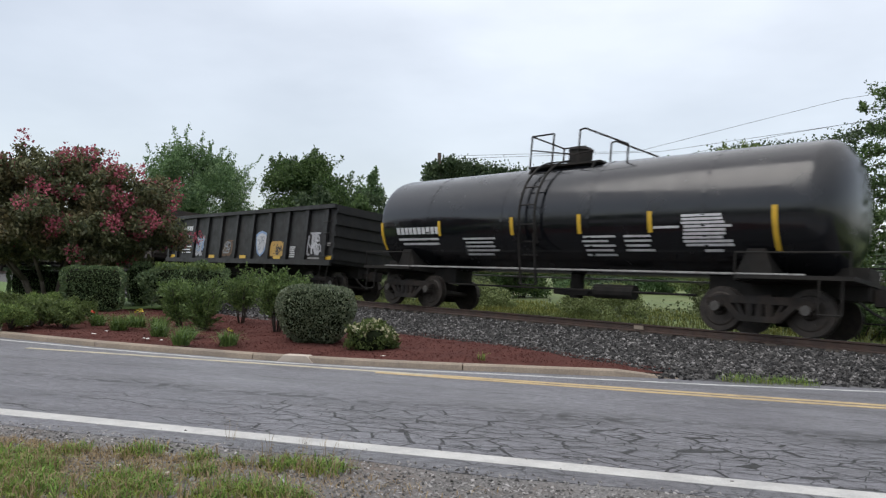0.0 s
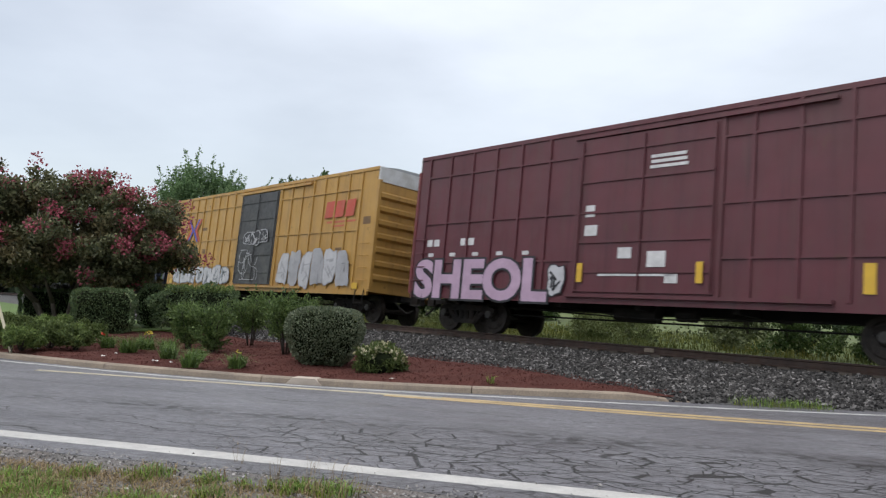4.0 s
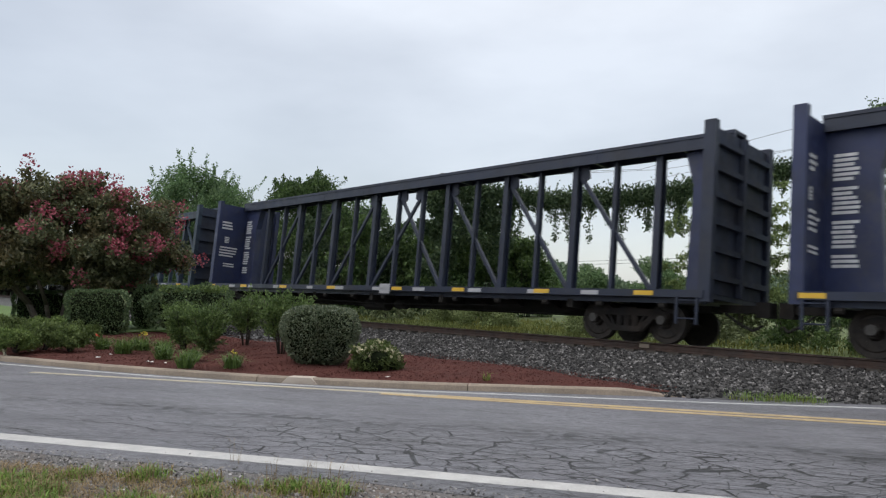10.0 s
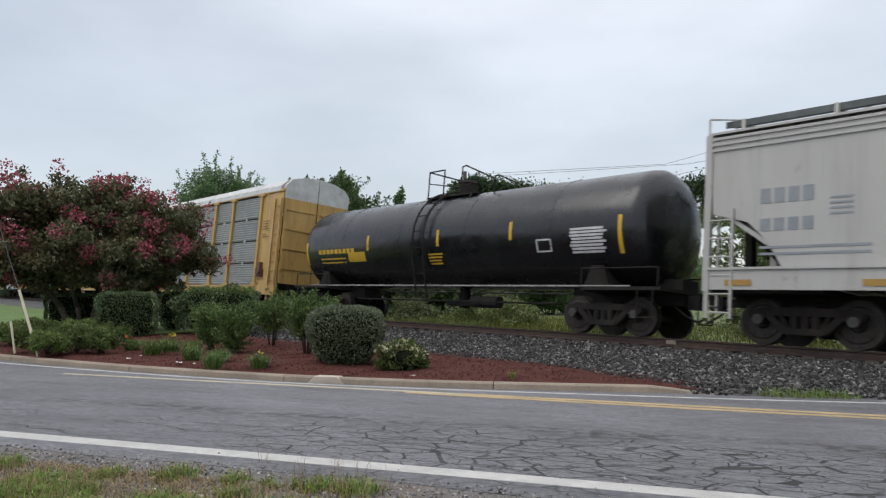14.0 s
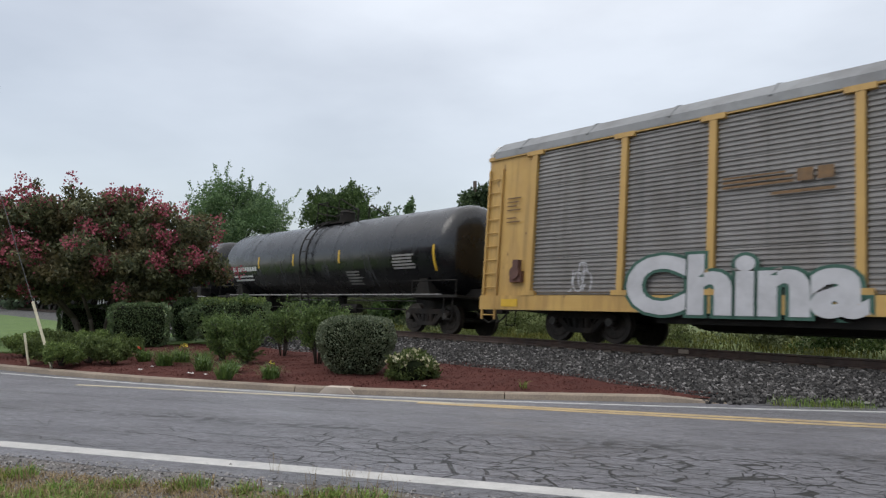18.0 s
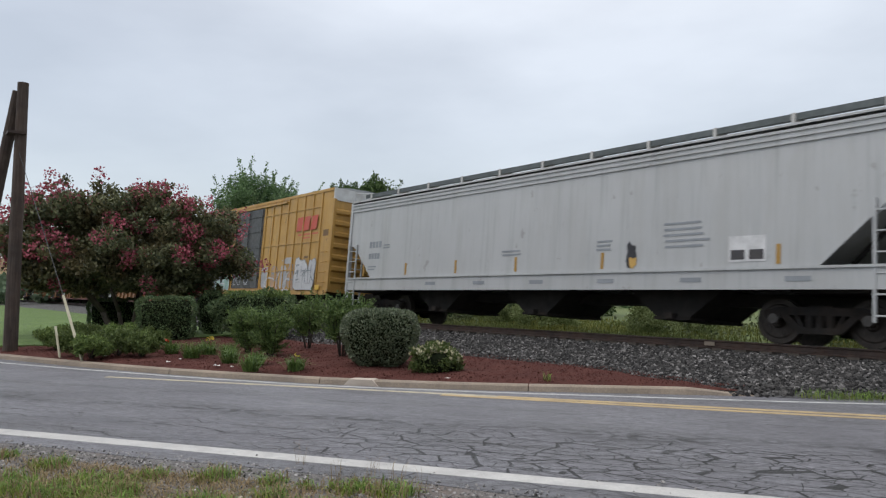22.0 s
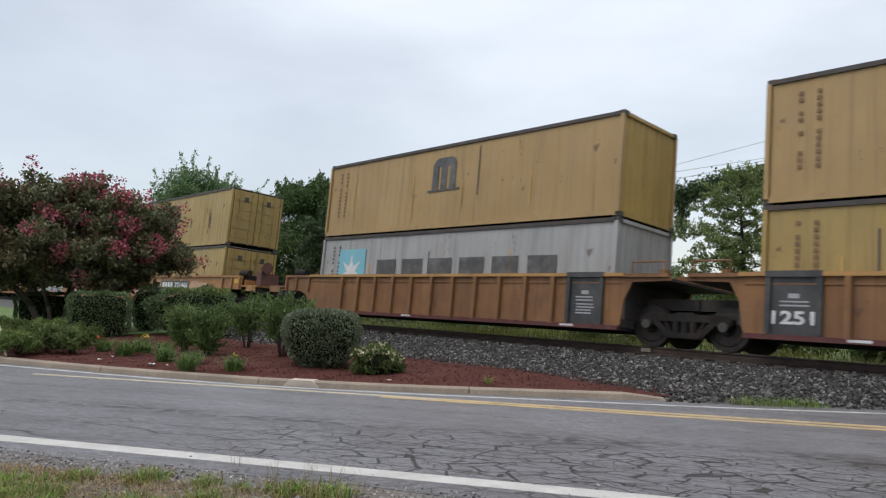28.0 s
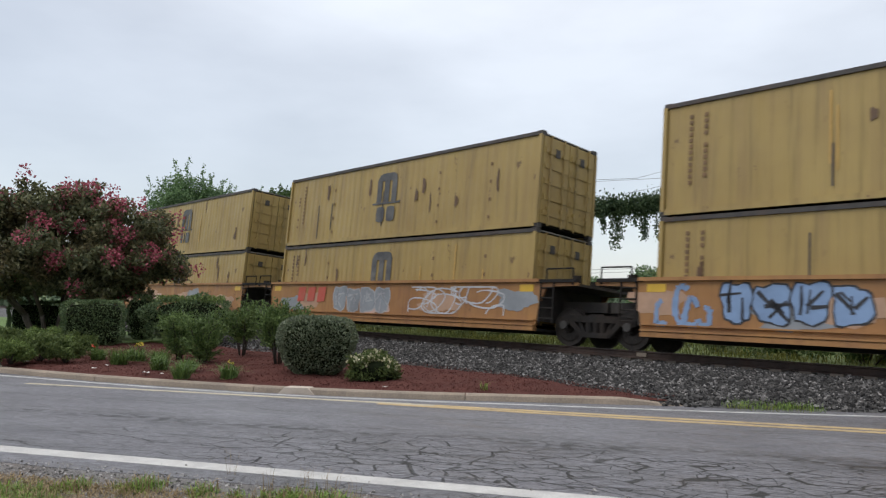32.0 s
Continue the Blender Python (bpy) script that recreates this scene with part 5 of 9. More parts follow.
def centerbeam(s, frame_paint, panel_paint, deck_paint, label, lattice=False, seed=0, writing=chalk):
    car = ride(thing("centerbeam_flatcar", label, "flatcar", "empty centerbeam flatcars"), s)
    half, w, top = 11.25, 1.42, 4.84
    r = random.Random(seed)
    part("deck", boxes((-half, half, -w + 0.08, w - 0.08, 1.0, 1.12)), deck_paint, car)
    for y in (-1, 1):
        part("side_sill", boxes((-half, half, y * w - 0.08, y * w + 0.03, 0.98, 1.14), (-half, half, y * (w - 0.12) - 0.03, y * (w - 0.12) + 0.03, 0.86, 0.98)), deck_paint, car)
    bm = bmesh.new()
    prism(bm, [(-8.2, 0.9), (8.2, 0.9), (6.9, 0.58), (-6.9, 0.58)], "y", -0.45, 0.45)
    part("center_sill", bm, under_black, car)
    def bearer():
        bm = bmesh.new()
        prism(bm, [(-w + 0.1, 0.95), (w - 0.1, 0.95), (0.4, 0.7), (-0.4, 0.7)], "x", -0.04, 0.04)
        return mesh_of("crossbearer", bm, under_black)
    for k in range(16):
        part("crossbearer", once("crossbearer", bearer), None, car, at=pose(-9.3 + k * 1.24, 0, 0))
    xs = [-9.3 + k * 1.24 for k in range(16)]
    for k, x in enumerate(xs):  # heavy and light posts by turns
        main = k % 2 == (0 if k < 8 else 1)
        me = once(("cbpost", frame_paint.name, main), lambda: mesh_of("post", flanged(0.085, 0.12, 1.1, top - 0.3) if main else flanged(0.05, 0.085, 1.1, top - 0.3), frame_paint))
        part("post", me, None, car, at=pose(x, 0, 0))
    for k, e in ((8, -1), (6, -1), (4, -1), (2, -1), (7, 1), (9, 1), (11, 1), (13, 1)):  # long braces fall two bays outward; two cross amidships
        x0, x1 = xs[k], xs[k] + e * 2.42
        bm = bmesh.new()
        beam(bm, (x0, 0.012 * e, top - 0.42), (x1, 0.012 * e, 1.16), 0.09, 0.10)
        part("brace", bm, frame_paint, car)
        bm = bmesh.new()
        prism(bm, [(x0 - e * 0.10, top - 0.28), (x0 + e * 0.36, top - 0.28), (x0 + e * 0.40, top - 0.62), (x0 + e * 0.22, top - 0.72), (x0 - e * 0.06, top - 0.55)], "y", -0.03, 0.03)
        part("gusset", bm, frame_paint, car)
    if lattice:
        bm = boxes((-half, half, -0.2, 0.2, top - 0.04, top + 0.06), (-half, half, -0.14, 0.14, top - 0.34, top - 0.24))
        for k in range(30):
            x = -half + 0.3 + k * 0.75
            beam(bm, (x, 0, top - 0.3 if k % 2 else top), (x + 0.75, 0, top if k % 2 else top - 0.3), 0.07, 0.07)
    else:
        bm = boxes((-half, half, -0.30, 0.30, top - 0.05, top + 0.03), (-half, half, -0.28, -0.24, top - 0.32, top - 0.05), (-half, half, 0.24, 0.28, top - 0.32, top - 0.05))
        for k in range(9):
            x = -half + 1.3 + k * 2.5
            box(bm, x - 0.05, x + 0.05, -0.285, 0.285, top - 0.33, top - 0.05)
    part("top_chord", bm, frame_paint, car)
    for d in (-1, 1):
        face = (bulk_brown if lattice else bulk_navy) if d > 0 else panel_paint
        b = part("bulkhead", boxes((d * half - 0.10, d * half + 0.02, -w, w, 1.1, top - 0.16)), face, car, "sooty outer bulkhead face" if d > 0 else "")
        part("bulkhead_post", boxes((d * half - 0.13, d * half + 0.13, -w - 0.05, -w + 0.13, 0.9, top - 0.06)), frame_paint if d > 0 else panel_paint, b)
        part("bulkhead_post", boxes((d * half - 0.13, d * half + 0.13, w - 0.13, w + 0.05, 0.9, top - 0.06)), frame_paint if d > 0 else panel_paint, b)
        for k in range(6):
            z = 1.45 + k * 0.58
            part("bulkhead_rib", boxes((d * half, d * (half + 0.13), -w, w, z - 0.06, z + 0.06)), face, b)
        part("bulkhead_rib", boxes((d * half + d * 0.005, d * (half + 0.155), -0.07, 0.07, 1.1, top - 0.17)) if d > 0 else boxes((d * (half + 0.155), d * half - 0.005, -0.07, 0.07, 1.1, top - 0.17)), face, b)
        bm = bmesh.new()
        prism(bm, [(d * half, 1.1), (d * (half - 1.12), 1.1), (d * (half - 1.02), 3.7), (d * (half - 1.25), top - 0.3), (d * half, top - 0.3)], "y", -0.13, 0.13)
        part("end_web", bm, panel_paint, car)
        ladder(car, d * (half - 0.35), -w - 0.06, 0.42, 1.1, 0.45, deck_paint)
    # writing on the inner face of the rear bulkhead
    x = -half + 0.03
    stencil(car, x, [(-1.30 + r.uniform(0, 0.1), 3.85 - k * 0.13, r.uniform(0.45, 0.75), 0.07) for k in range(3)]
            + [(-1.05, 3.2 - k * 0.07, 0.2, 0.05) for k in range(4)] + [(-1.25, 2.75 - k * 0.12, r.uniform(0.6, 0.85), 0.06) for k in range(4)] + [(-1.0, 2.05 - k * 0.1, 0.5, 0.05) for k in range(2)], writing, facing="x")
    for j in range(2):  # two columns of it on the end webs
        stencil(car, -0.131, [((x + 0.12 if j == 0 else half - 0.62) + 0.04 * r.random(), 4.0 - k * 0.098, r.uniform(0.36, 0.5), 0.062) for k in range(24) if k % 7 != 6], writing if j == 0 else dim_chalk)
    if lattice:
        part("corner_reflector", boxes((half - 0.06, half + 0.06, -w - 0.062, -w - 0.048, 1.75, 2.25)), reflex, car)
    # marks on the side sill
    me = once("sillmark", lambda: mesh_of("reflector", boxes((-0.24, 0.24, -0.005, 0.004, 0, 0.10)), reflex))
    for k in range(8):
        part("reflector", me, None, car, at=pose(-10.7 + k * 3.0 + r.uniform(-0.5, 0.3), -w - 0.082, 1.01))
    stencil(car, -w - 0.081, [(-9.6 + k * 2.0 + r.uniform(-0.3, 0.2), 1.0, r.uniform(0.3, 0.75), 0.10) for k in range(10)] + [(r.uniform(0.5, 3.0), 0.9, 0.5, 0.3)], SPRAY["silver"])
    def winch():
        bm = bmesh.new()
        rod(bm, (0, 0, 0), (0.16, 0, 0), 0.06, 8)
        return mesh_of("winch", bm, under_black)
    for k in range(14):
        part("winch", once("winch", winch), None, car, at=pose(-10.6 + k * 1.6, -w + 0.05, 0.8))
    underframe(car, half - 0.4, 0.9, low=0.5)
    truck(car, s, -9.2), truck(car, s, 9.2)
    couplers(car, half, 0.8)
    return car


# ---- covered hoppers ----
def covered_hopper(s, half, paint, label, curved, pockets=4):
    car = ride(thing("covered_hopper", label, "hopper car", "freight train cars"), s)
    w, z0, ze, zr = 1.56, 1.46, 4.30, 4.58
    cut = [(half - 1.55, z0), (half - 1.25, 2.0), (half - 0.85, 2.4), (half - 0.1, 2.62)] if curved else [(half - 1.55, z0), (half - 0.35, 2.62), (half - 0.1, 2.66)]
    side = [(-x, z) for x, z in cut] + [(-half, ze - 0.05), (half, ze - 0.05)] + cut[::-1]
    for y in (-1, 1):
        bm = bmesh.new()
        prism(bm, side, "y", y * w - 0.02, y * w + 0.02)
        part("side_sheet", bm, paint, car)
        part("side_sill", boxes((-half, half, y * (w + 0.03) - 0.03, y * (w + 0.03) + 0.03, 1.04, z0 + 0.02), (-half, half, y * (w + 0.05) - 0.05, y * (w + 0.05) + 0.05, z0 - 0.02, z0 + 0.03)), paint, car)
        for k in range(4):
            part("eave_rib", boxes((-half, half, y * (w + 0.02) - 0.035, y * (w + 0.02) + 0.035, ze - 0.36 + k * 0.12, ze - 0.31 + k * 0.12)), paint, car)
    bm = bmesh.new()
    prism(bm, [(-w - 0.03, ze), (-1.0, zr - 0.06), (0, zr), (1.0, zr - 0.06), (w + 0.03, ze)], "x", -half, half)
    part("roof", bm, paint, car)
    for d in (-1, 1):
        bm = bmesh.new()
        prism(bm, [(d * (half - 2.4), 1.1), (d * (half - 0.05), 2.75), (d * half, 2.75), (d * half, ze), (d * (half - 0.1), ze), (d * (half - 0.1), 2.8), (d * (half - 2.5), 1.18)], "y", -w + 0.02, w - 0.02)
        part("slope_sheet", bm, paint, car)
        bm = boxes((d * (half - 2.2), d * (half + 0.05), -1.3, 1.3, 1.0, 1.12), (d * (half - 0.25), d * (half - 0.1), -0.12, 0.12, 1.1, 2.7))
        for y in (-0.8, 0.8):
            beam(bm, (d * (half - 1.7), y, 1.1), (d * (half - 0.4), y, 2.5), 0.08, 0.08)
        rod(bm, (d * (half - 0.8), -0.5, 1.4), (d * (half - 0.8), 0.5, 1.4), 0.22, 12)
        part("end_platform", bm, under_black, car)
        for y in (-w, w):
            part("corner_post", boxes((d * half - 0.07, d * half + 0.07, y - 0.06, y + 0.06, 1.0, ze)), paint, car)
        ladder(car, d * (half - 0.3), -w - 0.06, 0.45, 2.7, 0.5, paint)
        ladder(car, d * (half + 0.08), -w + 0.35, 0.6, ze + 0.1, 0.5, paint, across="y")
        bm = bmesh.new()
        for y in (-w + 0.12, w - 0.12):
            pipe(bm, [(d * (half + 0.1), y, ze - 0.1), (d * (half + 0.1), y, zr + 0.14), (d * (half - 0.5), y * 0.65, zr + 0.15)], 0.022)
        part("grab_iron", bm, paint, car)
    for y in (-0.92, 0.92):
        part("running_board", boxes((-half + 0.1, half - 0.1, y - 0.2, y + 0.2, zr + 0.08, zr + 0.12), (-half + 0.1, half - 0.1, y - 0.215, y - 0.19, zr - 0.02, zr + 0.12)), grate, car, "dark grating running board")
        me = once(("board_leg", y), lambda: mesh_of("board_bracket", boxes((-0.04, 0.04, -0.24, 0.22, ze + 0.1, zr + 0.13)), paint))
        for k in range(11):
            part("board_bracket", me, None, car, at=pose(-half + 0.5 + k * (2 * half - 1) / 10, y, 0))
    for k in range(8):
        x = -half + 1.6 + k * (2 * half - 3.2) / 7
        part("roof_hatch", boxes((x - 0.55, x + 0.55, -0.4, 0.4, zr - 0.02, zr + 0.10)), paint, car)
    span = 2 * half - 5.6
    for k in range(pockets):
        x, hw = -span / 2 + span * (k + 0.5) / pockets, span / pockets * 0.29
        bm = bmesh.new()
        prism(bm, [(x - hw, 1.1), (x + hw, 1.1), (x + hw * 0.34, 0.46), (x - hw * 0.34, 0.46)], "y", -1.1, 1.1)
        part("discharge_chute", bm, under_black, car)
        part("outlet_gate", boxes((x - hw * 0.38, x + hw * 0.38, -1.15, 1.15, 0.40, 0.47), (x - 0.1, x + 0.1, -1.3, -1.1, 0.42, 0.55)), iron, car)
    part("center_sill", boxes((-half, half, -0.3, 0.3, 0.78, 1.05)), under_black, car)
    t = half - 1.75
    truck(car, s, -t), truck(car, s, t)
    couplers(car, half + 0.05, 0.6)
    return car


# ---- autoracks ----
def autorack(s, half, panel, roof, label, end_white):
    car = ride(thing("autorack", label, "autorack car", "freight train cars"), s)
    w, z0, top = 1.56, 1.10, 4.96
    posts = [-12.0, -9.15, -6.9, -4.0, -1.15, 1.65, 4.5, 7.3, 9.2, 12.0]
    posts = [x * (half - 1.8) / 12.0 for x in posts]
    for y in (-1, 1):
        part("side_sill", boxes((-half, half, y * (w + 0.02) - 0.05, y * (w + 0.02) + 0.05, 0.72, z0)), rack_yellow, car)
        part("top_rail", boxes((-half, half, y * w - 0.05, y * w + 0.05, top - 0.02, top + 0.08)), rack_yellow, car)
        me = once(("rackpost", y), lambda: mesh_of("side_post", boxes((-0.08, 0.08, y * 0.02 - 0.06, y * 0.02 + 0.06, z0, top), (-0.28, 0.28, y * 0.03 - 0.06, y * 0.03 + 0.06, top - 0.1, top + 0.02), (-0.22, 0.22, y * 0.03 - 0.06, y * 0.03 + 0.06, z0, z0 + 0.12)), rack_yellow))
        for x in posts:
            part("side_post", me, None, car, at=pose(x, y * w, 0))
        for a, b in zip(posts, posts[1:]):
            rows, n = [], 4
            for q in range(n):
                za, zb = z0 + 0.03 + q * (top - z0 - 0.06) / n, z0 + (q + 1) * (top - z0 - 0.06) / n + (-0.035 if panel is rack_zinc_light else 0.026)
                pr, k = [], 9
                for j in range(k):
                    u0, u1 = za + (zb - za) * j / k, za + (zb - za) * (j + 1) / k
                    pr += [(y * (w - 0.03), u0), (y * (w - 0.03), u0 + 0.035), (y * (w + 0.005), u0 + 0.055), (y * (w + 0.005), u1 - 0.015)]
                pr += [(y * (w - 0.05), zb), (y * (w - 0.05), za)]
                rows.append(pr)
            for pr in rows:
                bm = bmesh.new()
                prism(bm, pr, "x", a + 0.1, b - 0.1)
                part("side_panel", bm, panel, car)
            if panel is rack_zinc_light and y < 0:
                for q in range(1, n):  # clips that tie the tiers together
                    z = z0 + q * (top - z0 - 0.06) / n
                    part("panel_clip", boxes(((a + b) / 2 - 0.05, (a + b) / 2 + 0.05, -w - 0.015, -w + 0.03, z - 0.09, z + 0.06)), roof_white, car)
        for d in (-1, 1):
            part("end_panel", boxes((d * (half - 1.75), d * (half - 0.05), y * (w - 0.02) - 0.02, y * (w - 0.02) + 0.02, z0, top)), rack_yellow, car)
    bm = bmesh.new()
    prism(bm, [(-w - 0.06, top + 0.02), (-w - 0.04, top + 0.22), (-1.28, top + 0.52), (-0.7, top + 0.68), (0, top + 0.74), (0.7, top + 0.68), (1.28, top + 0.52), (w + 0.04, top + 0.22), (w + 0.06, top + 0.02)], "x", -half + 0.25, half - 0.25)
    part("roof", bm, roof, car)
    for k in range(int(half * 2 / 2.3)):
        x = -half + 1.2 + k * 2.3
        bm = bmesh.new()
        prism(bm, [(-w - 0.07, top + 0.2), (-1.29, top + 0.54), (-0.7, top + 0.705), (0.7, top + 0.705), (1.29, top + 0.54), (w + 0.07, top + 0.2), (w, top + 0.1), (-w, top + 0.1)], "x", x - 0.03, x + 0.03)
        part("roof_seam", bm, roof, car)
    for d in (-1, 1):
        for y in (-1, 1):
            ed = part("end_door", boxes((d * (half - 0.06), d * (half + 0.04), y * 0.03, y * (w - 0.08), z0 + 0.1, top - 0.3)), rack_yellow, car)
            for z in (1.8, 2.6, 3.4, 4.2):
                part("door_rib", boxes((d * (half + 0.02), d * (half + 0.08), y * 0.1, y * (w - 0.15), z - 0.03, z + 0.03)), rack_yellow, ed)
            bm = bmesh.new()
            pts = [(y * 0.02, top - 0.3), (y * (w - 0.06), top - 0.3), (y * (w - 0.02), top + 0.2), (y * 1.26, top + 0.5), (y * 0.7, top + 0.66), (y * 0.02, top + 0.72)]
            prism(bm, pts, "x", d * (half - 0.1), d * (half + 0.03))
            part("end_gable", bm, roof_white if end_white else roof, car)
        ladder(car, d * (half - 0.35), -w - 0.05, 0.45, top - 0.3, 0.5, rack_yellow)
        bm = boxes((d * (half - 1.55), d * (half - 1.15), -w - 0.12, -w, z0 + 0.35, z0 + 0.65), (d * (half - 1.45), d * (half - 1.25), -w - 0.14, -w, z0 + 0.65, z0 + 0.95))
        rod(bm, (d * (half - 1.35), -w - 0.18, z0 + 0.6), (d * (half - 1.35), -w - 0.12, z0 + 0.6), 0.17, 14)
        part("hand_brake", bm, oxide, car, "rusty brown hand brake")
    for z in (0.78, 2.55, 3.9):
        part("deck_floor", boxes((-half + 0.3, half - 0.3, -w + 0.1, w - 0.1, z, z + 0.06)), under_black, car)
    bm = bmesh.new()
    prism(bm, [(-8.6, 0.75), (8.6, 0.75), (7.6, 0.42), (-7.6, 0.42)], "y", -0.5, 0.5)
    box(bm, -8.2, 8.2, -1.45, -1.3, 0.50, 0.74)
    part("center_sill", bm, under_black, car)
    truck(car, s, -half + 3.1), truck(car, s, half - 3.1)
    couplers(car, half, 0.85)
    stencil(car, -w - 0.05, [(x0, 3.75 - k * 0.11, 0.5 - 0.08 * (k % 3), 0.035) for x0 in (-half + 0.85, half - 1.45) for k in range(7) if k != 4], mark_brown)
    return car


# ---- containers and well cars ----
def corrugated(a, b, z0, z1, y, depth, pitch):
    bm = bmesh.new()
    n = int(round((b - a) / pitch))
    p = (b - a) / n
    pts = []
    for k in range(n):
        x = a + k * p
        pts += [(x, 0), (x + p * 0.32, 0), (x + p * 0.5, depth), (x + p * 0.82, depth)]
    pts.append((b, 0))
    lo = [bm.verts.new((x, y + q, z0)) for x, q in pts]
    hi = [bm.verts.new((x, y + q, z1)) for x, q in pts]
    for k in range(len(pts) - 1):
        bm.faces.new((lo[k], lo[k + 1], hi[k + 1], hi[k]))
    return bm


CL, CW, CH = 6.096, 1.219, 2.59


def container(s, z, paint, end_paint, label, doors, logo, seed, trim=True):
    c = ride(thing("shipping_container", label, "container", "stacked shipping containers"), s)
    key = paint.name
    part("side_wall", once((key, "near"), lambda: mesh_of("side_wall", corrugated(-CL + 0.1, CL - 0.1, 0.12, CH - 0.1, -CW + 0.012, 0.009, 0.275), paint)), None, c, at=pose(0, 0, z))
    part("side_wall", once((key, "far"), lambda: mesh_of("side_wall", corrugated(-CL + 0.1, CL - 0.1, 0.12, CH - 0.1, CW - 0.042, 0.03, 0.275), paint)), None, c, at=pose(0, 0, z))
    for y in (-1, 1):
        part("top_rail", once((key, "top", y, trim), lambda: mesh_of("top_rail", boxes((-CL + 0.1, CL - 0.1, y * CW - 0.03, y * CW + 0.03, CH - 0.115, CH - 0.02)), box_trim if trim else paint)), None, c, at=pose(0, -0.001 * y, z))
        part("bottom_rail", once((key, "bot", y), lambda: mesh_of("bottom_rail", boxes((-CL + 0.1, CL - 0.1, y * CW - 0.04, y * CW + 0.02, 0.02, 0.15)), paint)), None, c, at=pose(0, 0, z))
        for d in (-1, 1):
            part("corner_post", once((key, "post", y, d), lambda: mesh_of("corner_post", boxes((d * CL - 0.09, d * CL + 0.0, y * CW - 0.08, y * CW + 0.012, 0.1, CH - 0.1)), paint)), None, c, at=pose(-0.0 if d > 0 else 0.09, 0.03 if y > 0 else 0.03, z))
            for zz in (0.0, CH - 0.12):
                part("corner_casting", once((key, "cast", y, d), lambda: mesh_of("corner_casting", boxes((d * CL - 0.09, d * CL + 0.09, y * (CW - 0.075) - 0.09, y * (CW - 0.075) + 0.09, 0, 0.118)), box_trim)), None, c, at=pose(-0.088 * d, 0, z + zz))
    part("roof", once((key, "roof"), lambda: mesh_of("roof", boxes((-CL + 0.05, CL - 0.05, -CW + 0.03, CW - 0.03, CH - 0.06, CH - 0.03)), box_roof)), None, c, at=pose(0, 0, z))
    part("floor", once((key, "floor"), lambda: mesh_of("floor", boxes((-CL + 0.1, CL - 0.1, -CW + 0.05, CW - 0.05, 0.1, 0.16)), under_black)), None, c, at=pose(0, 0, z))
    for d in (-1, 1):
        if doors and d > 0:
            for y in (-1, 1):
                dr = part("cargo_door", once((key, "door", y), lambda: mesh_of("cargo_door", boxes((CL - 0.05, CL - 0.01, y * 0.015, y * (CW - 0.08), 0.14, CH - 0.12)), end_paint)), None, c, at=pose(0, 0, z))
                for u in (0.28, 0.85):
                    def bar():
                        bm = bmesh.new()
                        pipe(bm, [(CL + 0.03, y * u, 0.08), (CL + 0.03, y * u, CH - 0.08)], 0.022)
                        for zz in (0.5, 1.25, 2.0):
                            box(bm, CL - 0.01, CL + 0.05, y * u - 0.06, y * u + 0.06, zz, zz + 0.09)
                        return mesh_of("lock_rod", bm, end_paint)
                    part("lock_rod", once((key, "rod", y, u), bar), None, dr)
                part("door_rib", once((key, "drib", y), lambda: mesh_of("door_rib", boxes(*[(CL - 0.02, CL + 0.015, y * 0.08, y * (CW - 0.16), 0.35 + k * 0.42, 0.5 + k * 0.42) for k in range(5)]), end_paint)), None, dr)
                part("door_plate", once(("dplate", y), lambda: mesh_of("door_plate", boxes((CL + 0.0, CL + 0.022, y * 0.55 - 0.10, y * 0.55 + 0.10, 1.98, 2.2)), box_trim)), None, dr)
        else:
            def end():
                bm = corrugated(-CW + 0.08, CW - 0.08, 0.12, CH - 0.1, 0, 0.035, 0.25)
                bmesh.ops.rotate(bm, verts=bm.verts, cent=(0, 0, 0), matrix=Matrix.Rotation(math.pi / 2, 3, "Z"))
                bmesh.ops.translate(bm, verts=bm.verts, vec=(d * (CL - 0.04), 0, 0))
                return mesh_of("end_wall", bm, end_paint)
            part("end_wall", once((key, end_paint.name, "end", d), end), None, c, at=pose(0, 0, z))
            for z0, z1 in ((CH - 0.12, CH - 0.03), (0.02, 0.14)):
                part("end_rail", once((key, end_paint.name, "erail", d, z0), lambda: mesh_of("end_rail", boxes((d * CL - 0.06, d * CL, -CW + 0.08, CW - 0.08, z0, z1)), end_paint)), None, c, at=pose(0.0 if d > 0 else 0.06, 0, z))
    yy = -CW - 0.004
    r = random.Random(seed)
    if logo == "m":  # a dark mark: three stems under one rounded bar, a rule, and two rounded blocks below
        x, h = -0.68 + r.uniform(-0.08, 0.08), z + 1.22
        bm = bmesh.new()
        flat_shape(bm, [(x - 0.02, h + 0.70), (x + 0.10, h + 0.90), (x + 0.24, h + 0.96), (x + 0.80, h + 0.96), (x + 0.94, h + 0.90), (x + 1.02, h + 0.70)], yy + 0.0035, 0.006)
        part("logo_block", bm, ink_worn, c)
        low = [] if seed == 104 else [x + 0.04, x + 0.56]
        for row in ((x, h, 0.25, 0.70), (x + 0.375, h, 0.25, 0.70), (x + 0.75, h, 0.25, 0.70), (x - 0.2, h - 0.07, 1.4, 0.06)):
            stencil(c, yy, [row], ink_worn, "logo_block")
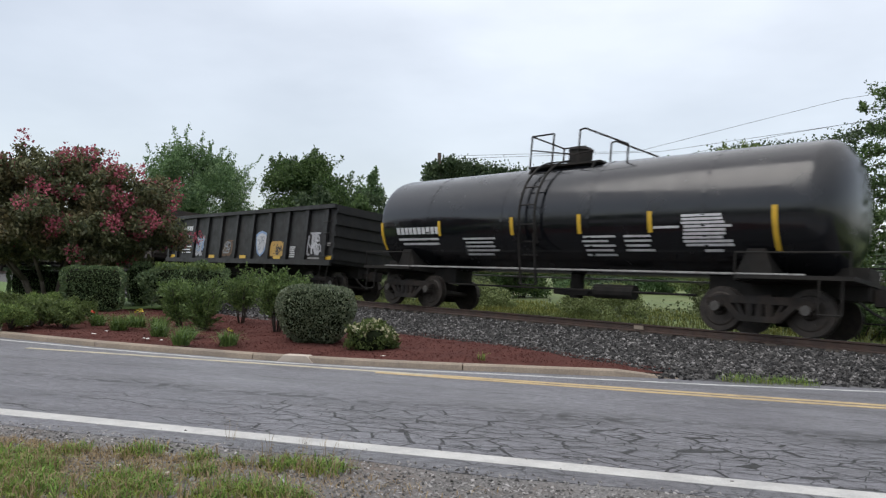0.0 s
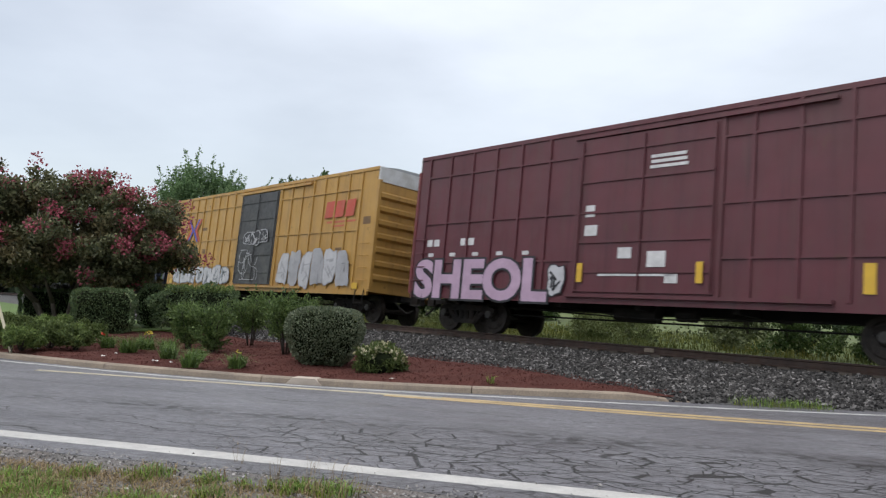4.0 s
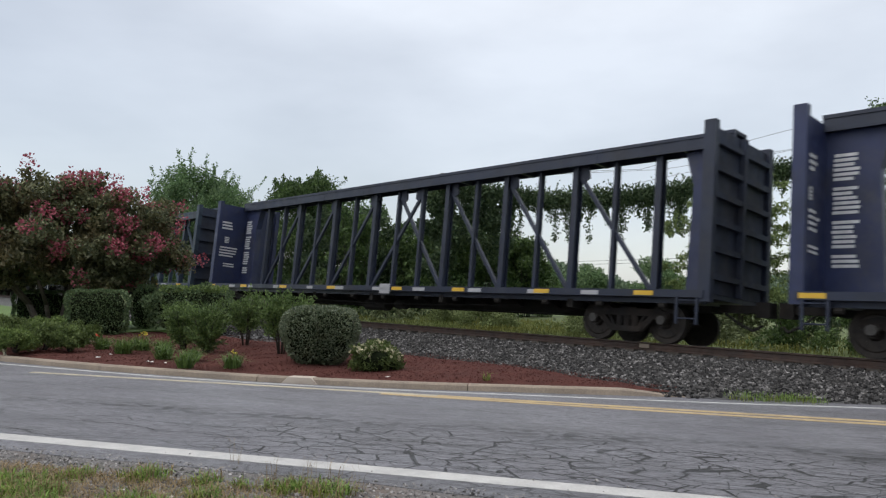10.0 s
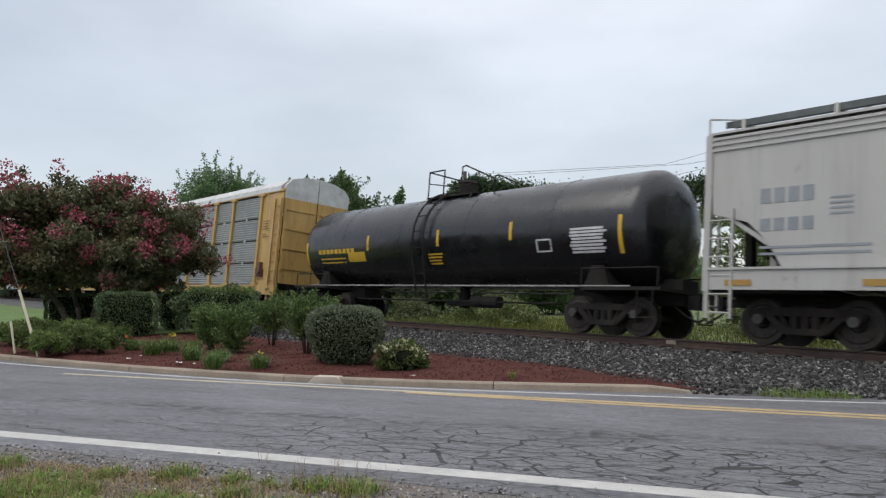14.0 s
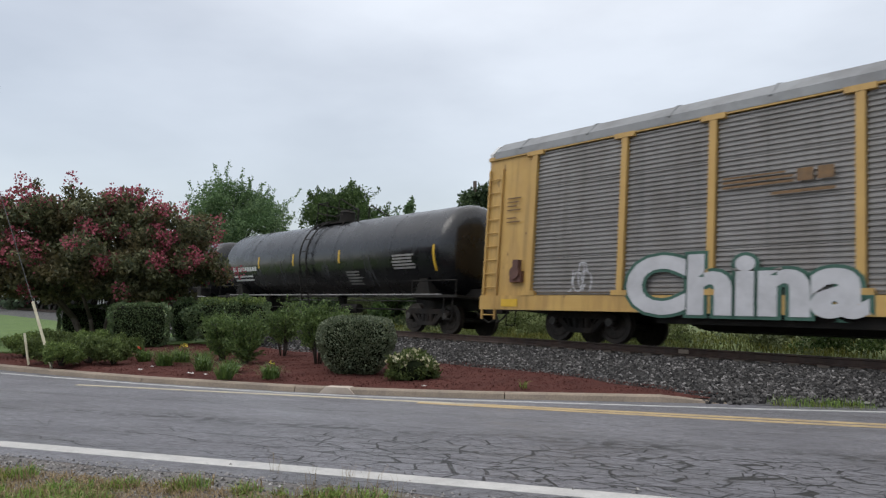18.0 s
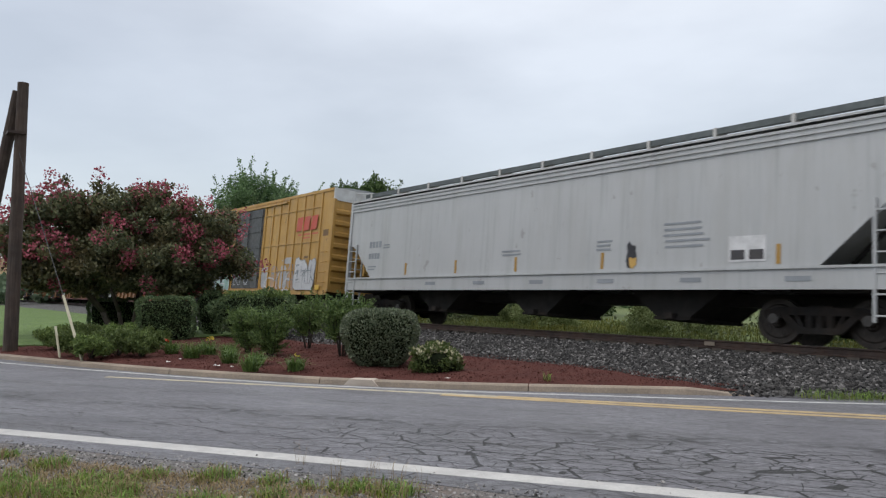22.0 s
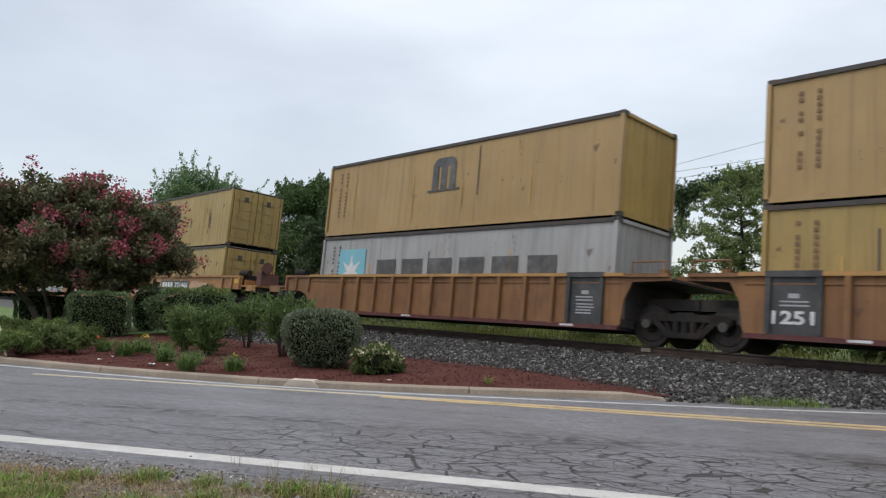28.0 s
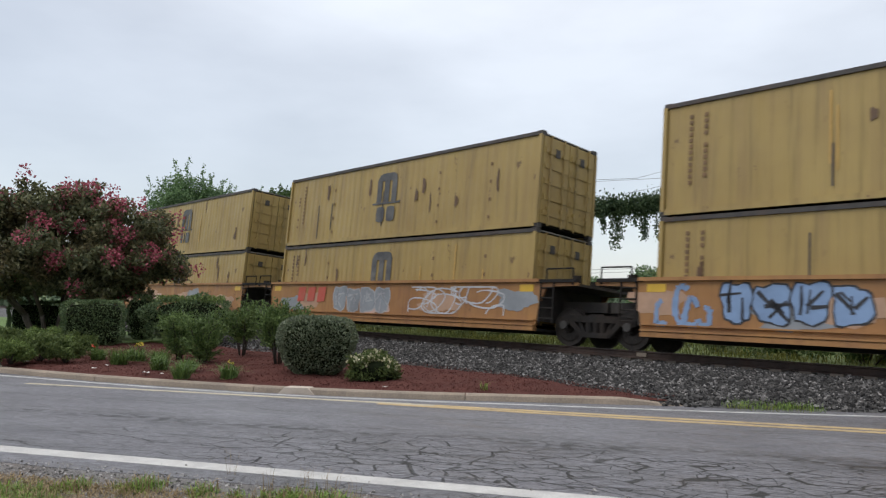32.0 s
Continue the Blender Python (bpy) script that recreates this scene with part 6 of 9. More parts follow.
        for q in low:
            bm = bmesh.new()
            ring = [(q + 0.20 + 0.21 * math.cos(a) / max(abs(math.cos(a)), abs(math.sin(a))) ** 0.6, h - 0.40 + 0.25 * math.sin(a) / max(abs(math.cos(a)), abs(math.sin(a))) ** 0.6) for a in (k * math.tau / 16 for k in range(16))]
            flat_shape(bm, ring, yy + 0.0035, 0.006)
            part("logo_block", bm, ink_worn, c)
    if logo == "star":  # a light blue square with a white star and six dark blocks
        sx = -4.35
        part("logo", boxes((sx - 0.75, sx + 0.75, yy - 0.004, yy + 0.004, z + 0.55, z + 2.1)), sign_blue, c, "light blue square with white star")
        bm = bmesh.new()
        pts = []
        for k in range(14):
            a, rr = math.pi / 2 + k * math.pi / 7, (0.64 if k % 2 == 0 else 0.24)
            pts.append((sx + rr * math.cos(a), z + 1.3 + rr * math.sin(a)))
        flat_shape(bm, pts, yy - 0.004, 0.004)
        part("logo", bm, chalk, c)
        for k in range(6):
            stencil(c, yy, [(-2.95 + k * 1.27, z + 0.8, 0.95, 0.92)], ink_worn, "logo_block")
    stencil(c, yy, [(-CL + 0.62 + (k % 2) * 0.34, z + 2.15 - (k // 2) * 0.135, 0.085, 0.085) for k in range(24) if r.random() > 0.12], mark_brown if paint is not box_grey else ink_worn, "stencil")
    if seed % 2:
        stencil(c, yy, [(q, z + 0.35 + u * 0.5, 0.07, 0.09) for q in (-3.2, 2.2, 4.3) for u in (0, 1, 2, 3)], mark_brown, "hinge_mark")
    if seed == 121:  # a long dark scar down from the roof
        bm = bmesh.new()
        for p, q in (((-2.2, 2.45), (-2.55, 2.1)), ((-2.55, 2.1), (-3.1, 1.75)), ((-3.1, 1.75), (-3.35, 1.1))):
            m = Vector((q[1] - p[1], p[0] - q[0])).normalized() * 0.03
            flat_shape(bm, [(p[0] + m.x, z + p[1] + m.y), (q[0] + m.x, z + q[1] + m.y), (q[0] - m.x, z + q[1] - m.y), (p[0] - m.x, z + p[1] - m.y)], yy - 0.009, 0.003)
        part("scar", bm, ink_worn, c)
        blotch(c, yy, -5.3, z + 1.75, 0.08, 0.3, "peach", 77, "rust_run")
    if doors:  # rust runs and gouges
        for k in range(7):
            x, zz = r.uniform(-5.6, 5.6), z + r.uniform(0.3, 2.2)
            blotch(c, yy + 0.002, x, zz, r.uniform(0.03, 0.09), r.uniform(0.12, 0.42), "rust", seed * 9 + k, "rust_run")
    for k in range(3 + seed % 3):  # scrapes
        x = r.uniform(-5, 5)
        z1 = z + r.uniform(1.6, 2.4)
        stencil(c, yy, [(x, z + r.uniform(0.2, 0.9), 0.035, z1 - z - 0.9)], ink if r.random() < 0.4 else SPRAY["gold"], "scrape")
    return c


def well_unit(s, half, kind, left_truck=True, right_truck=False, end_left=False, end_right=False, seed=0):
    """One well of an articulated car. half: of the well proper; platforms reach to the shared trucks."""
    paint = well_rust if kind == "ribbed" else well_orange
    car = ride(thing("well_car", "rust-orange ribbed articulated well car with black end panels" if kind == "ribbed" else "orange smooth-sided articulated well car with sprayed graffiti", "well car", "articulated well cars"), s)
    w = 1.36
    for y in (-1, 1):
        part("well_side", boxes((-half, half, y * w - 0.03, y * w + 0.02, 0.34, 1.56)), paint, car)
        part("top_chord", boxes((-half - 0.1, half + 0.1, y * (w + 0.02) - 0.09, y * (w + 0.02) + 0.09, 1.52, 1.60)), well_chord if kind == "ribbed" else well_orange, car)
        part("bottom_sill", boxes((-half, half, y * (w + 0.02) - 0.08, y * (w + 0.02) + 0.08, 0.30, 0.40)), well_red if kind == "ribbed" else paint, car)
    if kind == "ribbed":
        me = once("wellrib", lambda: mesh_of("rib", boxes((-0.055, 0.055, -0.10, 0.02, 0.38, 1.52)), paint))
        for k in range(11):
            part("rib", me, None, car, at=pose(-half + 1.9 + k * (2 * half - 3.8) / 10, -w - 0.02, 0))
        for d in (-1, 1):
            if (end_right if d > 0 else end_left):
                continue
            q = d * (half - 0.95)
            p = part("end_panel", boxes((q - 0.52, q + 0.52, -w - 0.05, -w - 0.02, 0.40, 1.50), (q - 0.52, q + 0.52, -w - 0.125, -w - 0.05, 1.50, 1.62), (q - 0.52, q - 0.42, -w - 0.11, -w - 0.05, 0.42, 1.50), (q + 0.42, q + 0.52, -w - 0.11, -w - 0.05, 0.42, 1.50)), door_black, car, "black lettered end panel")
            stencil(p, -w - 0.05, lines(q - 0.27, 1.02, 0.62, 2, 0.075, 0.03, seed) + [(q - 0.1, 1.1, 0.2, 0.09)], SPRAY["silver"])
            if d < 0:
                plain_text(p, -w - 0.05, "1251", q - 0.40, q + 0.38, 0.60, 0.86, chalk, "running_number")
            else:
                stencil(p, -w - 0.05, lines(q - 0.25, 0.85, 0.55, 4, 0.07, 0.03, seed + 9), SPRAY["silver"])
        part("side_ledge", boxes((-half, half, -w - 0.055, -w - 0.02, 1.36, 1.385)), paint, car)
        stencil(car, -w - 0.025, [(half - 2.5, 0.85, 0.5, 0.2)], dim_chalk)
        stencil(car, -w - 0.102, [(half - 1.6, 0.33, 0.4, 0.05), (-1.2, 0.33, 0.4, 0.05), (-half + 1.9, 0.33, 0.4, 0.05)], chalk)
    else:
        part("side_step", boxes((-half, half, -w - 0.12, -w, 0.42, 0.46), (-half, half, -w - 0.10, -w, 0.55, 0.58)), paint, car)
        strips(car, -w - 0.022, [(-half + 0.7, 1.3), (half - 0.5, 1.2), (-1.0, 1.25), (2.2, 1.2)], 0.55, 0.15)
    part("well_floor", boxes((-half, half, -w + 0.03, w - 0.03, 0.30, 0.37)), under_black, car)
    for d, has_end in ((-1, end_left), (1, end_right)):
        reach = 3.6 if has_end else 1.45
        bm = boxes((d * half, d * (half + 0.12), -w, w, 0.55, 1.5), (d * half, d * (half + reach), -0.4, 0.4, 0.86, 1.12))
        if not has_end:
            profile = [(d * half, 1.56), (d * (half + 1.25), 1.5), (d * (half + 1.25), 1.43), (d * (half + 0.30), 1.40), (d * (half + 0.10), 1.0), (d * (half + 0.02), 0.45), (d * half, 0.42)]
            for y0, y1 in ((-w - 0.03, -w + 0.04), (w - 0.04, w + 0.03)):
                eb = bmesh.new()
                prism(eb, profile, "y", y0, y1)
                part("end_side", eb, paint, car)
        box(bm, d * (half + 0.05), d * (half + 1.25), -w, w, 1.42, 1.48)
        part("end_platform", bm, well_black, car, "end structure over the truck, coloured black for the shade there")
        far = half + (1.75 if has_end else 1.2)
        if has_end:  # the painted sides run on over the truck, then a low step
            profile = [(d * half, 1.52), (d * far, 1.52), (d * far, 1.02), (d * (half + 0.75), 1.02), (d * (half + 0.3), 0.86), (d * half, 0.42)]
            for y0, y1 in ((-w - 0.03, -w + 0.04), (w - 0.04, w + 0.03)):
                bm = bmesh.new()
                prism(bm, profile, "y", y0, y1)
                part("end_side", bm, paint, car)
            for q in (0.12, 0.95, 1.62):
                part("rib", boxes((d * (half + q), d * (half + q + 0.1), -w - 0.10, -w - 0.03, 1.03, 1.51)), paint, car)
            part("end_step", boxes((d * (far + 0.02), d * (half + 3.0), -1.36, 1.36, 1.14, 1.20), (d * (half + 2.2), d * (half + 2.95), -1.38, -1.34, 0.96, 1.14), (d * (half + 1.9), d * (half + 2.0), -1.3, 1.3, 1.2, 1.42)), paint, car)
            bm = boxes((d * (half + 0.5), d * (half + 1.2), -0.9, -0.2, 1.48, 1.68), (d * (half + 2.05), d * (half + 2.4), -0.2, 0.9, 1.2, 1.5))
            rod(bm, (d * (half + 1.0), -1.0, 1.72), (d * (half + 1.7), -1.0, 1.72), 0.13, 12)
            part("air_reservoir", bm, iron, car)
        for y in (-1, 1):
            part("end_plank", boxes((d * half, d * far, y * (w + 0.02) - 0.07, y * (w + 0.02) + 0.07, 1.505, 1.585)), paint if kind == "ribbed" or has_end else iron, car)
        if kind == "smooth":
            part("reflector", boxes((d * (half + (1.2 if has_end else -0.55)), d * (half + (1.58 if has_end else -0.1)), -w - 0.045, -w - 0.028, 1.28, 1.46)), reflex, car)
        if kind == "smooth" and not has_end:
            pipe_z = 0.62
            bm = bmesh.new()
            for q in range(4):
                pipe(bm, [(d * (half + 0.15), -w - 0.06, pipe_z + 0.25 * q), (d * (half + 0.55), -w - 0.06, pipe_z + 0.25 * q)], 0.018)
            pipe(bm, [(d * (half + 0.15), -w - 0.06, 0.5), (d * (half + 0.15), -w - 0.06, 1.55)], 0.02)
            pipe(bm, [(d * (half + 0.55), -w - 0.06, 0.5), (d * (half + 0.55), -w - 0.06, 1.55)], 0.02)
            part("ladder", bm, iron, car)
        bm = bmesh.new()
        rod(bm, (d * (half + 0.7), -0.7, 1.48), (d * (half + 0.7), -0.7, 1.75), 0.12, 10)
        part("valve", bm, iron if kind == "smooth" else paint, car)
        part("valve_box", boxes((d * (half + 0.4), d * (half + 1.0), 0.3, 0.7, 1.48, 1.72)), iron if kind == "smooth" else paint, car)
        for y in (() if has_end else (-w - 0.04, w + 0.04)):
            bm = bmesh.new()
            pipe(bm, [(d * (half + 0.3), y, 1.5), (d * (half + 0.3), y, 1.85), (d * (half + 1.1), y, 1.85), (d * (half + 1.1), y, 1.45)], 0.02)
            part("handrail", bm, iron if kind == "smooth" else paint, car)
        if has_end:
            if kind == "smooth" or d > 0:
                bm = boxes((d * (half + 2.5), d * (half + 2.66), -1.0, -0.6, 1.2, 2.0), (d * (half + 2.3), d * (half + 2.5), -1.0, -0.1, 1.2, 1.75))
                rod(bm, (d * (half + 2.66), -0.8, 1.95), (d * (half + 2.74), -0.8, 1.95), 0.24, 18)
                part("brake_stand", bm, oxide, car, "rusty brake stand with a hand wheel")
            part("coupler", boxes((d * (half + 3.5), d * (half + 4.0), -0.1, 0.1, 0.8, 0.98), (d * (half + 3.85), d * (half + 4.15), -0.16, 0.16, 0.72, 1.04)), iron, car)
    if left_truck:
        truck(car, s, -half - 1.45)
    if right_truck:
        truck(car, s, half + 1.45)
    return car

# ---- the train, car by car from its front ----
def make_train():
    r = 1.45
    car = tank_car(-11.35, 6.86, r, 4.04, "glossy black tank car with yellow strips and white lettering", tank_black, trucks=5.35)
    zc = 4.04 - r
    shell_strips(car, r, zc, [(-6.35, 1.67, 0.8), (-3.75, 2.04, 0.42), (-1.0, 2.02, 0.46), (1.13, 2.02, 0.46), (3.02, 2.02, 0.46), (5.72, 1.6, 0.9)])
    on_shell(car, r, zc, letters(-5.65, 2.10, 10, 0.19, 0.2) + [(-5.6, 1.93, 1.75, 0.06), (-5.45, 1.80, 1.6, 0.06)], chalk)
    on_shell(car, r, zc, lines(-2.85, 1.93, 1.3, 5, 0.1, 0.045, 1), chalk)
    on_shell(car, r, zc, lines(1.15, 1.93, 0.95, 5, 0.1, 0.045, 2) + lines(2.3, 1.93, 0.8, 4, 0.1, 0.045, 3), chalk)
    on_shell(car, r, zc, lines(3.75, 2.33, 1.15, 9, 0.075, 0.05, 4), chalk)
    on_shell(car, r, zc, [(3.1, 2.1, 0.6, 0.05), (4.2, 1.62, 0.4, 0.05)], chalk)

    car = gondola(-26.8, 6.68, 1.55, 1.18, 3.16, [-6.5, -5.64, -4.0, -2.75, -1.5, -0.15, 1.15, 2.45, 3.72, 4.98, 6.2], gon_black, "black steel gondola car with ribs and sprayed tags", trucks=5.2)
    y = -1.525
    strips(car, y - 0.01, [(-6.55, 1.25)], 0.14, 1.75)
    strips(car, y, [(-2.2, 1.28), (0.5, 1.28), (-6.1, 1.28), (3.1, 1.28), (6.45, 1.28)], 0.5, 0.13)
    stencil(car, y, letters(-5.3, 2.5, 5, 0.2, 0.2) + letters(-5.1, 2.1, 3, 0.2, 0.18) + lines(-5.2, 1.75, 1.0, 3, 0.13, 0.05, 5), chalk)
    for k, (x0, x1, z0, z1, n, tint, wide) in enumerate(((-3.75, -2.95, 1.4, 2.2, 15, "silver", 0.07), (-3.7, -3.1, 1.6, 2.1, 5, "blue", 0.06), (-1.25, -0.35, 1.4, 2.0, 13, "rust", 0.07), (-1.2, -0.4, 1.5, 1.95, 6, "grey", 0.05), (2.62, 3.66, 1.42, 1.9, 22, "gold", 0.08), (2.7, 3.6, 1.45, 1.8, 5, "black", 0.04))):
        scribble(car, y - 0.008 * (k % 2), x0, x1, z0, z1, n, tint, 30 + k, wide)
    bm = bmesh.new()
    flat_shape(bm, [(1.42, 2.22), (1.62, 2.32), (1.86, 2.36), (2.12, 2.30), (2.32, 2.20), (2.26, 1.75), (2.12, 1.50), (1.86, 1.36), (1.62, 1.48), (1.48, 1.75)], y - 0.001, 0.003)
    shield = part("graffiti", bm, SPRAY["blue"], car, "sprayed white shield with a blue edge")
    bm = bmesh.new()
    flat_shape(bm, [(1.50, 2.15), (1.66, 2.24), (1.86, 2.27), (2.10, 2.22), (2.24, 2.12), (2.19, 1.78), (2.06, 1.56), (1.86, 1.44), (1.68, 1.55), (1.56, 1.78)], y - 0.005, 0.003)
    part("letter_fill", bm, SPRAY["white"], shield)
    scribble(car, y - 0.009, 1.62, 2.1, 1.62, 2.12, 5, "grey", 6, 0.035)
    stencil(car, y, lines(3.95, 1.7, 0.4, 6, 0.07, 0.04, 8), chalk)
    scribble(car, y, 5.1, 5.95, 1.45, 2.2, 14, "silver", 9, 0.07)
    scribble(car, y - 0.008, 5.2, 5.9, 1.5, 2.0, 5, "white", 10, 0.05)
    stencil(car, y, [(6.0, 1.75, 0.5, 0.12), (5.2, 1.3, 0.7, 0.05)], dim_chalk)

    car = gondola(-42.03, 6.86, 1.55, 1.30, 3.74, [-6.65, -5.55, -4.4, -3.2, -1.95, -0.7, 0.5, 1.75, 3.0, 4.25, 5.5, 6.6], gon_brown, "tall brown coal gondola with a salmon patched end", name="coal_gondola", trucks=5.25)
    bm = bmesh.new()
    prism(bm, [(-3.9, 1.3), (3.9, 1.3), (3.5, 0.55), (-3.5, 0.55)], "y", -1.4, 1.4)
    part("tub_bottom", bm, under_black, car)
    bm = bmesh.new()
    prism(bm, [(-6.9, 3.72), (-5.95, 3.72), (-6.12, 2.3), (-6.2, 1.75), (-6.0, 1.3), (-6.9, 1.3), (-6.72, 1.7), (-6.5, 2.4)], "y", -1.63, -1.56)
    part("end_patch", bm, salmon, car, "faded salmon end gusset")
    part("end_patch", boxes((-6.97, -6.93, -1.5, 1.5, 1.3, 3.7)), salmon, car)
    y = -1.505
    part("side_patch", boxes((-0.58, 0.38, y - 0.006, y + 0.002, 1.4, 3.55)), red_sheet, car, "dull red repair sheet")
    part("placard", boxes((0.68, 1.46, y - 0.012, y + 0.004, 2.05, 3.15)), chalk, car, "white and blue placard")
    part("placard", boxes((0.68, 1.46, y - 0.018, y - 0.012, 2.05, 2.32)), SPRAY["blue"], car)
    blotch(car, y - 0.012, 1.07, 2.80, 0.22, 0.15, "blue", 2)
    blotch(car, y - 0.012, 1.07, 2.50, 0.2, 0.08, "blue", 3)
    stencil(car, y, letters(-5.2, 2.1, 2, 0.2, 0.22) + letters(-4.25, 2.1, 2, 0.26, 0.22) + letters(-5.2, 1.76, 2, 0.18, 0.2) + letters(-4.25, 1.76, 2, 0.24, 0.2) + lines(-4.25, 1.55, 0.5, 2, 0.12, 0.05, 1) + lines(-1.85, 2.85, 0.85, 2, 0.16, 0.06, 2) + lines(3.25, 3.0, 0.8, 2, 0.18, 0.07, 3), chalk)
    scribble(car, y, -1.8, -1.0, 1.45, 2.45, 18, "ash", 12, 0.06)
    scribble(car, y - 0.008, -1.7, -1.1, 1.5, 2.4, 4, "silver", 13, 0.04)
    stencil(car, y, [(2.4, 1.65, 0.5, 0.2), (4.85, 1.65, 0.3, 0.25), (0.8, 1.8, 0.5, 0.05)], dim_chalk)
    blotch(car, y, 2.6, 1.9, 0.25, 0.2, "grey", 14)
    strips(car, y - 0.02, [(-2.5, 1.6)], 0.14, 0.4)
    strips(car, y - 0.108, [(0.5, 1.6), (3.02, 1.55), (5.52, 1.45)], 0.13, 0.45)
    stencil(car, -1.58, [(x, 1.22, 0.16, 0.14) for x in (-5.6, -4.3, -3.0, -1.0, 0.6, 2.2, 3.8, 5.2)], dim_chalk)

    car = gondola(-58.28, 7.74, 1.5, 0.95, 2.8, [-7.6] + [-6.75 + k * 0.97 for k in range(15)], olive, "low olive-black gondola car with a looping white tag", trucks=5.95)
    y = -1.455
    strips(car, y - 0.103, [(-7.6, 1.2), (-3.8, 1.05), (-0.6, 1.0), (1.5, 1.0), (4.75, 1.05)], 0.15, 0.6)
    strips(car, -1.53, [(7.5, 1.1)], 0.16, 0.8)
    stencil(car, y, letters(-5.75, 2.3, 5, 0.19, 0.2) + letters(-5.65, 1.92, 4, 0.18, 0.18) + lines(-5.8, 1.6, 1.0, 2, 0.12, 0.05, 3) + [(-6.7, 2.4, 0.5, 0.04), (-6.8, 1.5, 0.5, 0.04)], chalk)
    scribble(car, y - 0.05, -0.9, 2.6, 1.15, 2.25, 13, "silver", 20, 0.05)
    scribble(car, y - 0.05, -1.5, -0.9, 1.6, 2.1, 3, "silver", 21, 0.04)
    bm = bmesh.new()
    flat_shape(bm, [(5.75, 1.6), (5.9, 1.85), (5.8, 1.95), (6.0, 2.25), (6.2, 2.45), (6.42, 2.3), (6.62, 1.98), (6.5, 1.85), (6.75, 1.6)], y - 0.002, 0.004)
    part("graffiti", bm, SPRAY["moss"], car, "faded sprayed tree shape")
    stencil(car, y, [(5.85, 1.28, 0.6, 0.22), (4.0, 1.95, 0.6, 0.25), (5.1, 1.25, 0.4, 0.08), (6.6, 2.55, 0.6, 0.05), (6.9, 1.3, 0.5, 0.04), (6.9, 1.9, 0.4, 0.04)], dim_chalk)

    # maroon boxcar
    car = boxcar(-75.1, 7.55, (-1.65, 1.95), [-7.15, -6.25, -5.35, -4.45, -3.55, -2.6, 2.6, 3.5, 4.4, 5.35, 6.3, 7.1], maroon, maroon_end, maroon, "dark maroon boxcar with a lilac block-letter tag", 5.7)
    y = -1.605
    word(car, y - 0.045, "SHEOL", -7.4, -2.3, 0.78, 2.02, "lilac", "black")
    spray(car, y - 0.04, -2.4, -1.85, 1.0, 1.9, 1, "white", "black", 31)
    stencil(car, y, letters(-7.0, 2.35, 2, 0.3, 0.2) + letters(-5.6, 2.35, 2, 0.3, 0.2) + [(-6.9 + k * 0.9, 2.05, 0.22, 0.1) for k in range(5)], chalk)
    stencil(car, y - 0.06, lines(0.3, 4.15, 1.1, 3, 0.12, 0.07, 4) + [(-1.35, 2.9, 0.25, 0.28), (-1.35, 2.45, 0.35, 0.25), (-0.4, 1.9, 0.35, 0.25), (0.35, 1.7, 0.45, 0.35), (-0.9, 1.5, 1.9, 0.05), (0.8, 1.35, 0.3, 0.2)], chalk)
    stencil(car, y, lines(5.15, 2.4, 0.5, 6, 0.12, 0.05, 5) + lines(6.4, 2.45, 0.6, 5, 0.11, 0.06, 6) + lines(5.4, 1.3, 0.3, 5, 0.09, 0.045, 7), SPRAY["silver"])
    strips(car, y - 0.09, [(-1.4, 1.35), (1.6, 1.35)], 0.15, 0.45)
    strips(car, y - 0.01, [(4.72, 1.2), (6.95, 1.2)], 0.2, 0.55)
    stencil(car, 7.68, [(-0.9, 4.0, 0.5, 0.08), (-0.9, 3.6, 0.6, 0.12), (-0.9, 3.2, 0.5, 0.1)], chalk, facing="x")

    # yellow boxcars with black doors
    right = [1.95 + k * 0.735 for k in range(8)]
    left = [-7.1 + k * 0.735 for k in range(9)]
    for s, seed in ((-92.75, 0), (-401.68, 1)):
        car = boxcar(s, 7.95, (-1.24, 1.84), left + right, mustard, mustard, door_black,
                     "mustard yellow boxcar with a black door and " + ("white wedge graffiti" if seed == 0 else "mint and white graffiti"), 6.45)
        y = -1.605
        for k in range(3):
            bm = bmesh.new()
            x = 5.1 + k * 0.62
            flat_shape(bm, [(x + 0.05, 4.08), (x + 0.55, 4.10), (x + 0.47, 3.52), (x - 0.03, 3.50)], y - 0.037, 0.003)
            part("logo", bm, sign_red, car)
        stencil(car, y, [(5.2, 3.32, 1.7, 0.07), (5.5, 3.18, 0.9, 0.06)], SPRAY["red"])
        for k, (side, m, tip, tail, thick) in enumerate(((-1, sign_red, 0.16, 0.62, 0.2), (1, sign_red, 0.16, 0.62, 0.2), (-1, sign_violet, -0.02, 0.42, 0.15), (1, sign_violet, -0.02, 0.42, 0.15))):
            bm, cx, cz = bmesh.new(), -5.7, 3.52
            flat_shape(bm, [(cx + side * tail, cz + 0.52), (cx + side * (tail + thick), cz + 0.52), (cx + side * (tip + thick), cz), (cx + side * (tail + thick), cz - 0.52), (cx + side * tail, cz - 0.52), (cx + side * tip, cz)], y - 0.037 - 0.0015 * k, 0.002)
            part("logo", bm, m, car)
        stencil(car, y, [(-7.0, 3.5, 0.45, 0.2), (-4.9, 3.5, 0.5, 0.12), (-6.6, 2.5, 0.6, 0.2), (-5.6, 2.45, 0.7, 0.22), (-4.6, 2.45, 0.5, 0.2), (5.9, 2.35, 0.5, 0.1), (7.35, 3.2, 0.4, 0.25)], mark_brown)
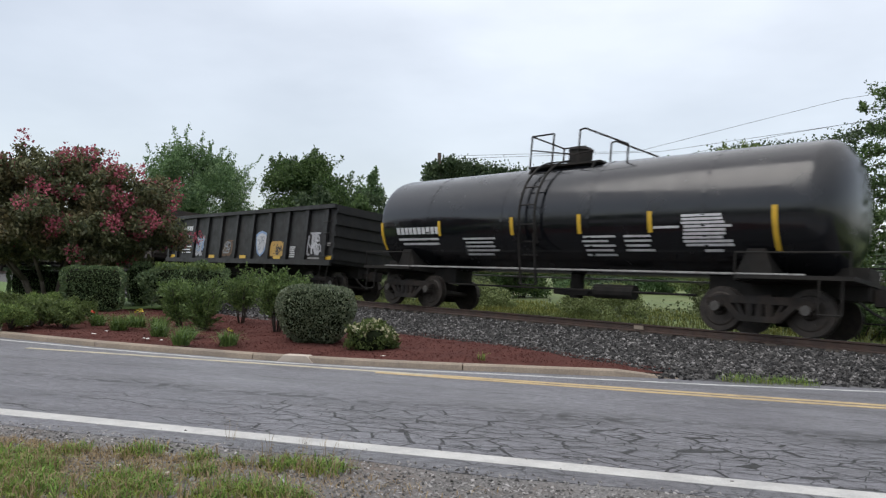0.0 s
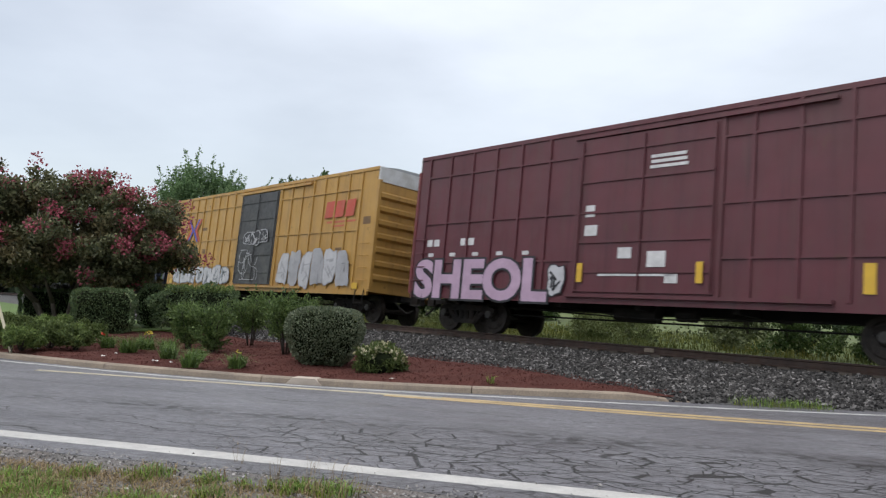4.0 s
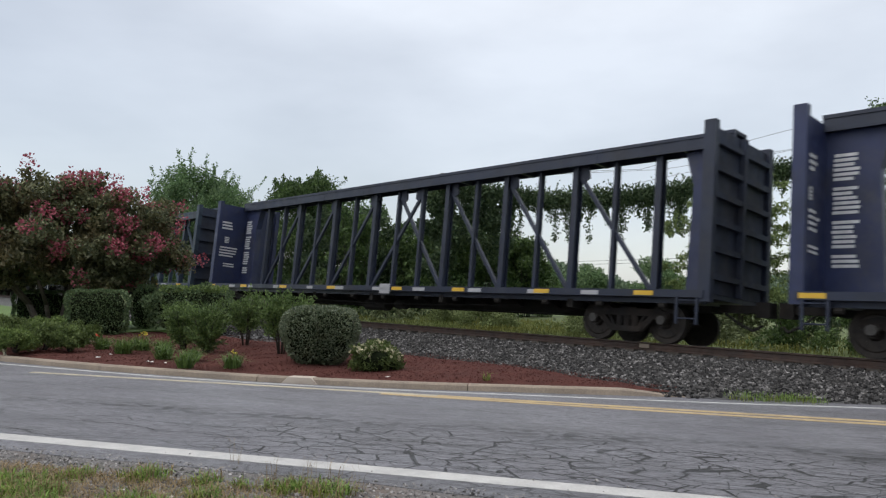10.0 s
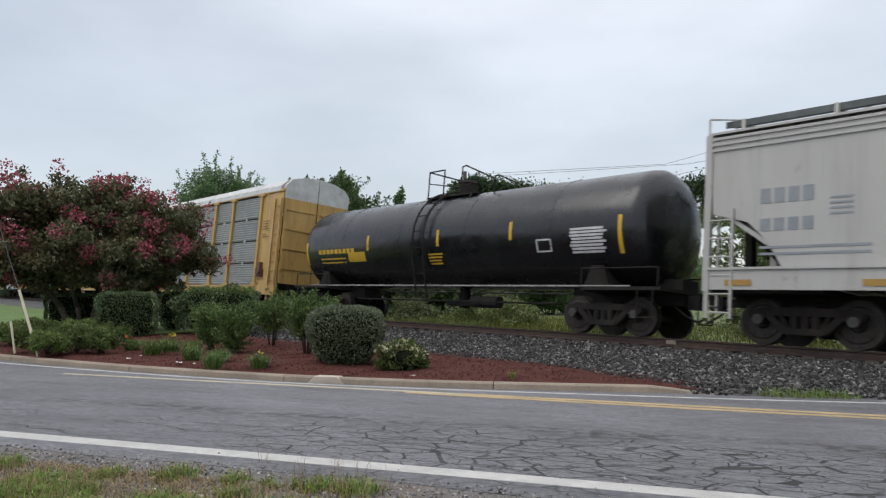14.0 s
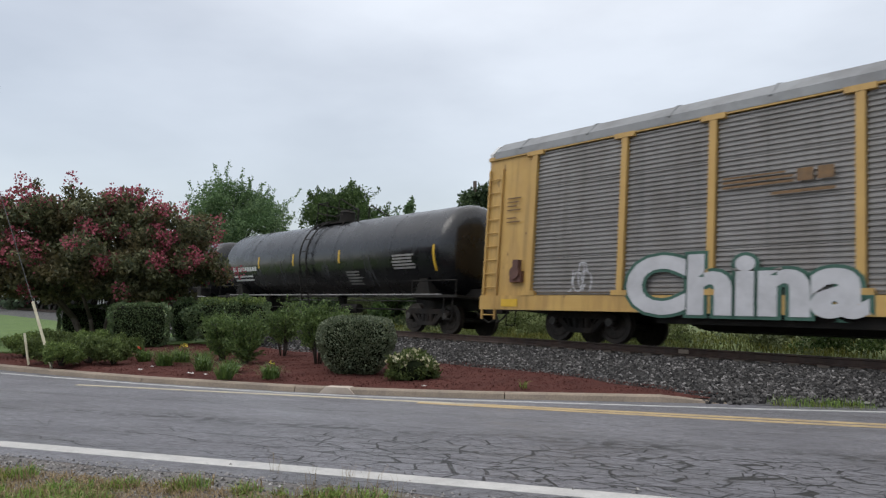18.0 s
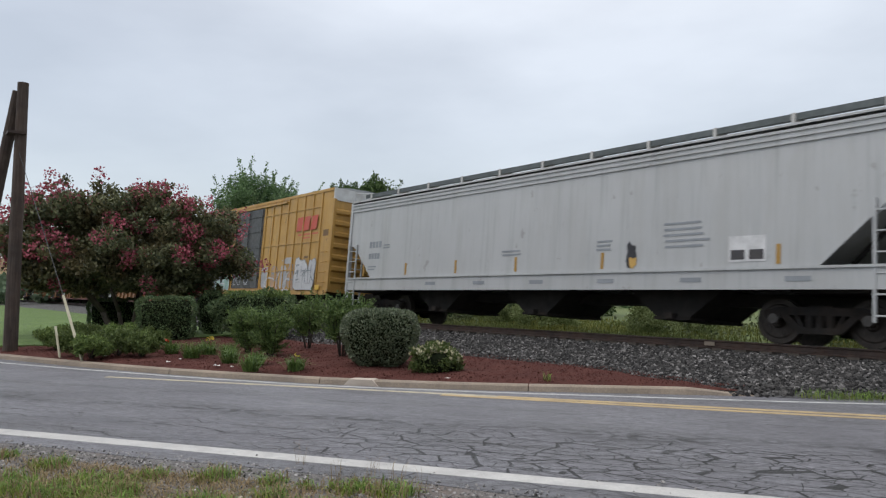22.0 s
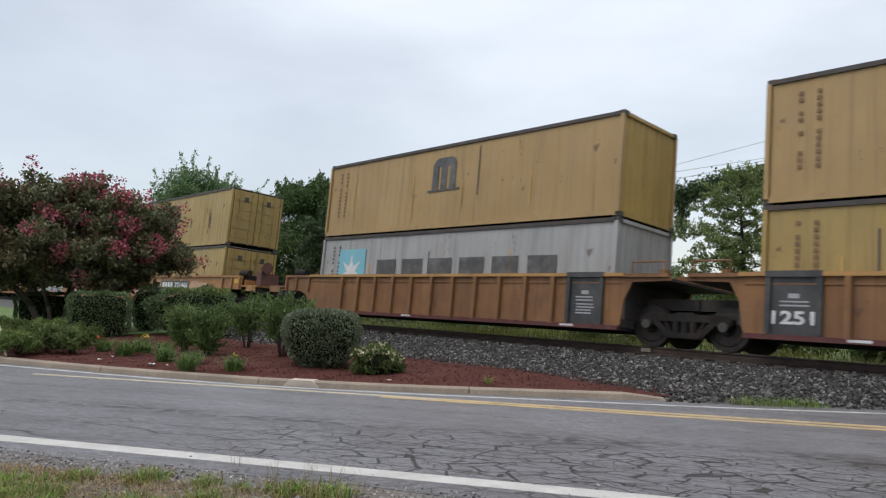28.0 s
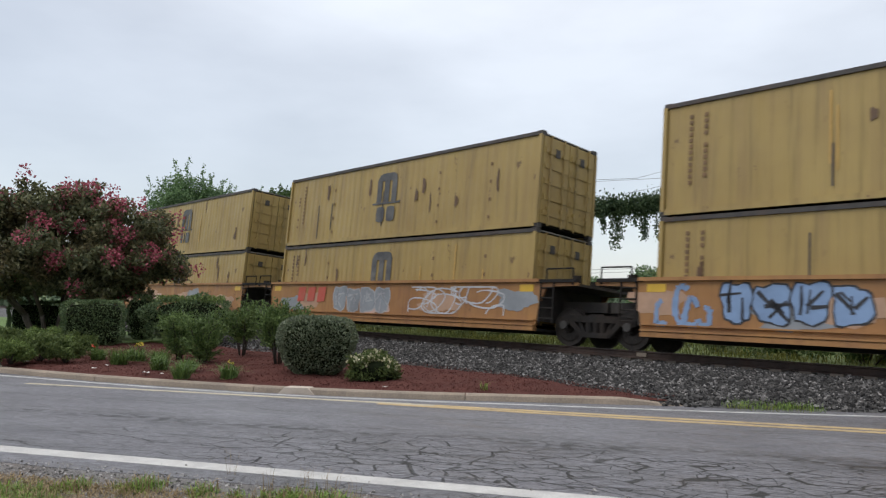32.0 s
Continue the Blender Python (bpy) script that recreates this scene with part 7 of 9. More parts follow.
        if seed == 0:
            spray(car, y - 0.05, 2.3, 6.9, 1.02, 2.45, 6, "white", "silver", 41, "silver")
            spray(car, y - 0.05, -7.3, -1.6, 1.02, 1.9, 7, "white", "grey", 42)
            spray(car, y - 0.09, -0.6, 1.3, 2.7, 3.3, 3, "black", "silver", 43)
            scribble(car, y - 0.09, -0.8, 1.5, 1.3, 2.5, 8, "silver", 44)
        else:
            for j, (x0, x1, tint) in enumerate(((1.95, 2.7, "silver"), (3.0, 3.66, "peach"), (3.86, 4.5, "silver"), (4.6, 5.1, "peach"))):
                spray(car, y, x0, x1, 1.05, 2.1 + 0.06 * (j % 2), 1, tint, "grey" if j % 2 else "silver", 145 + j)
            blotch(car, y, 4.5, 2.3, 0.5, 0.16, "silver", 150)
            spray(car, y - 0.05, 5.25, 7.05, 1.0, 2.42, 3, "white", "grey", 46)
            part("graffiti_patch", boxes((5.4, 6.95, y - 0.066, y - 0.060, 1.05, 1.75)), SPRAY["white"], car)
            spray(car, y - 0.05, -7.4, -1.5, 1.0, 1.75, 6, "mint", "white", 47)
            for j in range(11):
                blotch(car, y - 0.068 - 0.0006 * j, -7.0 + 0.5 * j, 1.15 + 0.4 * ((j * 3) % 4) / 3, 0.14 + 0.08 * (j % 3), 0.16 + 0.1 * ((j + 1) % 3), ("grey", "mint", "black", "mint", "silver", "grey", "black")[j % 7], 940 + j, "graffiti_patch")
            scribble(car, y - 0.078, -7.0, -2.0, 1.05, 1.7, 6, "black", 48, 0.06)
            scribble(car, y - 0.082, -7.0, -2.0, 1.05, 1.75, 4, "white", 52, 0.05)
            spray(car, y - 0.07, -4.2, -2.6, 1.5, 2.0, 2, "grey", "silver", 53)
            scribble(car, y - 0.016, 2.1, 4.9, 1.05, 1.9, 4, "white", 54, 0.06)
            stencil(car, y - 0.07, [(5.45, 1.35, 0.5, 0.03), (5.9, 1.62, 0.4, 0.03), (6.3, 1.3, 0.5, 0.03), (6.05, 1.12, 0.03, 0.5), (6.5, 1.3, 0.03, 0.6)], SPRAY["silver"])
            blotch(car, y - 0.048, -4.2, 1.85, 2.6, 0.16, "pink", 49)
            stencil(car, y - 0.09, lines(-0.9, 2.9, 1.6, 6, 0.22, 0.1, 50), dim_chalk)
            scribble(car, y - 0.09, -0.9, 1.5, 1.3, 2.6, 8, "silver", 51)
        strips(car, y - 0.05, [(-7.5, 1.1), (7.3, 1.05)], 0.3, 0.2)

    # empty centerbeam flatcars
    centerbeam(-112.95, navy_dark, navy, navy_dark, "empty navy centerbeam flatcar with white stencilled end panels", seed=1)
    centerbeam(-137.2, oxide, brick_red, oxide, "empty oxide-red centerbeam flatcar with bright red end panel", lattice=True, seed=2)
    centerbeam(-161.65, navy_dark, navy, navy_dark, "empty dark navy centerbeam flatcar with yellow sill marks", seed=3)
    centerbeam(-185.97, navy_dark, navy, navy_dark, "empty dark navy centerbeam flatcar with white sill marks", seed=4)
    centerbeam(-210.62, steel_blue, royal, steel_blue, "empty slate-blue centerbeam flatcar with faded blue panels", seed=5, writing=SPRAY["blue"])

    # pale hopper, tank car, autoracks
    car = covered_hopper(-233.26, 9.70, pale_grey, "pale grey covered hopper with round end cut-outs", True)
    y = -1.585
    stencil(car, y, letters(-8.6, 2.75, 4, 0.27, 0.3) + letters(-8.6, 2.2, 4, 0.27, 0.25) + [(-8.6, 1.85, 2.0, 0.05), (-8.6, 1.72, 2.0, 0.05)], SPRAY["grey"])
    stencil(car, y, [(-7.3, 2.75 - k * 0.1, 0.4, 0.04) for k in range(4)], SPRAY["grey"])
    stencil(car, y, [(4.1, 2.95 - k * 0.1, (1.9, 1.3, 1.2, 1.3, 1.1, 1.2)[k], 0.035) for k in range(6)] + [(7.4, 2.15 - k * 0.1, 0.7, 0.035) for k in range(3)] + [(6.2, 1.65, 0.3, 0.03)], SPRAY["grey"])
    strips(car, -1.63, [(-9.0 + k * 2.55, 1.12) for k in range(7)] + [(8.2, 1.12)], 0.55, 0.12, reflex_dull)
    stencil(car, -1.625, [(2.7, 1.2, 0.8, 0.1), (6.2, 1.2, 0.35, 0.08), (8.0, 1.28, 0.5, 0.08)], SPRAY["grey"])

    r = 1.5
    car = tank_car(-252.1, 7.65, r, 4.12, "dull black tank car with yellow lettering and small placards", tank_faded)
    zc = 4.12 - r
    shell_strips(car, r, zc, [(-7.1, 1.9, 0.8), (-3.2, 2.3, 0.5), (0.4, 2.3, 0.5), (3.4, 2.35, 0.5), (6.9, 1.9, 0.9)])
    on_shell(car, r, zc, letters(-6.3, 2.25, 9, 0.26, 0.16) + [(-6.2, 2.05, 1.6, 0.05), (-6.2, 1.92, 1.6, 0.05)], reflex)
    on_shell(car, r, zc, [(-4.4, 1.95, 1.0, 0.32)], reflex, "placard")
    on_shell(car, r, zc, lines(-0.1, 2.05, 0.7, 4, 0.09, 0.05, 8), reflex)
    on_shell(car, r, zc, [(4.3, 2.0, 0.5, 0.04), (4.3, 2.29, 0.5, 0.04), (4.3, 2.04, 0.04, 0.25), (4.76, 2.04, 0.04, 0.25)], chalk, "placard")
    on_shell(car, r, zc, lines(5.4, 2.5, 1.2, 8, 0.08, 0.055, 9), chalk)

    autorack(-274.6, 13.3, rack_zinc_light, roof_white, "autorack car with pale louvred panels and a white roof", True)
    car = autorack(-303.55, 13.75, rack_zinc, roof_grey, "autorack car with grey louvred panels and turquoise graffiti", True)
    y = -1.64
    word(car, y - 0.0, "China", -8.98, -3.75, 0.60, 2.05, "white", "forest")
    blotch(car, y + 0.012, 6.6, 1.45, 2.9, 0.62, "red", 60)
    blotch(car, y + 0.008, 6.0, 1.75, 2.0, 0.4, "pink", 59)
    spray(car, y, 3.45, 9.2, 0.72, 2.0, 6, "turquoise", "black", 61)
    scribble(car, y, 9.0, 9.7, 1.0, 2.0, 4, "red", 62, 0.07)
    scribble(car, y, -0.8, 1.6, 1.1, 1.7, 6, "red", 63, 0.04)
    scribble(car, y, -10.6, -9.7, 1.2, 1.9, 5, "white", 64)
    stencil(car, y, [(9.8, 1.5, 0.7, 0.06), (9.9, 1.75, 0.4, 0.06)], dim_chalk)
    stencil(car, y, [(-6.62, 3.30, 1.45, 0.05), (-6.62, 3.40, 1.45, 0.05), (-6.62, 3.50, 1.3, 0.04), (-5.1, 3.30, 0.3, 0.25), (-4.72, 3.30, 0.3, 0.25), (-5.6, 3.08, 1.2, 0.06)], mark_brown)
    strips(car, -1.64, [(-12.6, 0.8), (11.3, 0.8)], 0.6, 0.2)

    r = 1.5
    car = tank_car(-327.05, 8.2, r, 4.15, "black tank car with grey streaks and white marks", tank_faded)
    zc = 4.15 - r
    shell_strips(car, r, zc, [(-7.6, 1.9, 0.8), (-4.4, 2.3, 0.48), (-1.4, 2.3, 0.48), (2.0, 2.3, 0.48), (7.4, 1.9, 0.8)])
    on_shell(car, r, zc, letters(-7.0, 2.2, 10, 0.24, 0.18) + [(-7.0, 1.95, 1.9, 0.07), (-6.9, 1.8, 1.8, 0.07)], chalk)
    on_shell(car, r, zc, lines(2.3, 1.95, 1.0, 5, 0.1, 0.05, 10) + lines(5.2, 2.4, 1.3, 5, 0.1, 0.06, 12), dim_chalk)
    for k, x in enumerate((-4.7, -2.6, 0.8, 3.6)):
        on_shell(car, r, zc, [(x + 0.07 * j, 1.5 + 0.13 * ((j * 5 + k) % 4), 0.03 + 0.012 * (j % 3), 0.22 + 0.15 * ((j * 3 + k) % 4)) for j in range(7)], streak_grey, "chalk_streak")

    r = 1.45
    car = tank_car(-344.5, 7.65, r, 3.98, "black tank car with yellow valve housing and white tags", tank_faded, dome=reflex)
    zc = 3.98 - r
    shell_strips(car, r, zc, [(-7.1, 1.7, 0.8), (-4.4, 2.15, 0.48), (-2.2, 2.15, 0.48), (0.9, 2.15, 0.48), (3.0, 2.15, 0.48), (6.5, 1.7, 0.8)])
    on_shell(car, r, zc, letters(-6.6, 2.05, 9, 0.22, 0.17) + [(-6.5, 1.85, 1.8, 0.05), (-6.5, 1.72, 1.7, 0.05)], dim_chalk)
    on_shell(car, r, zc, [(-6.9 + 0.25 * k, 1.95 + 0.03 * (k % 3), 0.22, 0.16) for k in range(3)] + [(1.2 + 0.24 * k, 2.15 + 0.02 * (k % 4), 0.22, 0.16) for k in range(12)], SPRAY["gold"], "graffiti")
    plain_text(car, 0.0, "00069", -4.35, -2.25, 1.85, 2.5, SPRAY["white"], "graffiti", (r, zc), 0.0)
    plain_text(car, 0.0, "ART", -1.35, -0.1, 1.9, 2.5, SPRAY["white"], "graffiti", (r, zc), 0.0)
    on_shell(car, r, zc, [(-0.5, 1.25, 0.85, 0.42)], reflex, "placard")
    on_shell(car, r, zc, lines(0.4, 1.75, 0.9, 5, 0.09, 0.045, 13) + lines(2.5, 1.8, 0.8, 5, 0.09, 0.045, 14) + lines(4.9, 2.25, 1.2, 7, 0.08, 0.05, 15), dim_chalk)

    for s, half, seed, tail in ((-363.05, 9.33, 0, "with a yellow placard"), (-382.98, 9.25, 1, "with black stencils and yellow strips")):
        car = covered_hopper(s, half, cool_grey, "light grey covered hopper " + tail, False, 3)
        y = -1.585
        stencil(car, y, letters(-7.9, 2.55, 4, 0.2, 0.22) + letters(-7.9, 2.15, 4, 0.18, 0.2) + [(-7.9, 1.85, 0.5, 0.05), (-7.9, 1.75, 0.4, 0.05), (-7.0, 2.6, 0.35, 0.04), (-7.0, 2.5, 0.35, 0.04)], SPRAY["grey"])
        stencil(car, y, lines(4.3, 2.5, 1.2, 5, 0.13, 0.05, 3 + seed) + lines(-1.0, 2.1, 0.8, 2, 0.1, 0.05, 5) + lines(2.4, 2.2, 0.5, 3, 0.1, 0.05, 6), SPRAY["grey"])
        if seed == 0:
            part("placard", boxes((2.9, 4.0, y - 0.006, y + 0.004, 1.75, 2.05)), reflex, car, "yellow placard")
        else:
            part("placard", boxes((5.9, 6.7, y - 0.006, y + 0.004, 1.62, 2.15)), chalk, car, "white and black placard")
            stencil(car, y - 0.006, [(5.95, 1.66, 0.3, 0.2), (6.35, 1.66, 0.3, 0.2)], ink)
            blotch(car, y, 3.45, 1.85, 0.16, 0.32, "black", 71)
            blotch(car, y - 0.004, 3.5, 1.68, 0.12, 0.14, "gold", 72)
        strips(car, y, [(-8.2, 1.55), (-5.6, 1.55), (-3.0, 1.55), (-0.4, 1.55), (2.6, 1.55), (6.95, 1.55)], 0.09, 0.4, reflex_dull)
        stencil(car, -1.625, [(-4.4 + 2.3 * k, 1.2, 0.5, 0.1) for k in range(6)], SPRAY["grey"])

    # articulated well cars: five wells each, two containers deep
    first = (-420.37, -436.0, -451.55, -467.0, -482.55)
    for k, s in enumerate(first):
        well_unit(s, 6.35, "ribbed", True, k == 0, k == 4, k == 0, k)
    second = (-502.3, -517.8, -533.3, -549.0, -564.2)
    for k, s in enumerate(second):
        car = well_unit(s, 6.35, "smooth", True, k == 0, k == 4, k == 0, k)
        y = -1.395
        for j in range(6):
            blotch(car, y + 0.004 - 0.0005 * j, -5.6 + 2.1 * j + 0.4 * ((j * 7 + k * 3) % 5 - 2), 0.95 + 0.12 * ((j + k) % 3 - 1), 0.75 + 0.2 * ((j + k) % 2), 0.3, ("peach", "pink", "peach", "grey", "peach")[(j + k) % 5], 500 + 10 * k + j)
        if k == 0:
            part("number_board", boxes((0.05, 3.2, y - 0.012, y + 0.004, 0.95, 1.36)), door_black, car, "black number board")
            stencil(car, y - 0.012, letters(0.2, 1.03, 4, 0.31, 0.25), chalk)
            plain_text(car, y - 0.012, "751466", 1.62, 3.05, 1.03, 1.28, chalk, "running_number")
            scribble(car, y, -6.1, -2.4, 0.65, 1.5, 14, "peach", 81, 0.09)
            scribble(car, y - 0.006, -6.0, -2.6, 0.7, 1.5, 7, "pink", 82, 0.05)
            scribble(car, y, 0.4, 5.0, 0.6, 1.5, 6, "peach", 83, 0.06)
        elif k == 1:
            spray(car, y, -6.1, -0.6, 0.5, 1.5, 8, "grey", "black", 84, "silver")
            for j in range(12):
                blotch(car, y - 0.015 - 0.0006 * j, -5.8 + 0.46 * j, 0.75 + 0.5 * ((j * 7) % 5) / 4, 0.16 + 0.1 * (j % 3), 0.22 + 0.1 * ((j + 1) % 3), ("black", "grey", "silver", "black", "mint", "grey", "peach")[j % 7], 900 + j, "graffiti_patch")
            scribble(car, y - 0.026, -6.0, -0.6, 0.55, 1.45, 9, "silver", 92, 0.06)
            scribble(car, y - 0.030, -6.0, -0.6, 0.55, 1.45, 4, "mint", 93, 0.05)
            scribble(car, y - 0.012, 1.4, 4.6, 0.7, 1.4, 14, "pink", 85, 0.06)
        elif k == 2:
            spray(car, y, -4.6, -1.8, 0.62, 1.5, 4, "blue", "black", 86)
            scribble(car, y, -6.0, -4.8, 0.6, 1.4, 5, "blue", 87, 0.12)
            scribble(car, y, 1.0, 5.0, 0.8, 1.4, 8, "pink", 88, 0.04)
        elif k == 3:
            scribble(car, y, 1.5, 5.3, 0.65, 1.4, 16, "white", 89, 0.04)
            spray(car, y, -2.4, 0.6, 0.6, 1.45, 4, "grey", "silver", 95)
        if k in (1, 3):
            x0 = -0.1 if k == 1 else -4.6
            for j in range(3):
                bm, x = bmesh.new(), x0 + j * 0.62
                flat_shape(bm, [(x + 0.05, 1.4), (x + 0.5, 1.42), (x + 0.44, 0.92), (x, 0.9)], y - 0.014, 0.004)
                part("logo", bm, sign_red, car)
    lower, upper = 0.38, 2.985
    yellow = "mustard-yellow corrugated shipping container with a dark block mark"
    for k, s in enumerate(first):
        container(s, upper, box_tan, box_gold, yellow, False, "m", 100 + k)
        if k == 4:
            container(s, lower, box_grey, box_grey, "pale grey corrugated shipping container with a light blue star mark", False, "star", 110)
        else:
            container(s, lower, box_yellow, box_gold, yellow, False, "m", 110 + k)
    for k, s in enumerate(second):
        if k == 1:
            container(s, upper, box_grey, box_grey, "weathered pale grey shipping container with a light blue star mark", True, "star", 121)
        else:
            container(s, upper, box_yellow, box_yellow, "streaked mustard-yellow shipping container with doors and block mark", True, "m", 120 + k)
        container(s, lower, box_yellow, box_yellow, "streaked mustard-yellow shipping container with doors and block mark", True, "m", 130 + k)


make_train()

# ---- plants, poles, wires, litter ----
leaf_myrtle = islands("myrtle leaf", (0.055, 0.070, 0.038), (0.215, 0.225, 0.110), rough=0.55, patch=(0.95, 0.74, 0.70), patch_scale=0.9, trans=0.2)
petal_pink = islands("myrtle blossom", (0.22, 0.038, 0.058), (0.54, 0.165, 0.205), rough=0.7, trans=0.3)
leaf_box = islands("boxwood leaf", (0.059, 0.087, 0.048), (0.230, 0.262, 0.158), rough=0.45, spec=0.5, trans=0.12)
leaf_dark = islands("dark hedge leaf", (0.051, 0.090, 0.041), (0.180, 0.244, 0.107), rough=0.55, trans=0.15)
leaf_light = islands("light shrub leaf", (0.072, 0.119, 0.035), (0.226, 0.299, 0.085), rough=0.6, trans=0.25)
leaf_olive = islands("olive shrub leaf", (0.055, 0.084, 0.027), (0.158, 0.205, 0.061), rough=0.6, trans=0.25)
leaf_cane = islands("feathery shrub leaf", (0.042, 0.078, 0.026), (0.190, 0.270, 0.085), rough=0.55, trans=0.25)
leaf_lily = islands("strap leaf", (0.048, 0.092, 0.026), (0.180, 0.270, 0.072), rough=0.5, trans=0.3)
# background tree, vine and woods leaves: distance haze is mixed into their paler tones
leaf_tree = islands("feathery tree leaf haze tint", (0.082, 0.138, 0.070), (0.244, 0.341, 0.157), rough=0.7, patch=(0.7, 0.8, 0.7), patch_scale=0.35, trans=0.3)
leaf_airy = islands("light open tree leaf", (0.085, 0.122, 0.045), (0.27, 0.335, 0.125), rough=0.65, trans=0.35)
leaf_deep = islands("deep green tree leaf", (0.044, 0.078, 0.031), (0.147, 0.216, 0.069), rough=0.65, patch=(0.6, 0.7, 0.6), patch_scale=0.4, trans=0.25)
leaf_vine = islands("vine leaf", (0.040, 0.072, 0.039), (0.137, 0.185, 0.088), rough=0.65, patch=(0.6, 0.65, 0.6), patch_scale=0.4, trans=0.25)
leaf_pale = islands("pale bush leaf", (0.095, 0.125, 0.045), (0.30, 0.35, 0.15), rough=0.7, trans=0.25)
leaf_scrub = islands("lineside scrub leaf", (0.07, 0.088, 0.042), (0.21, 0.245, 0.115), rough=0.7, trans=0.2)
leaf_far = islands("far woods leaf haze tint", (0.092, 0.138, 0.086), (0.184, 0.241, 0.149), rough=0.8, trans=0.2)
weed_blade = islands("weed blade", (0.070, 0.090, 0.026), (0.240, 0.275, 0.100), rough=0.8, patch=(1.0, 0.85, 0.6), patch_scale=0.3, trans=0.3)
turf_blade = islands("turf blade", (0.070, 0.130, 0.026), (0.285, 0.430, 0.100), rough=0.7, patch=(1.0, 0.78, 0.55), patch_scale=1.7, trans=0.3)
dry_blade = islands("dry blade", (0.20, 0.14, 0.075), (0.40, 0.31, 0.18), rough=0.8, trans=0.2)
petal_cream = islands("cream flower", (0.50, 0.47, 0.30), (0.75, 0.70, 0.50), rough=0.7, trans=0.2)
petal_yellow = islands("yellow flower", (0.60, 0.45, 0.06), (0.75, 0.62, 0.12), rough=0.7)
petal_red = islands("red flower", (0.45, 0.05, 0.03), (0.60, 0.10, 0.05), rough=0.7)
bark_grey = surface("bark grey", (0.13, 0.105, 0.085), (0.08, 0.064, 0.052), rough=0.9, scale=6, bump=0.6, bump_scale=30)
bark_dark = surface("bark dark", (0.06, 0.05, 0.04), (0.04, 0.034, 0.028), rough=0.95, scale=5, bump=0.6, bump_scale=25)
pole_wood = surface("pole wood", (0.065, 0.044, 0.033), (0.042, 0.03, 0.024), rough=0.9, scale=2.0, grime=(0.13, 0.10, 0.08), grime_amount=0.6, grime_scale=3, stretch=(4, 4, 0.25), bump=0.5, bump_scale=30)
# near-black colour stands in for the shade deep inside dense shrubs
inner_shade = surface("inner shade", (0.018, 0.024, 0.012), (0.012, 0.015, 0.009), rough=1.0, scale=8, spec=0.0)
stake_cream = surface("stake cream", (0.62, 0.58, 0.42), (0.52, 0.47, 0.33), rough=0.6, scale=4, grime=(0.3, 0.25, 0.17), grime_amount=0.5)
wire_grey = surface("wire", (0.045, 0.045, 0.048), rough=0.6)
paper_white = surface("paper", (0.75, 0.74, 0.72), (0.6, 0.59, 0.57), rough=0.8, scale=9)


def unit(rng, n):
    d = rng.normal(size=(n, 3))
    return d / np.linalg.norm(d, axis=1)[:, None]


def quads_mesh(name, v, material):
    """A mesh of loose four-sided leaves, from an array of n x 4 corners."""
    n = len(v)
    me = bpy.data.meshes.new(name)
    me.vertices.add(n * 4)
    me.vertices.foreach_set("co", v.reshape(-1).astype(np.float32))
    me.loops.add(n * 4)
    me.loops.foreach_set("vertex_index", np.arange(n * 4, dtype=np.int32))
    me.polygons.add(n)
    me.polygons.foreach_set("loop_start", np.arange(0, n * 4, 4, dtype=np.int32))
    me.materials.append(material)
    me.update(calc_edges=True)
    return me


def leaves(name, pts, size, material, parent, rng, long=1.9, axis=None, bias=0.3, label=""):
    """Pointed leaves that start at the given places; axis pulls them to a direction."""
    n = len(pts)
    d = unit(rng, n)
    d[:, 2] += bias
    if axis is not None:
        d = d * 0.6 + axis
    d /= np.linalg.norm(d, axis=1)[:, None] + 1e-9
    s = np.cross(d, unit(rng, n))
    s /= np.linalg.norm(s, axis=1)[:, None] + 1e-9
    k = (size * rng.uniform(0.6, 1.3, n))[:, None]
    fold = np.cross(d, s) * k * 0.12
    v = np.stack([pts, pts + d * k * 0.5 + s * k * 0.5 / long + fold, pts + d * k, pts + d * k * 0.5 - s * k * 0.5 / long + fold], axis=1)
    return part(name, quads_mesh(name, v, material), material, parent, label)


def blades(name, roots, height, width, material, parent, rng, lean=0.5, label=""):
    """Grass blades of two pieces each, bent over."""
    n = len(roots)
    a = rng.uniform(0, 6.283, n)
    out = np.stack([np.cos(a), np.sin(a), np.zeros(n)], axis=1)
    side = np.stack([-np.sin(a + rng.normal(0, .6, n)), np.cos(a + rng.normal(0, .6, n)), np.zeros(n)], axis=1)
    h = (height * rng.uniform(0.45, 1.25, n))[:, None]
    le = rng.uniform(0.1, 1.0, n)[:, None] * lean
    up = np.array([0, 0, 1.0])
    m = roots + up * h * 0.62 + out * h * le * 0.4
    t = roots + up * h * (1.0 - 0.35 * le) + out * h * le * 1.1
    w = side * width * 0.5
    v = np.concatenate([np.stack([roots - w, roots + w, m + w * 0.8, m - w * 0.8], axis=1), np.stack([m - w * 0.8, m + w * 0.8, t + w * 0.12, t - w * 0.12], axis=1)], axis=1).reshape(n * 2, 4, 3)
    return part(name, quads_mesh(name, v, material), material, parent, label)


def in_clumps(rng, clumps, per, hollow=0.5):
    """Places inside ball-shaped clumps (x, y, z, r), thicker towards their skins."""
    out = []
    for c in clumps:
        k = max(6, int(per * (c[3] ** 2)))
        r = c[3] * rng.uniform(hollow ** 3, 1, k) ** (1 / 3) * rng.normal(1, 0.12, k)
        out.append(np.array(c[:3]) + unit(rng, k) * r[:, None] * np.array([1, 1, 0.8]))
    return np.concatenate(out)


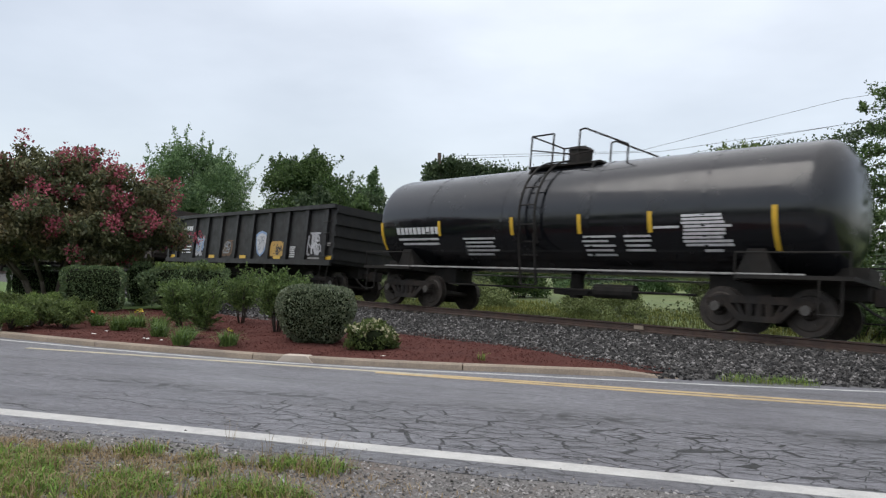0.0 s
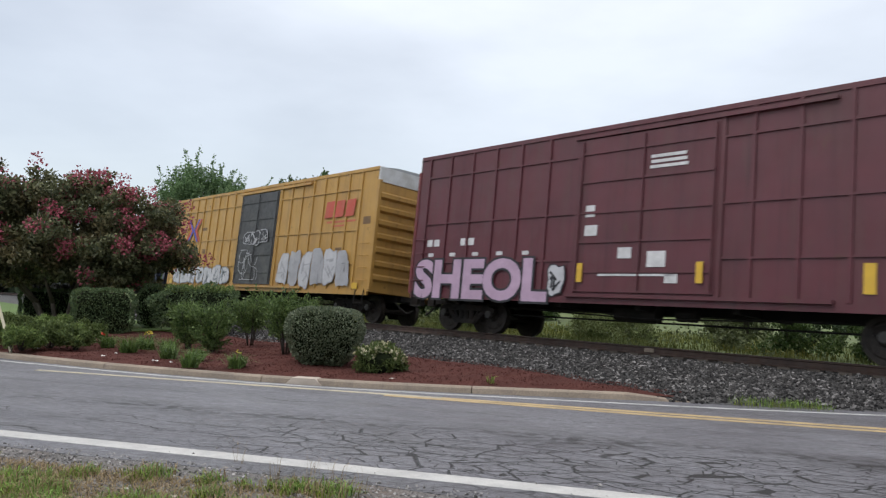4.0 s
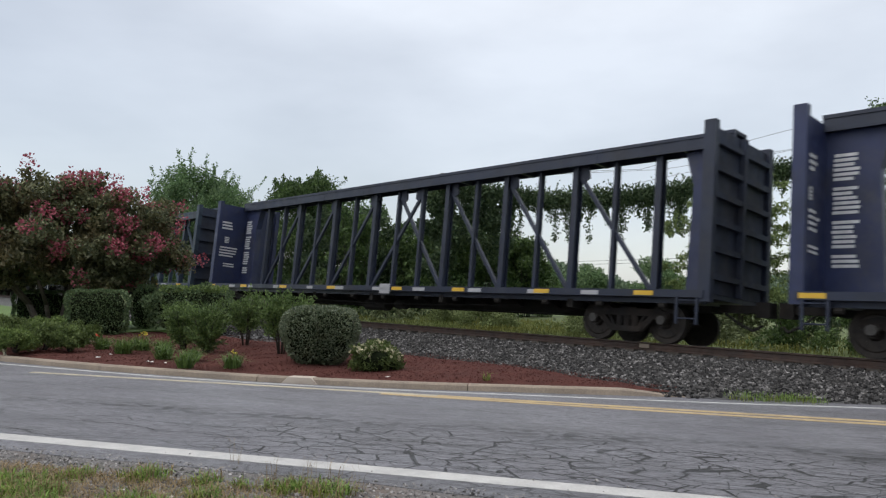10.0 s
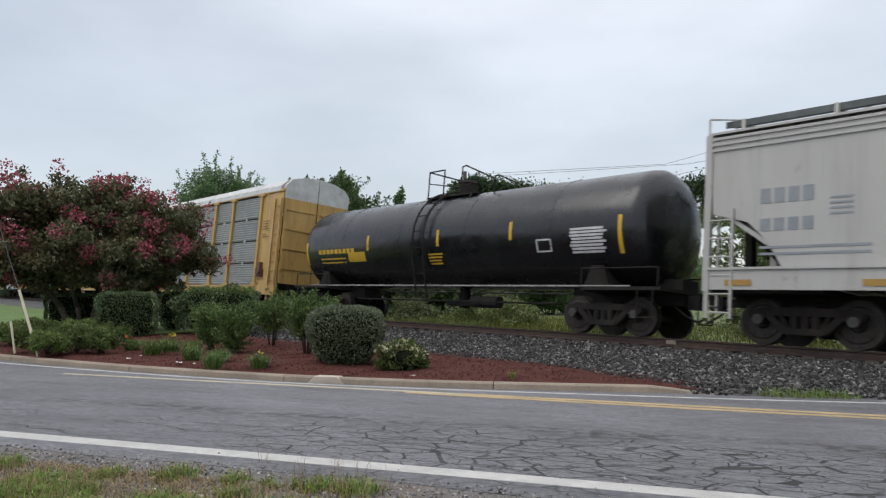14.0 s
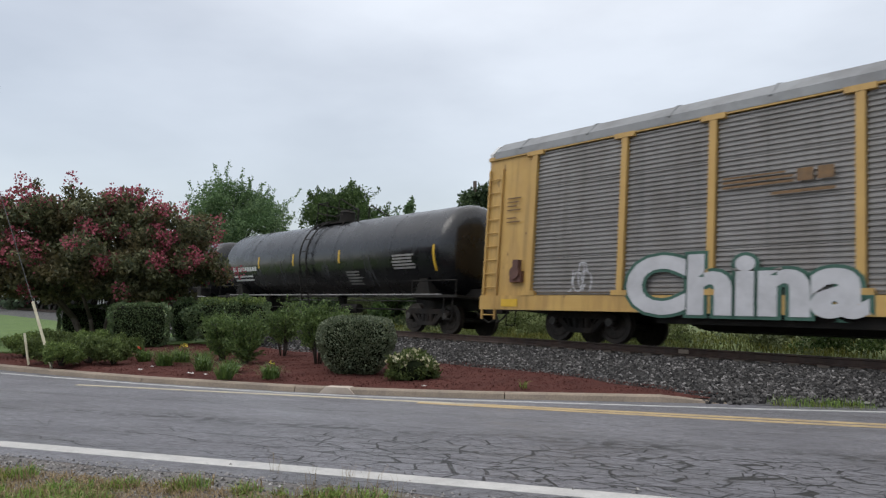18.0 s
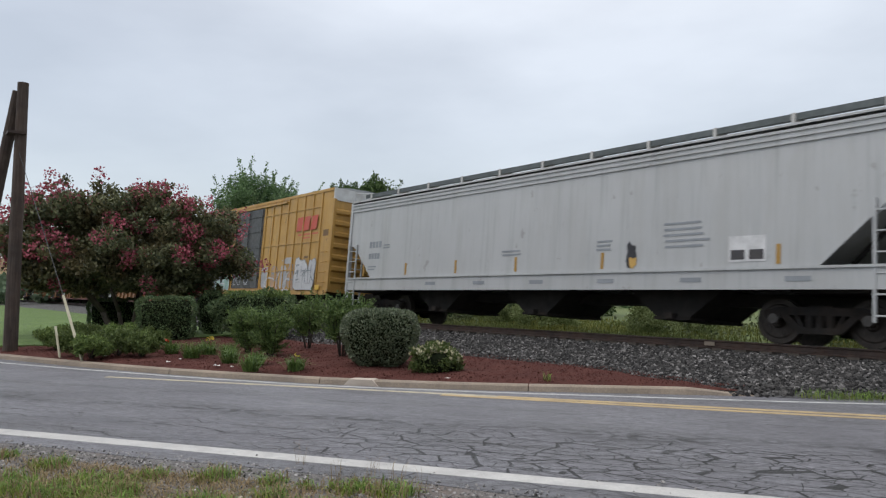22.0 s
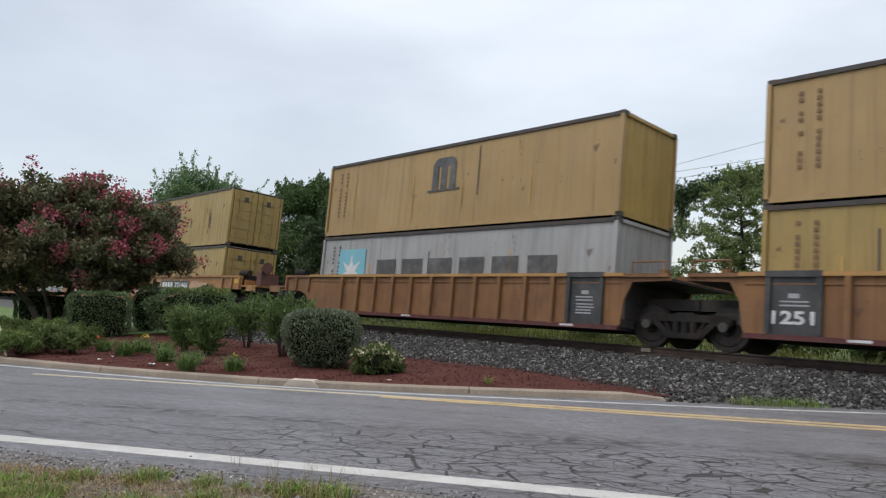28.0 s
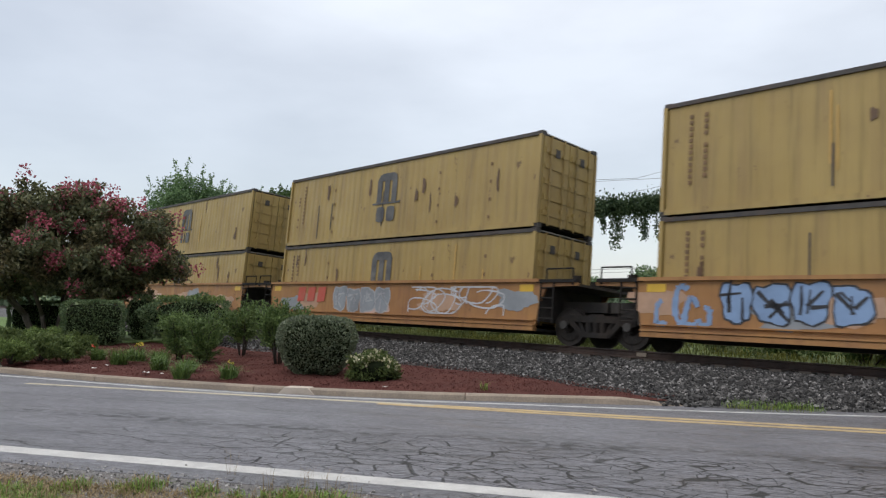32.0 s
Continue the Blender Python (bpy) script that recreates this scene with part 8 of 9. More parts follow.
def on_block(rng, n, rx, ry, z0, z1, p=4.0, taper=0.0, lumps=0.06):
    """Places on the skin of a clipped, rounded block."""
    d = unit(rng, n)
    r = 1 / (np.abs(d) ** p).sum(axis=1) ** (1 / p)
    q = d * r[:, None]
    ph = rng.uniform(0, 6.28, 6)
    bump_ = 1 + lumps * (np.sin(q[:, 0] * 5 + ph[0]) * np.sin(q[:, 1] * 4 + ph[1]) + 0.6 * np.sin(q[:, 2] * 7 + ph[2] + q[:, 0] * 9))
    q = q * (bump_ * rng.uniform(0.93, 1.02, n))[:, None]
    k = 1 - taper * np.clip(0.3 - q[:, 2], 0, 1.3) ** 1.5
    return np.stack([q[:, 0] * rx * k, q[:, 1] * ry * k, (z0 + z1) / 2 + q[:, 2] * (z1 - z0) / 2], axis=1)


# a solid dark filler, coloured as the shade behind the outer leaves
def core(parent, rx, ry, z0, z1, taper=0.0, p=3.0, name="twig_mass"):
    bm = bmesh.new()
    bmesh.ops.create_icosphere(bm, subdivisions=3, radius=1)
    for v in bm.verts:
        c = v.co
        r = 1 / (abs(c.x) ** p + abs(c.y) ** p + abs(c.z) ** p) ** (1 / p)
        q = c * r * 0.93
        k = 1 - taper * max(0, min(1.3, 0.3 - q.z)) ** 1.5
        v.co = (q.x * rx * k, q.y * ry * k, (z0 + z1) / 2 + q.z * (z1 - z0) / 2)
    return part(name, bm, inner_shade, parent, "solid dark core that stands in for shade inside the foliage")


def stems(name, parent, rows, r, material, r2=None):
    """Each row is a bent stem through some places, tapered."""
    for pts in rows:
        bm = bmesh.new()
        k = len(pts) - 1
        for i in range(k):
            a, b = r + (r2 - r) * i / k, r + (r2 - r) * (i + 1) / k
            rod(bm, pts[i], pts[i + 1], a, 7, b)
        part(name, bm, material, parent, smooth=True)


def plant(name, label, category, x, y, z, group=""):
    ob = thing(name, label, category, group)
    ob.matrix_world = Matrix.Translation((x, y, z))
    return ob


def crape_myrtle():
    rng = np.random.default_rng(11)
    tree = plant("crape_myrtle", "crape myrtle with crimson blossoms and dark leaves on several stems", "tree", -24.2, 6.55, 0.1)
    view, wide = np.array([-0.966, 0.26, 0]), np.array([0.26, 0.966, 0])
    lobes, clumps = [], []
    for i in range(13):  # leafy tiers at the branch ends
        for j in range(7):
            a, h = (i + rng.uniform(0.1, 0.9)) / 6.5 - 1, (j + rng.uniform(0.1, 0.9)) / 7
            lim = 1.04 - max(0, (h - 0.36) / 0.70) ** 2.1 - max(0, 0.34 - h) * 1.9 - a * a
            if lim < 0 or a * a > 0.5 and h < 0.75 and rng.random() < 0.3:
                continue
            c = wide * (a * 3.5 - 0.05) + view * math.sqrt(lim) * rng.choice([-0.9, 0.9]) * rng.uniform(0.35, 1) * 2.5
            lobes.append((c[0], c[1], 1.42 + h * 2.85))
    for x, y, z in lobes:
        for k in range(6):
            clumps.append((x + rng.normal(0, 0.36), y + rng.normal(0, 0.40), z + rng.normal(0, 0.11), rng.uniform(0.20, 0.44)))
    for a, z, r in ((-1.95, 4.3, .26), (-1.85, 4.75, .2), (-2.15, 4.5, .17), (-2.6, 3.9, .25), (-0.55, 4.5, .2), (0.2, 4.5, .22), (1.0, 4.45, .22), (1.15, 4.75, .13), (2.95, 3.0, .28), (3.25, 2.75, .22), (3.45, 2.2, .3), (3.6, 2.35, .2), (-3.2, 3.4, .25), (-3.3, 2.6, .3), (-3.0, 2.0, .3), (-0.9, 4.62, .22), (0.6, 4.6, .2)):
        c = wide * a - view * rng.uniform(0, 0.8)
        clumps.append((c[0], c[1], z, r))
    for k in range(38):
        a, f = rng.uniform(0, 6.283), rng.uniform(0.1, 0.7)
        c = wide * math.cos(a) * f * 3.1 + view * math.sin(a) * f * 2.6
        clumps.append((c[0], c[1], rng.uniform(1.62, 2.0), rng.uniform(0.3, 0.42)))
    leaves("crown", in_clumps(rng, clumps, 1750, 0.35), 0.14, leaf_myrtle, tree, rng, 2.0)
    mid = (0, 0, 2.6)
    pan, ax = [], []
    for i, c in enumerate(clumps):
        o = np.array(c[:3]) - mid
        o = o / (np.linalg.norm(o) + 1e-6)
        want = 0.27 if c[2] > 3.0 else 0.15 if c[2] > 2.1 else 0.05
        for j in range(2):
            if rng.random() > want:
                continue
            d = o + rng.normal(0, 0.45, 3)
            d /= np.linalg.norm(d)
            p0 = np.array(c[:3]) + d * c[3] * 0.85
            k = 62
            u = rng.uniform(0, 1, k)
            d[2] = abs(d[2]) * 0.7 + 0.1
            pan.append(p0 + d * (u * 0.42)[:, None] + unit(rng, k) * (0.27 * (1 - 0.45 * u))[:, None])
    leaves("blossom", np.concatenate(pan), 0.085, petal_pink, tree, rng, 1.15, label="crimson blossom clusters")
    rows = []
    for k in range(11):
        a = k * 0.571 + rng.uniform(-.25, .25)
        x0, y0, s = math.cos(a) * .28, math.sin(a) * .42, rng.uniform(0.8, 1.25)
        rows.append([(x0, y0, -0.05), (x0 * 1.9 * s, y0 * 1.9 * s, 0.75), (x0 * 3.4 * s, y0 * 3.6 * s, 1.5), (x0 * 5.2 * s, y0 * 5.6 * s, 2.5), (x0 * 6.2, y0 * 6.6, 3.4)])
    stems("stem", tree, rows, 0.075, bark_grey, 0.02)


def clipped(name, label, x, y, w, z0, z1, material, n, leaf, p=4.0, taper=0.0, seed=1, depth=None, lumps=0.05, trunk=True):
    rng = np.random.default_rng(seed)
    ob = plant(name, label, "shrub", x, y, z0, "planting bed shrubs")
    ob.matrix_world = ob.matrix_world @ Matrix.Rotation(math.atan2(y, x) + math.pi / 2, 4, "Z")
    rx, ry, h = w / 2, (depth or w * 0.92) / 2, z1 - z0
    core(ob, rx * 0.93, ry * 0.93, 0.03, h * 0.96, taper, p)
    q = on_block(rng, n, rx, ry, 0.03, h, p, taper, lumps)
    out = q - np.array([0, 0, h / 2])
    out /= np.linalg.norm(out, axis=1)[:, None]
    leaves("foliage", q, leaf, material, ob, rng, 1.7, axis=out * 0.55)
    if trunk:
        stems("stem", ob, [[(dx, 0, -0.08), (dx * 1.8, 0, h * 0.35)] for dx in (-0.06 * w, 0.07 * w)], 0.025, bark_dark, 0.02)
    return ob


def loose_shrub(name, label, x, y, w, z0, z1, material, seed, leaf=0.07, per=1500, foot=0.35, clumps=16, blooms=None):
    """An open shrub: stems that fan out, with leaf clumps about their ends."""
    rng = np.random.default_rng(seed)
    ob = plant(name, label, "shrub", x, y, z0, "planting bed shrubs")
    h, balls, rows = z1 - z0, [], []
    for k in range(clumps):
        a, f = rng.uniform(0, 6.283), rng.uniform(0.15, 1) ** 0.6
        z = h * (foot + (1 - foot) * rng.uniform(0.1, 0.86) * (1.12 - 0.35 * f))
        balls.append((math.cos(a) * f * w * 0.40, math.sin(a) * f * w * 0.40, z, w * rng.uniform(0.10, 0.17)))
    for c in balls[::2]:
        rows.append([(c[0] * 0.12, c[1] * 0.12, -0.05), (c[0] * 0.5, c[1] * 0.5, c[2] * 0.5), c[:3]])
    stems("stem", ob, rows, 0.014, bark_dark, 0.006)
    pts = in_clumps(rng, balls, per / (w * w) * 6, 0.2)
    tips = np.array([c[:3] for c in balls]) + rng.normal(0, 0.03, (len(balls), 3))
    spr = np.repeat(tips, 10, axis=0) + np.array([0, 0, 1.0]) * rng.uniform(0, 0.2 * h, len(balls) * 10)[:, None] + rng.normal(0, 0.02, (len(balls) * 10, 3))
    leaves("foliage", np.concatenate([pts, spr]), leaf, material, ob, rng, 2.3, bias=0.5)
    if blooms:
        out = pts[:, 2] / h + np.hypot(pts[:, 0], pts[:, 1]) / w
        top = pts[out > np.quantile(out, 0.7)]
        b = top[rng.integers(0, len(top), blooms[1])] + rng.normal(0, 0.02, (blooms[1], 3))
        b = np.repeat(b, 5, axis=0) + rng.normal(0, 0.008, (blooms[1] * 5, 3))
        tagged(leaves("flower", b, 0.05, blooms[0], ob, rng, 1.1, bias=0.9), kind="stuff")
    return ob


def cane_shrub(label, x, y, w, h, material, seed, canes=11, low=0.4, size=0.075):
    """Upright canes from one foot, with feathery sprays of narrow leaflets towards their tops."""
    rng = np.random.default_rng(seed)
    ob = plant("cane_shrub", label, "shrub", x, y, 0.1, "planting bed shrubs")
    rows, pts, ax = [], [], []
    for k in range(canes):
        a, f = k * 2.4 + rng.uniform(-0.4, 0.4), rng.uniform(0.15, 1.0) ** 0.7
        tip = np.array([math.cos(a) * f * w * 0.34, math.sin(a) * f * w * 0.34, h * rng.uniform(0.72, 0.93) * (1.06 - 0.16 * f)])
        foot_ = np.array([math.cos(a) * 0.05, math.sin(a) * 0.05, -0.05])
        bend = foot_ * 0.5 + tip * np.array([0.35, 0.35, 0.5])
        rows.append([tuple(foot_), tuple(bend), tuple(tip)])
        for j in range(17):
            v = rng.uniform(low, 1.0)
            p = (bend + (tip - bend) * (v - 0.5) * 2) if v > 0.5 else foot_ + (bend - foot_) * v * 2
            b = rng.uniform(0, 6.283)
            d = np.array([math.cos(b), math.sin(b), rng.uniform(0.25, 1.1)])
            d /= np.linalg.norm(d)
            n = 22
            u = rng.uniform(0.1, 1, n)[:, None]
            pts.append(p + d * u * w * rng.uniform(0.20, 0.36) + rng.normal(0, 0.022, (n, 3)))
            ax.append(np.repeat(d[None] * 0.7, n, axis=0))
    leaves("foliage", np.concatenate(pts), size, material, ob, rng, 2.7, axis=np.concatenate(ax))
    stems("stem", ob, rows, 0.012, bark_dark, 0.006)


def tuft(name, label, x, y, z, n, h, spread, width, material, seed, category="plant", lean=0.9, extra=None, group=""):
    rng = np.random.default_rng(seed)
    ob = plant(name, label, category, x, y, z, group)
    r = spread * rng.uniform(0, 1, n) ** 0.7
    a = rng.uniform(0, 6.283, n)
    roots = np.stack([np.cos(a) * r, np.sin(a) * r * 0.85, np.full(n, -0.01)], axis=1)
    tagged(blades("leaf_mass", roots, h, width, material, ob, rng, lean), kind="stuff")
    if extra:
        k = extra[1]
        r2 = roots[rng.integers(0, n, k)] * 1.2
        if extra[2] == "flower":
            p = np.repeat(r2 + np.array([0, 0, h * 0.95]), 6, axis=0) + rng.normal(0, 0.015, (k * 6, 3))
            leaves("flower", p, 0.06, extra[0], ob, rng, 1.3)
        else:
            tagged(blades("dry_straw", r2, h * 1.1, width, extra[0], ob, rng, 0.8), "dry straw-coloured blades", kind="stuff")
    return ob


def azalea_row():
    for k, (x, y, w, h) in enumerate(((-15.9, 3.35, 0.9, 0.42), (-16.3, 3.95, 1.0, 0.5), (-16.9, 3.35, 1.0, 0.5), (-17.3, 4.3, 1.15, 0.55), (-18.0, 3.65, 1.1, 0.55), (-18.6, 4.5, 1.1, 0.5), (-18.9, 3.3, 1.0, 0.5), (-17.6, 5.1, 0.9, 0.42), (-15.6, 4.25, 0.8, 0.4))):
        loose_shrub("azalea", "low mounded azalea shrub with glossy green leaves", x, y + 0.28, w, 0.17, 0.17 + h, leaf_light if k % 3 == 0 else leaf_olive, 60 + k, 0.065, 1900, 0.12, 22)


def planting():
    crape_myrtle()
    clipped("box_hedge", "dark green clipped box hedge with a flat top", -20.67, 6.65, 1.5, 0.09, 1.28, leaf_dark, 9500, 0.055, 7.0, 0.03, 21)
    clipped("box_hedge", "dark clipped box hedge in the shade of the tree", -25.2, 6.4, 1.5, 0.09, 1.2, leaf_dark, 6500, 0.06, 6.0, 0.05, 26)
    clipped("box_hedge", "narrow dark green hedge with soft sides", -22.4, 8.6, 0.85, 0.09, 1.42, leaf_dark, 3600, 0.055, 3.2, 0.12, 22, lumps=0.1)
    hedge = clipped("box_hedge", "wide hedge with paler new growth along its top", -20.2, 9.15, 2.3, 0.09, 1.38, leaf_dark, 7500, 0.075, 3.0, 0.1, 23, 1.2, lumps=0.17)
    rng = np.random.default_rng(24)
    top = np.stack([rng.uniform(-0.95, 0.95, 1500), rng.uniform(-0.45, 0.45, 1500), 1.22 + rng.uniform(-0.06, 0.14, 1500)], axis=1)
    leaves("new_growth", top, 0.075, leaf_light, hedge, rng, 2.2, bias=0.8, label="pale green new shoots")
    cane_shrub("feathery upright shrub with pale green new tips", -14.14, 6.7, 1.15, 1.0, leaf_cane, 31, 14, 0.10)
    cane_shrub("pale leafy upright shrub behind the low tufts", -15.4, 6.75, 1.05, 0.98, leaf_cane, 32, 12, 0.12)
    cane_shrub("open feathery shrub on thin bare stems", -15.5, 8.3, 1.15, 1.25, leaf_cane, 33, 11, 0.32)
    cane_shrub("feathery shrub with a wide crown over bare canes", -13.02, 7.78, 1.3, 1.34, leaf_cane, 41, 20, 0.34)
    cane_shrub("small feathery shrub in the mulch", -16.9, 7.3, 0.95, 0.85, leaf_cane, 42, 10, 0.15)
    clipped("boxwood_ball", "dense clipped boxwood shaped as a flattened ball", -11.08, 7.42, 1.38, 0.08, 1.12, leaf_box, 19000, 0.04, 4.2, 0.24, 25, lumps=0.02)
    low = loose_shrub("flowering_shrub", "low mounded shrub dotted with cream flower heads", -9.65, 7.6, 0.88, 0.08, 0.6, leaf_olive, 35, 0.06, 2700, 0.1, 40, (petal_cream, 190))
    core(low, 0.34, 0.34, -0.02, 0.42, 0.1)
    rows = ((-11.36, 5.85, .30, .22, (petal_yellow, 1, "flower")), (-11.85, 5.25, .32, .2, None), (-13.36, 5.5, .33, .22, None), (-15.41, 5.85, .38, .3, (petal_yellow, 3, "flower")), (-14.6, 6.0, .34, .22, None), (-16.1, 5.3, .32, .22, (petal_red, 1, "flower")), (-16.8, 5.0, .32, .24, None), (-12.7, 5.75, .3, .2, None), (-15.0, 5.35, .36, .26, None))
    for k, (x, y, h, s, e) in enumerate(rows):
        tuft("daylily", "daylily tuft of arching green strap leaves in mulch", x, y, 0.1, 230, h * 0.95, s * 0.72, 0.016, leaf_lily, 80 + k, lean=1.5, extra=e, group="daylily tufts")
    azalea_row()
    for k, (x, y) in enumerate(((-7.6, 8.15),)):
        tuft("weed", "small sparse weed growing through the mulch", x, y, 0.11, 22, 0.16, 0.06, 0.012, turf_blade, 100 + k)
    for k, (x, y) in enumerate(((-4.5, 10.15), (-4.15, 10.4), (-3.85, 10.65))):
        tuft("grass_tuft", "thin grass growing at the foot of the ballast", x, y, 0.02, 130, 0.13, 0.3, 0.006, turf_blade, 105 + k, group="grass tufts")


def pole_and_guards():
    ob = thing("utility_pole", "dark weathered wooden utility pole with a leaning brace", "pole")
    bm = bmesh.new()
    rod(bm, (-19.3, 2.67, 0.0), (-19.42, 2.79, 6.43), 0.155, 14, 0.12)
    part("pole", bm, pole_wood, ob, smooth=False)
    bm = bmesh.new()
    rod(bm, (-20.9, 1.9, 0.0), (-19.56, 2.71, 6.25), 0.15, 12, 0.12)
    part("brace", bm, pole_wood, ob, "leaning brace pole")
    bm = bmesh.new()
    rod(bm, (-19.4, 2.68, 5.2), (-19.6, 2.6, 5.2), 0.03, 6)
    box(bm, -19.62, -19.2, 2.48, 2.86, 5.17, 5.23)
    part("bracket", bm, rail_rust, ob)
    bm = bmesh.new()
    pipe(bm, [(-15.86, 3.46, 0.10), (-16.7, 3.25, 1.36), (-19.4, 2.7, 4.9)], 0.008, 5)
    tagged(part("guy_wire", bm, wire_grey), "thin steel guy wire running up to the pole", "wire")
    bm = bmesh.new()
    rod(bm, (-15.88, 3.455, 0.08), (-16.72, 3.245, 1.39), 0.028, 10)
    tagged(part("guy_guard", bm, stake_cream), "pale cream guard tube sleeved over the guy wire", "guy guard")
    bm = bmesh.new()
    rod(bm, (-16.75, 3.22, 0.10), (-16.96, 3.16, 0.74), 0.024, 10)
    tagged(part("stake", bm, stake_cream), "short pale stake leaning in the planting bed", "stake")


def litter():
    rng = random.Random(4)
    for x, y, s in ((-12.69, 4.98, .09), (-16.0, 3.92, .09), (-8.6, 7.0, .07), (-13.91, 4.52, .08), (-12.35, 5.12, .05), (-14.4, 4.9, .05), (-4.42, 2.55, .05), (-5.4, 1.95, .035)):
        bm = bmesh.new()
        bmesh.ops.create_grid(bm, x_segments=3, y_segments=3, size=s / 2)
        for v in bm.verts:
            v.co.z = rng.uniform(0, s * 0.35)
        bmesh.ops.solidify(bm, geom=bm.faces[:], thickness=0.002)
        ob = part("paper_scrap", bm, paper_white, at=Matrix.Translation((x, y, 0.135 if y > 3.2 else 0.012)) @ Matrix.Rotation(rng.uniform(0, 6), 4, "Z"))
        tagged(ob, "crumpled white paper scrap on the ground", "litter", "litter scraps")


def roadside_grass():
    rows = ((-1.53, -1.29, 1.7), (-1.13, -1.51, 1.9), (-0.88, -1.88, 2.0), (-0.69, -1.81, 1.6), (-1.23, -0.97, 0.9), (-0.73, -0.83, 1.4), (-0.34, -1.49, 1.7), (-0.23, -1.78, 1.5), (-0.09, -1.59, 1.5), (-0.22, -0.78, 0.8), (-0.00, -1.12, 0.8), (0.12, -0.83, 0.4), (0.42, -0.78, 1.0), (0.51, -0.70, 0.6), (0.76, -0.74, 1.4), (0.46, -1.39, 1.5), (0.70, -1.40, 1.4), (0.37, -1.59, 1.0), (0.89, -1.41, 0.8), (-1.32, -1.21, 0.9), (-2.12, -1.56, 2.0), (-2.30, -0.98, 1.2), (-1.65, -1.67, 2.0), (-1.28, -1.63, 1.7), (-1.08, -1.56, 1.6), (-2.98, -0.84, 0.6), (-1.12, -1.40, 1.0))
    for k, (u, n, s) in enumerate(rows):
        x, y = road_xy(u, n)
        tuft("grass_tuft", "ragged green grass tuft with straw on the gravel shoulder", x, y, 0.0, int(150 * s), (0.080 + 0.020 * s), 0.125 * s + 0.04, 0.0085, turf_blade, 200 + k, lean=1.5, extra=(dry_blade, int(70 * s), "dry"), group="grass tufts")
    nr = np.random.default_rng(77)
    n = 16000
    u, v = nr.uniform(-6.5, 3.5, n), -1.0 - nr.uniform(0, 1, n) ** 0.8 * 2.6
    thick = np.sin(u * 2.1 + v * 1.7) + np.sin(u * 0.9 - v * 3.1 + 2) - 0.28 * (u + 2) - 0.5 * (v + 1.2)
    keep = thick + nr.normal(0, 0.7, n) > 2.5
    xy = np.array([road_xy(a, b) for a, b in zip(u[keep], v[keep])])
    loose = thing("loose_grass", "sparse short grass spreading over the gravel shoulder", "grass", kind="stuff")
    tagged(blades("short_blades", np.column_stack([xy, np.full(len(xy), -0.01)]), 0.085, 0.007, turf_blade, loose, nr, 1.6), kind="stuff")
    straw = np.array([road_xy(a, b) for a, b in zip(nr.normal(-1.0, 1.2, 5200), -0.8 - np.abs(nr.normal(0, 0.7, 5200)))])
    tagged(blades("dead_blades", np.column_stack([straw, np.full(5200, -0.005)]), 0.06, 0.007, dry_blade, loose, nr, 2.6), kind="stuff")
    for k, (x, y) in enumerate(((-5.66, 3.0), (-4.93, 3.27), (-5.0, 2.95), (-4.55, 3.2), (-4.75, 3.1), (-4.3, 3.25))):
        tuft("grass_stalk", "thin dry grass stalks with seed heads", x, y, 0.0, 9, 0.24, 0.07, 0.003, dry_blade, 240 + k, lean=0.6, group="grass stalks")


def broad_tree(name, label, x, y, top, wide, material, seed, leaf, per, low=0.25, feather=0.0, clumps=60, trunk=0.16, lean=1.0):
    rng = np.random.default_rng(seed)
    ob = plant(name, label, "tree", x, y, -0.06)
    balls = []
    while len(balls) < clumps:
        a, f, h = rng.uniform(0, 6.283), math.sqrt(rng.uniform(0, 1)), rng.uniform(0, 1)
        env = math.sin(math.pi * min(1, 0.18 + 0.72 * h + 0.06)) ** 0.6
        r = wide * rng.uniform(0.07, 0.13)
        balls.append((math.cos(a) * f * env * wide * 0.42, math.sin(a) * f * env * wide * 0.42, top * (low + (0.93 - low) * h), r))
    pts = in_clumps(rng, balls, per, 0.3)
    if feather:
        spr = []
        for c in balls:
            if c[2] < top * 0.6:
                continue
            for j in range(4):
                d = np.array([c[0] * 0.12 + rng.normal(0, .25), c[1] * 0.12 + rng.normal(0, .25), 1.0])
                k = 44
                u = rng.uniform(0, 1, k)
                spr.append(np.array(c[:3]) + rng.normal(0, c[3] * .5, 3) + d * (u * feather)[:, None] + rng.normal(0, 0.10, (k, 3)) * (1.2 - u)[:, None])
        pts = np.concatenate([pts] + spr)
    leaves("crown", pts, leaf, material, ob, rng, 1.7)
    stems("trunk", ob, [[(0, 0, -0.1), (0.1 * lean, 0.05, top * 0.3), (-0.05, 0.1, top * 0.62), (0, 0, top * 0.85)]], trunk, bark_dark, 0.03)
    stems("limb", ob, [[(0, 0, c[2] * 0.55), (c[0] * 0.55, c[1] * 0.55, c[2] * 0.85), c[:3]] for c in balls[::7]], trunk * 0.4, bark_dark, 0.02)
    return ob


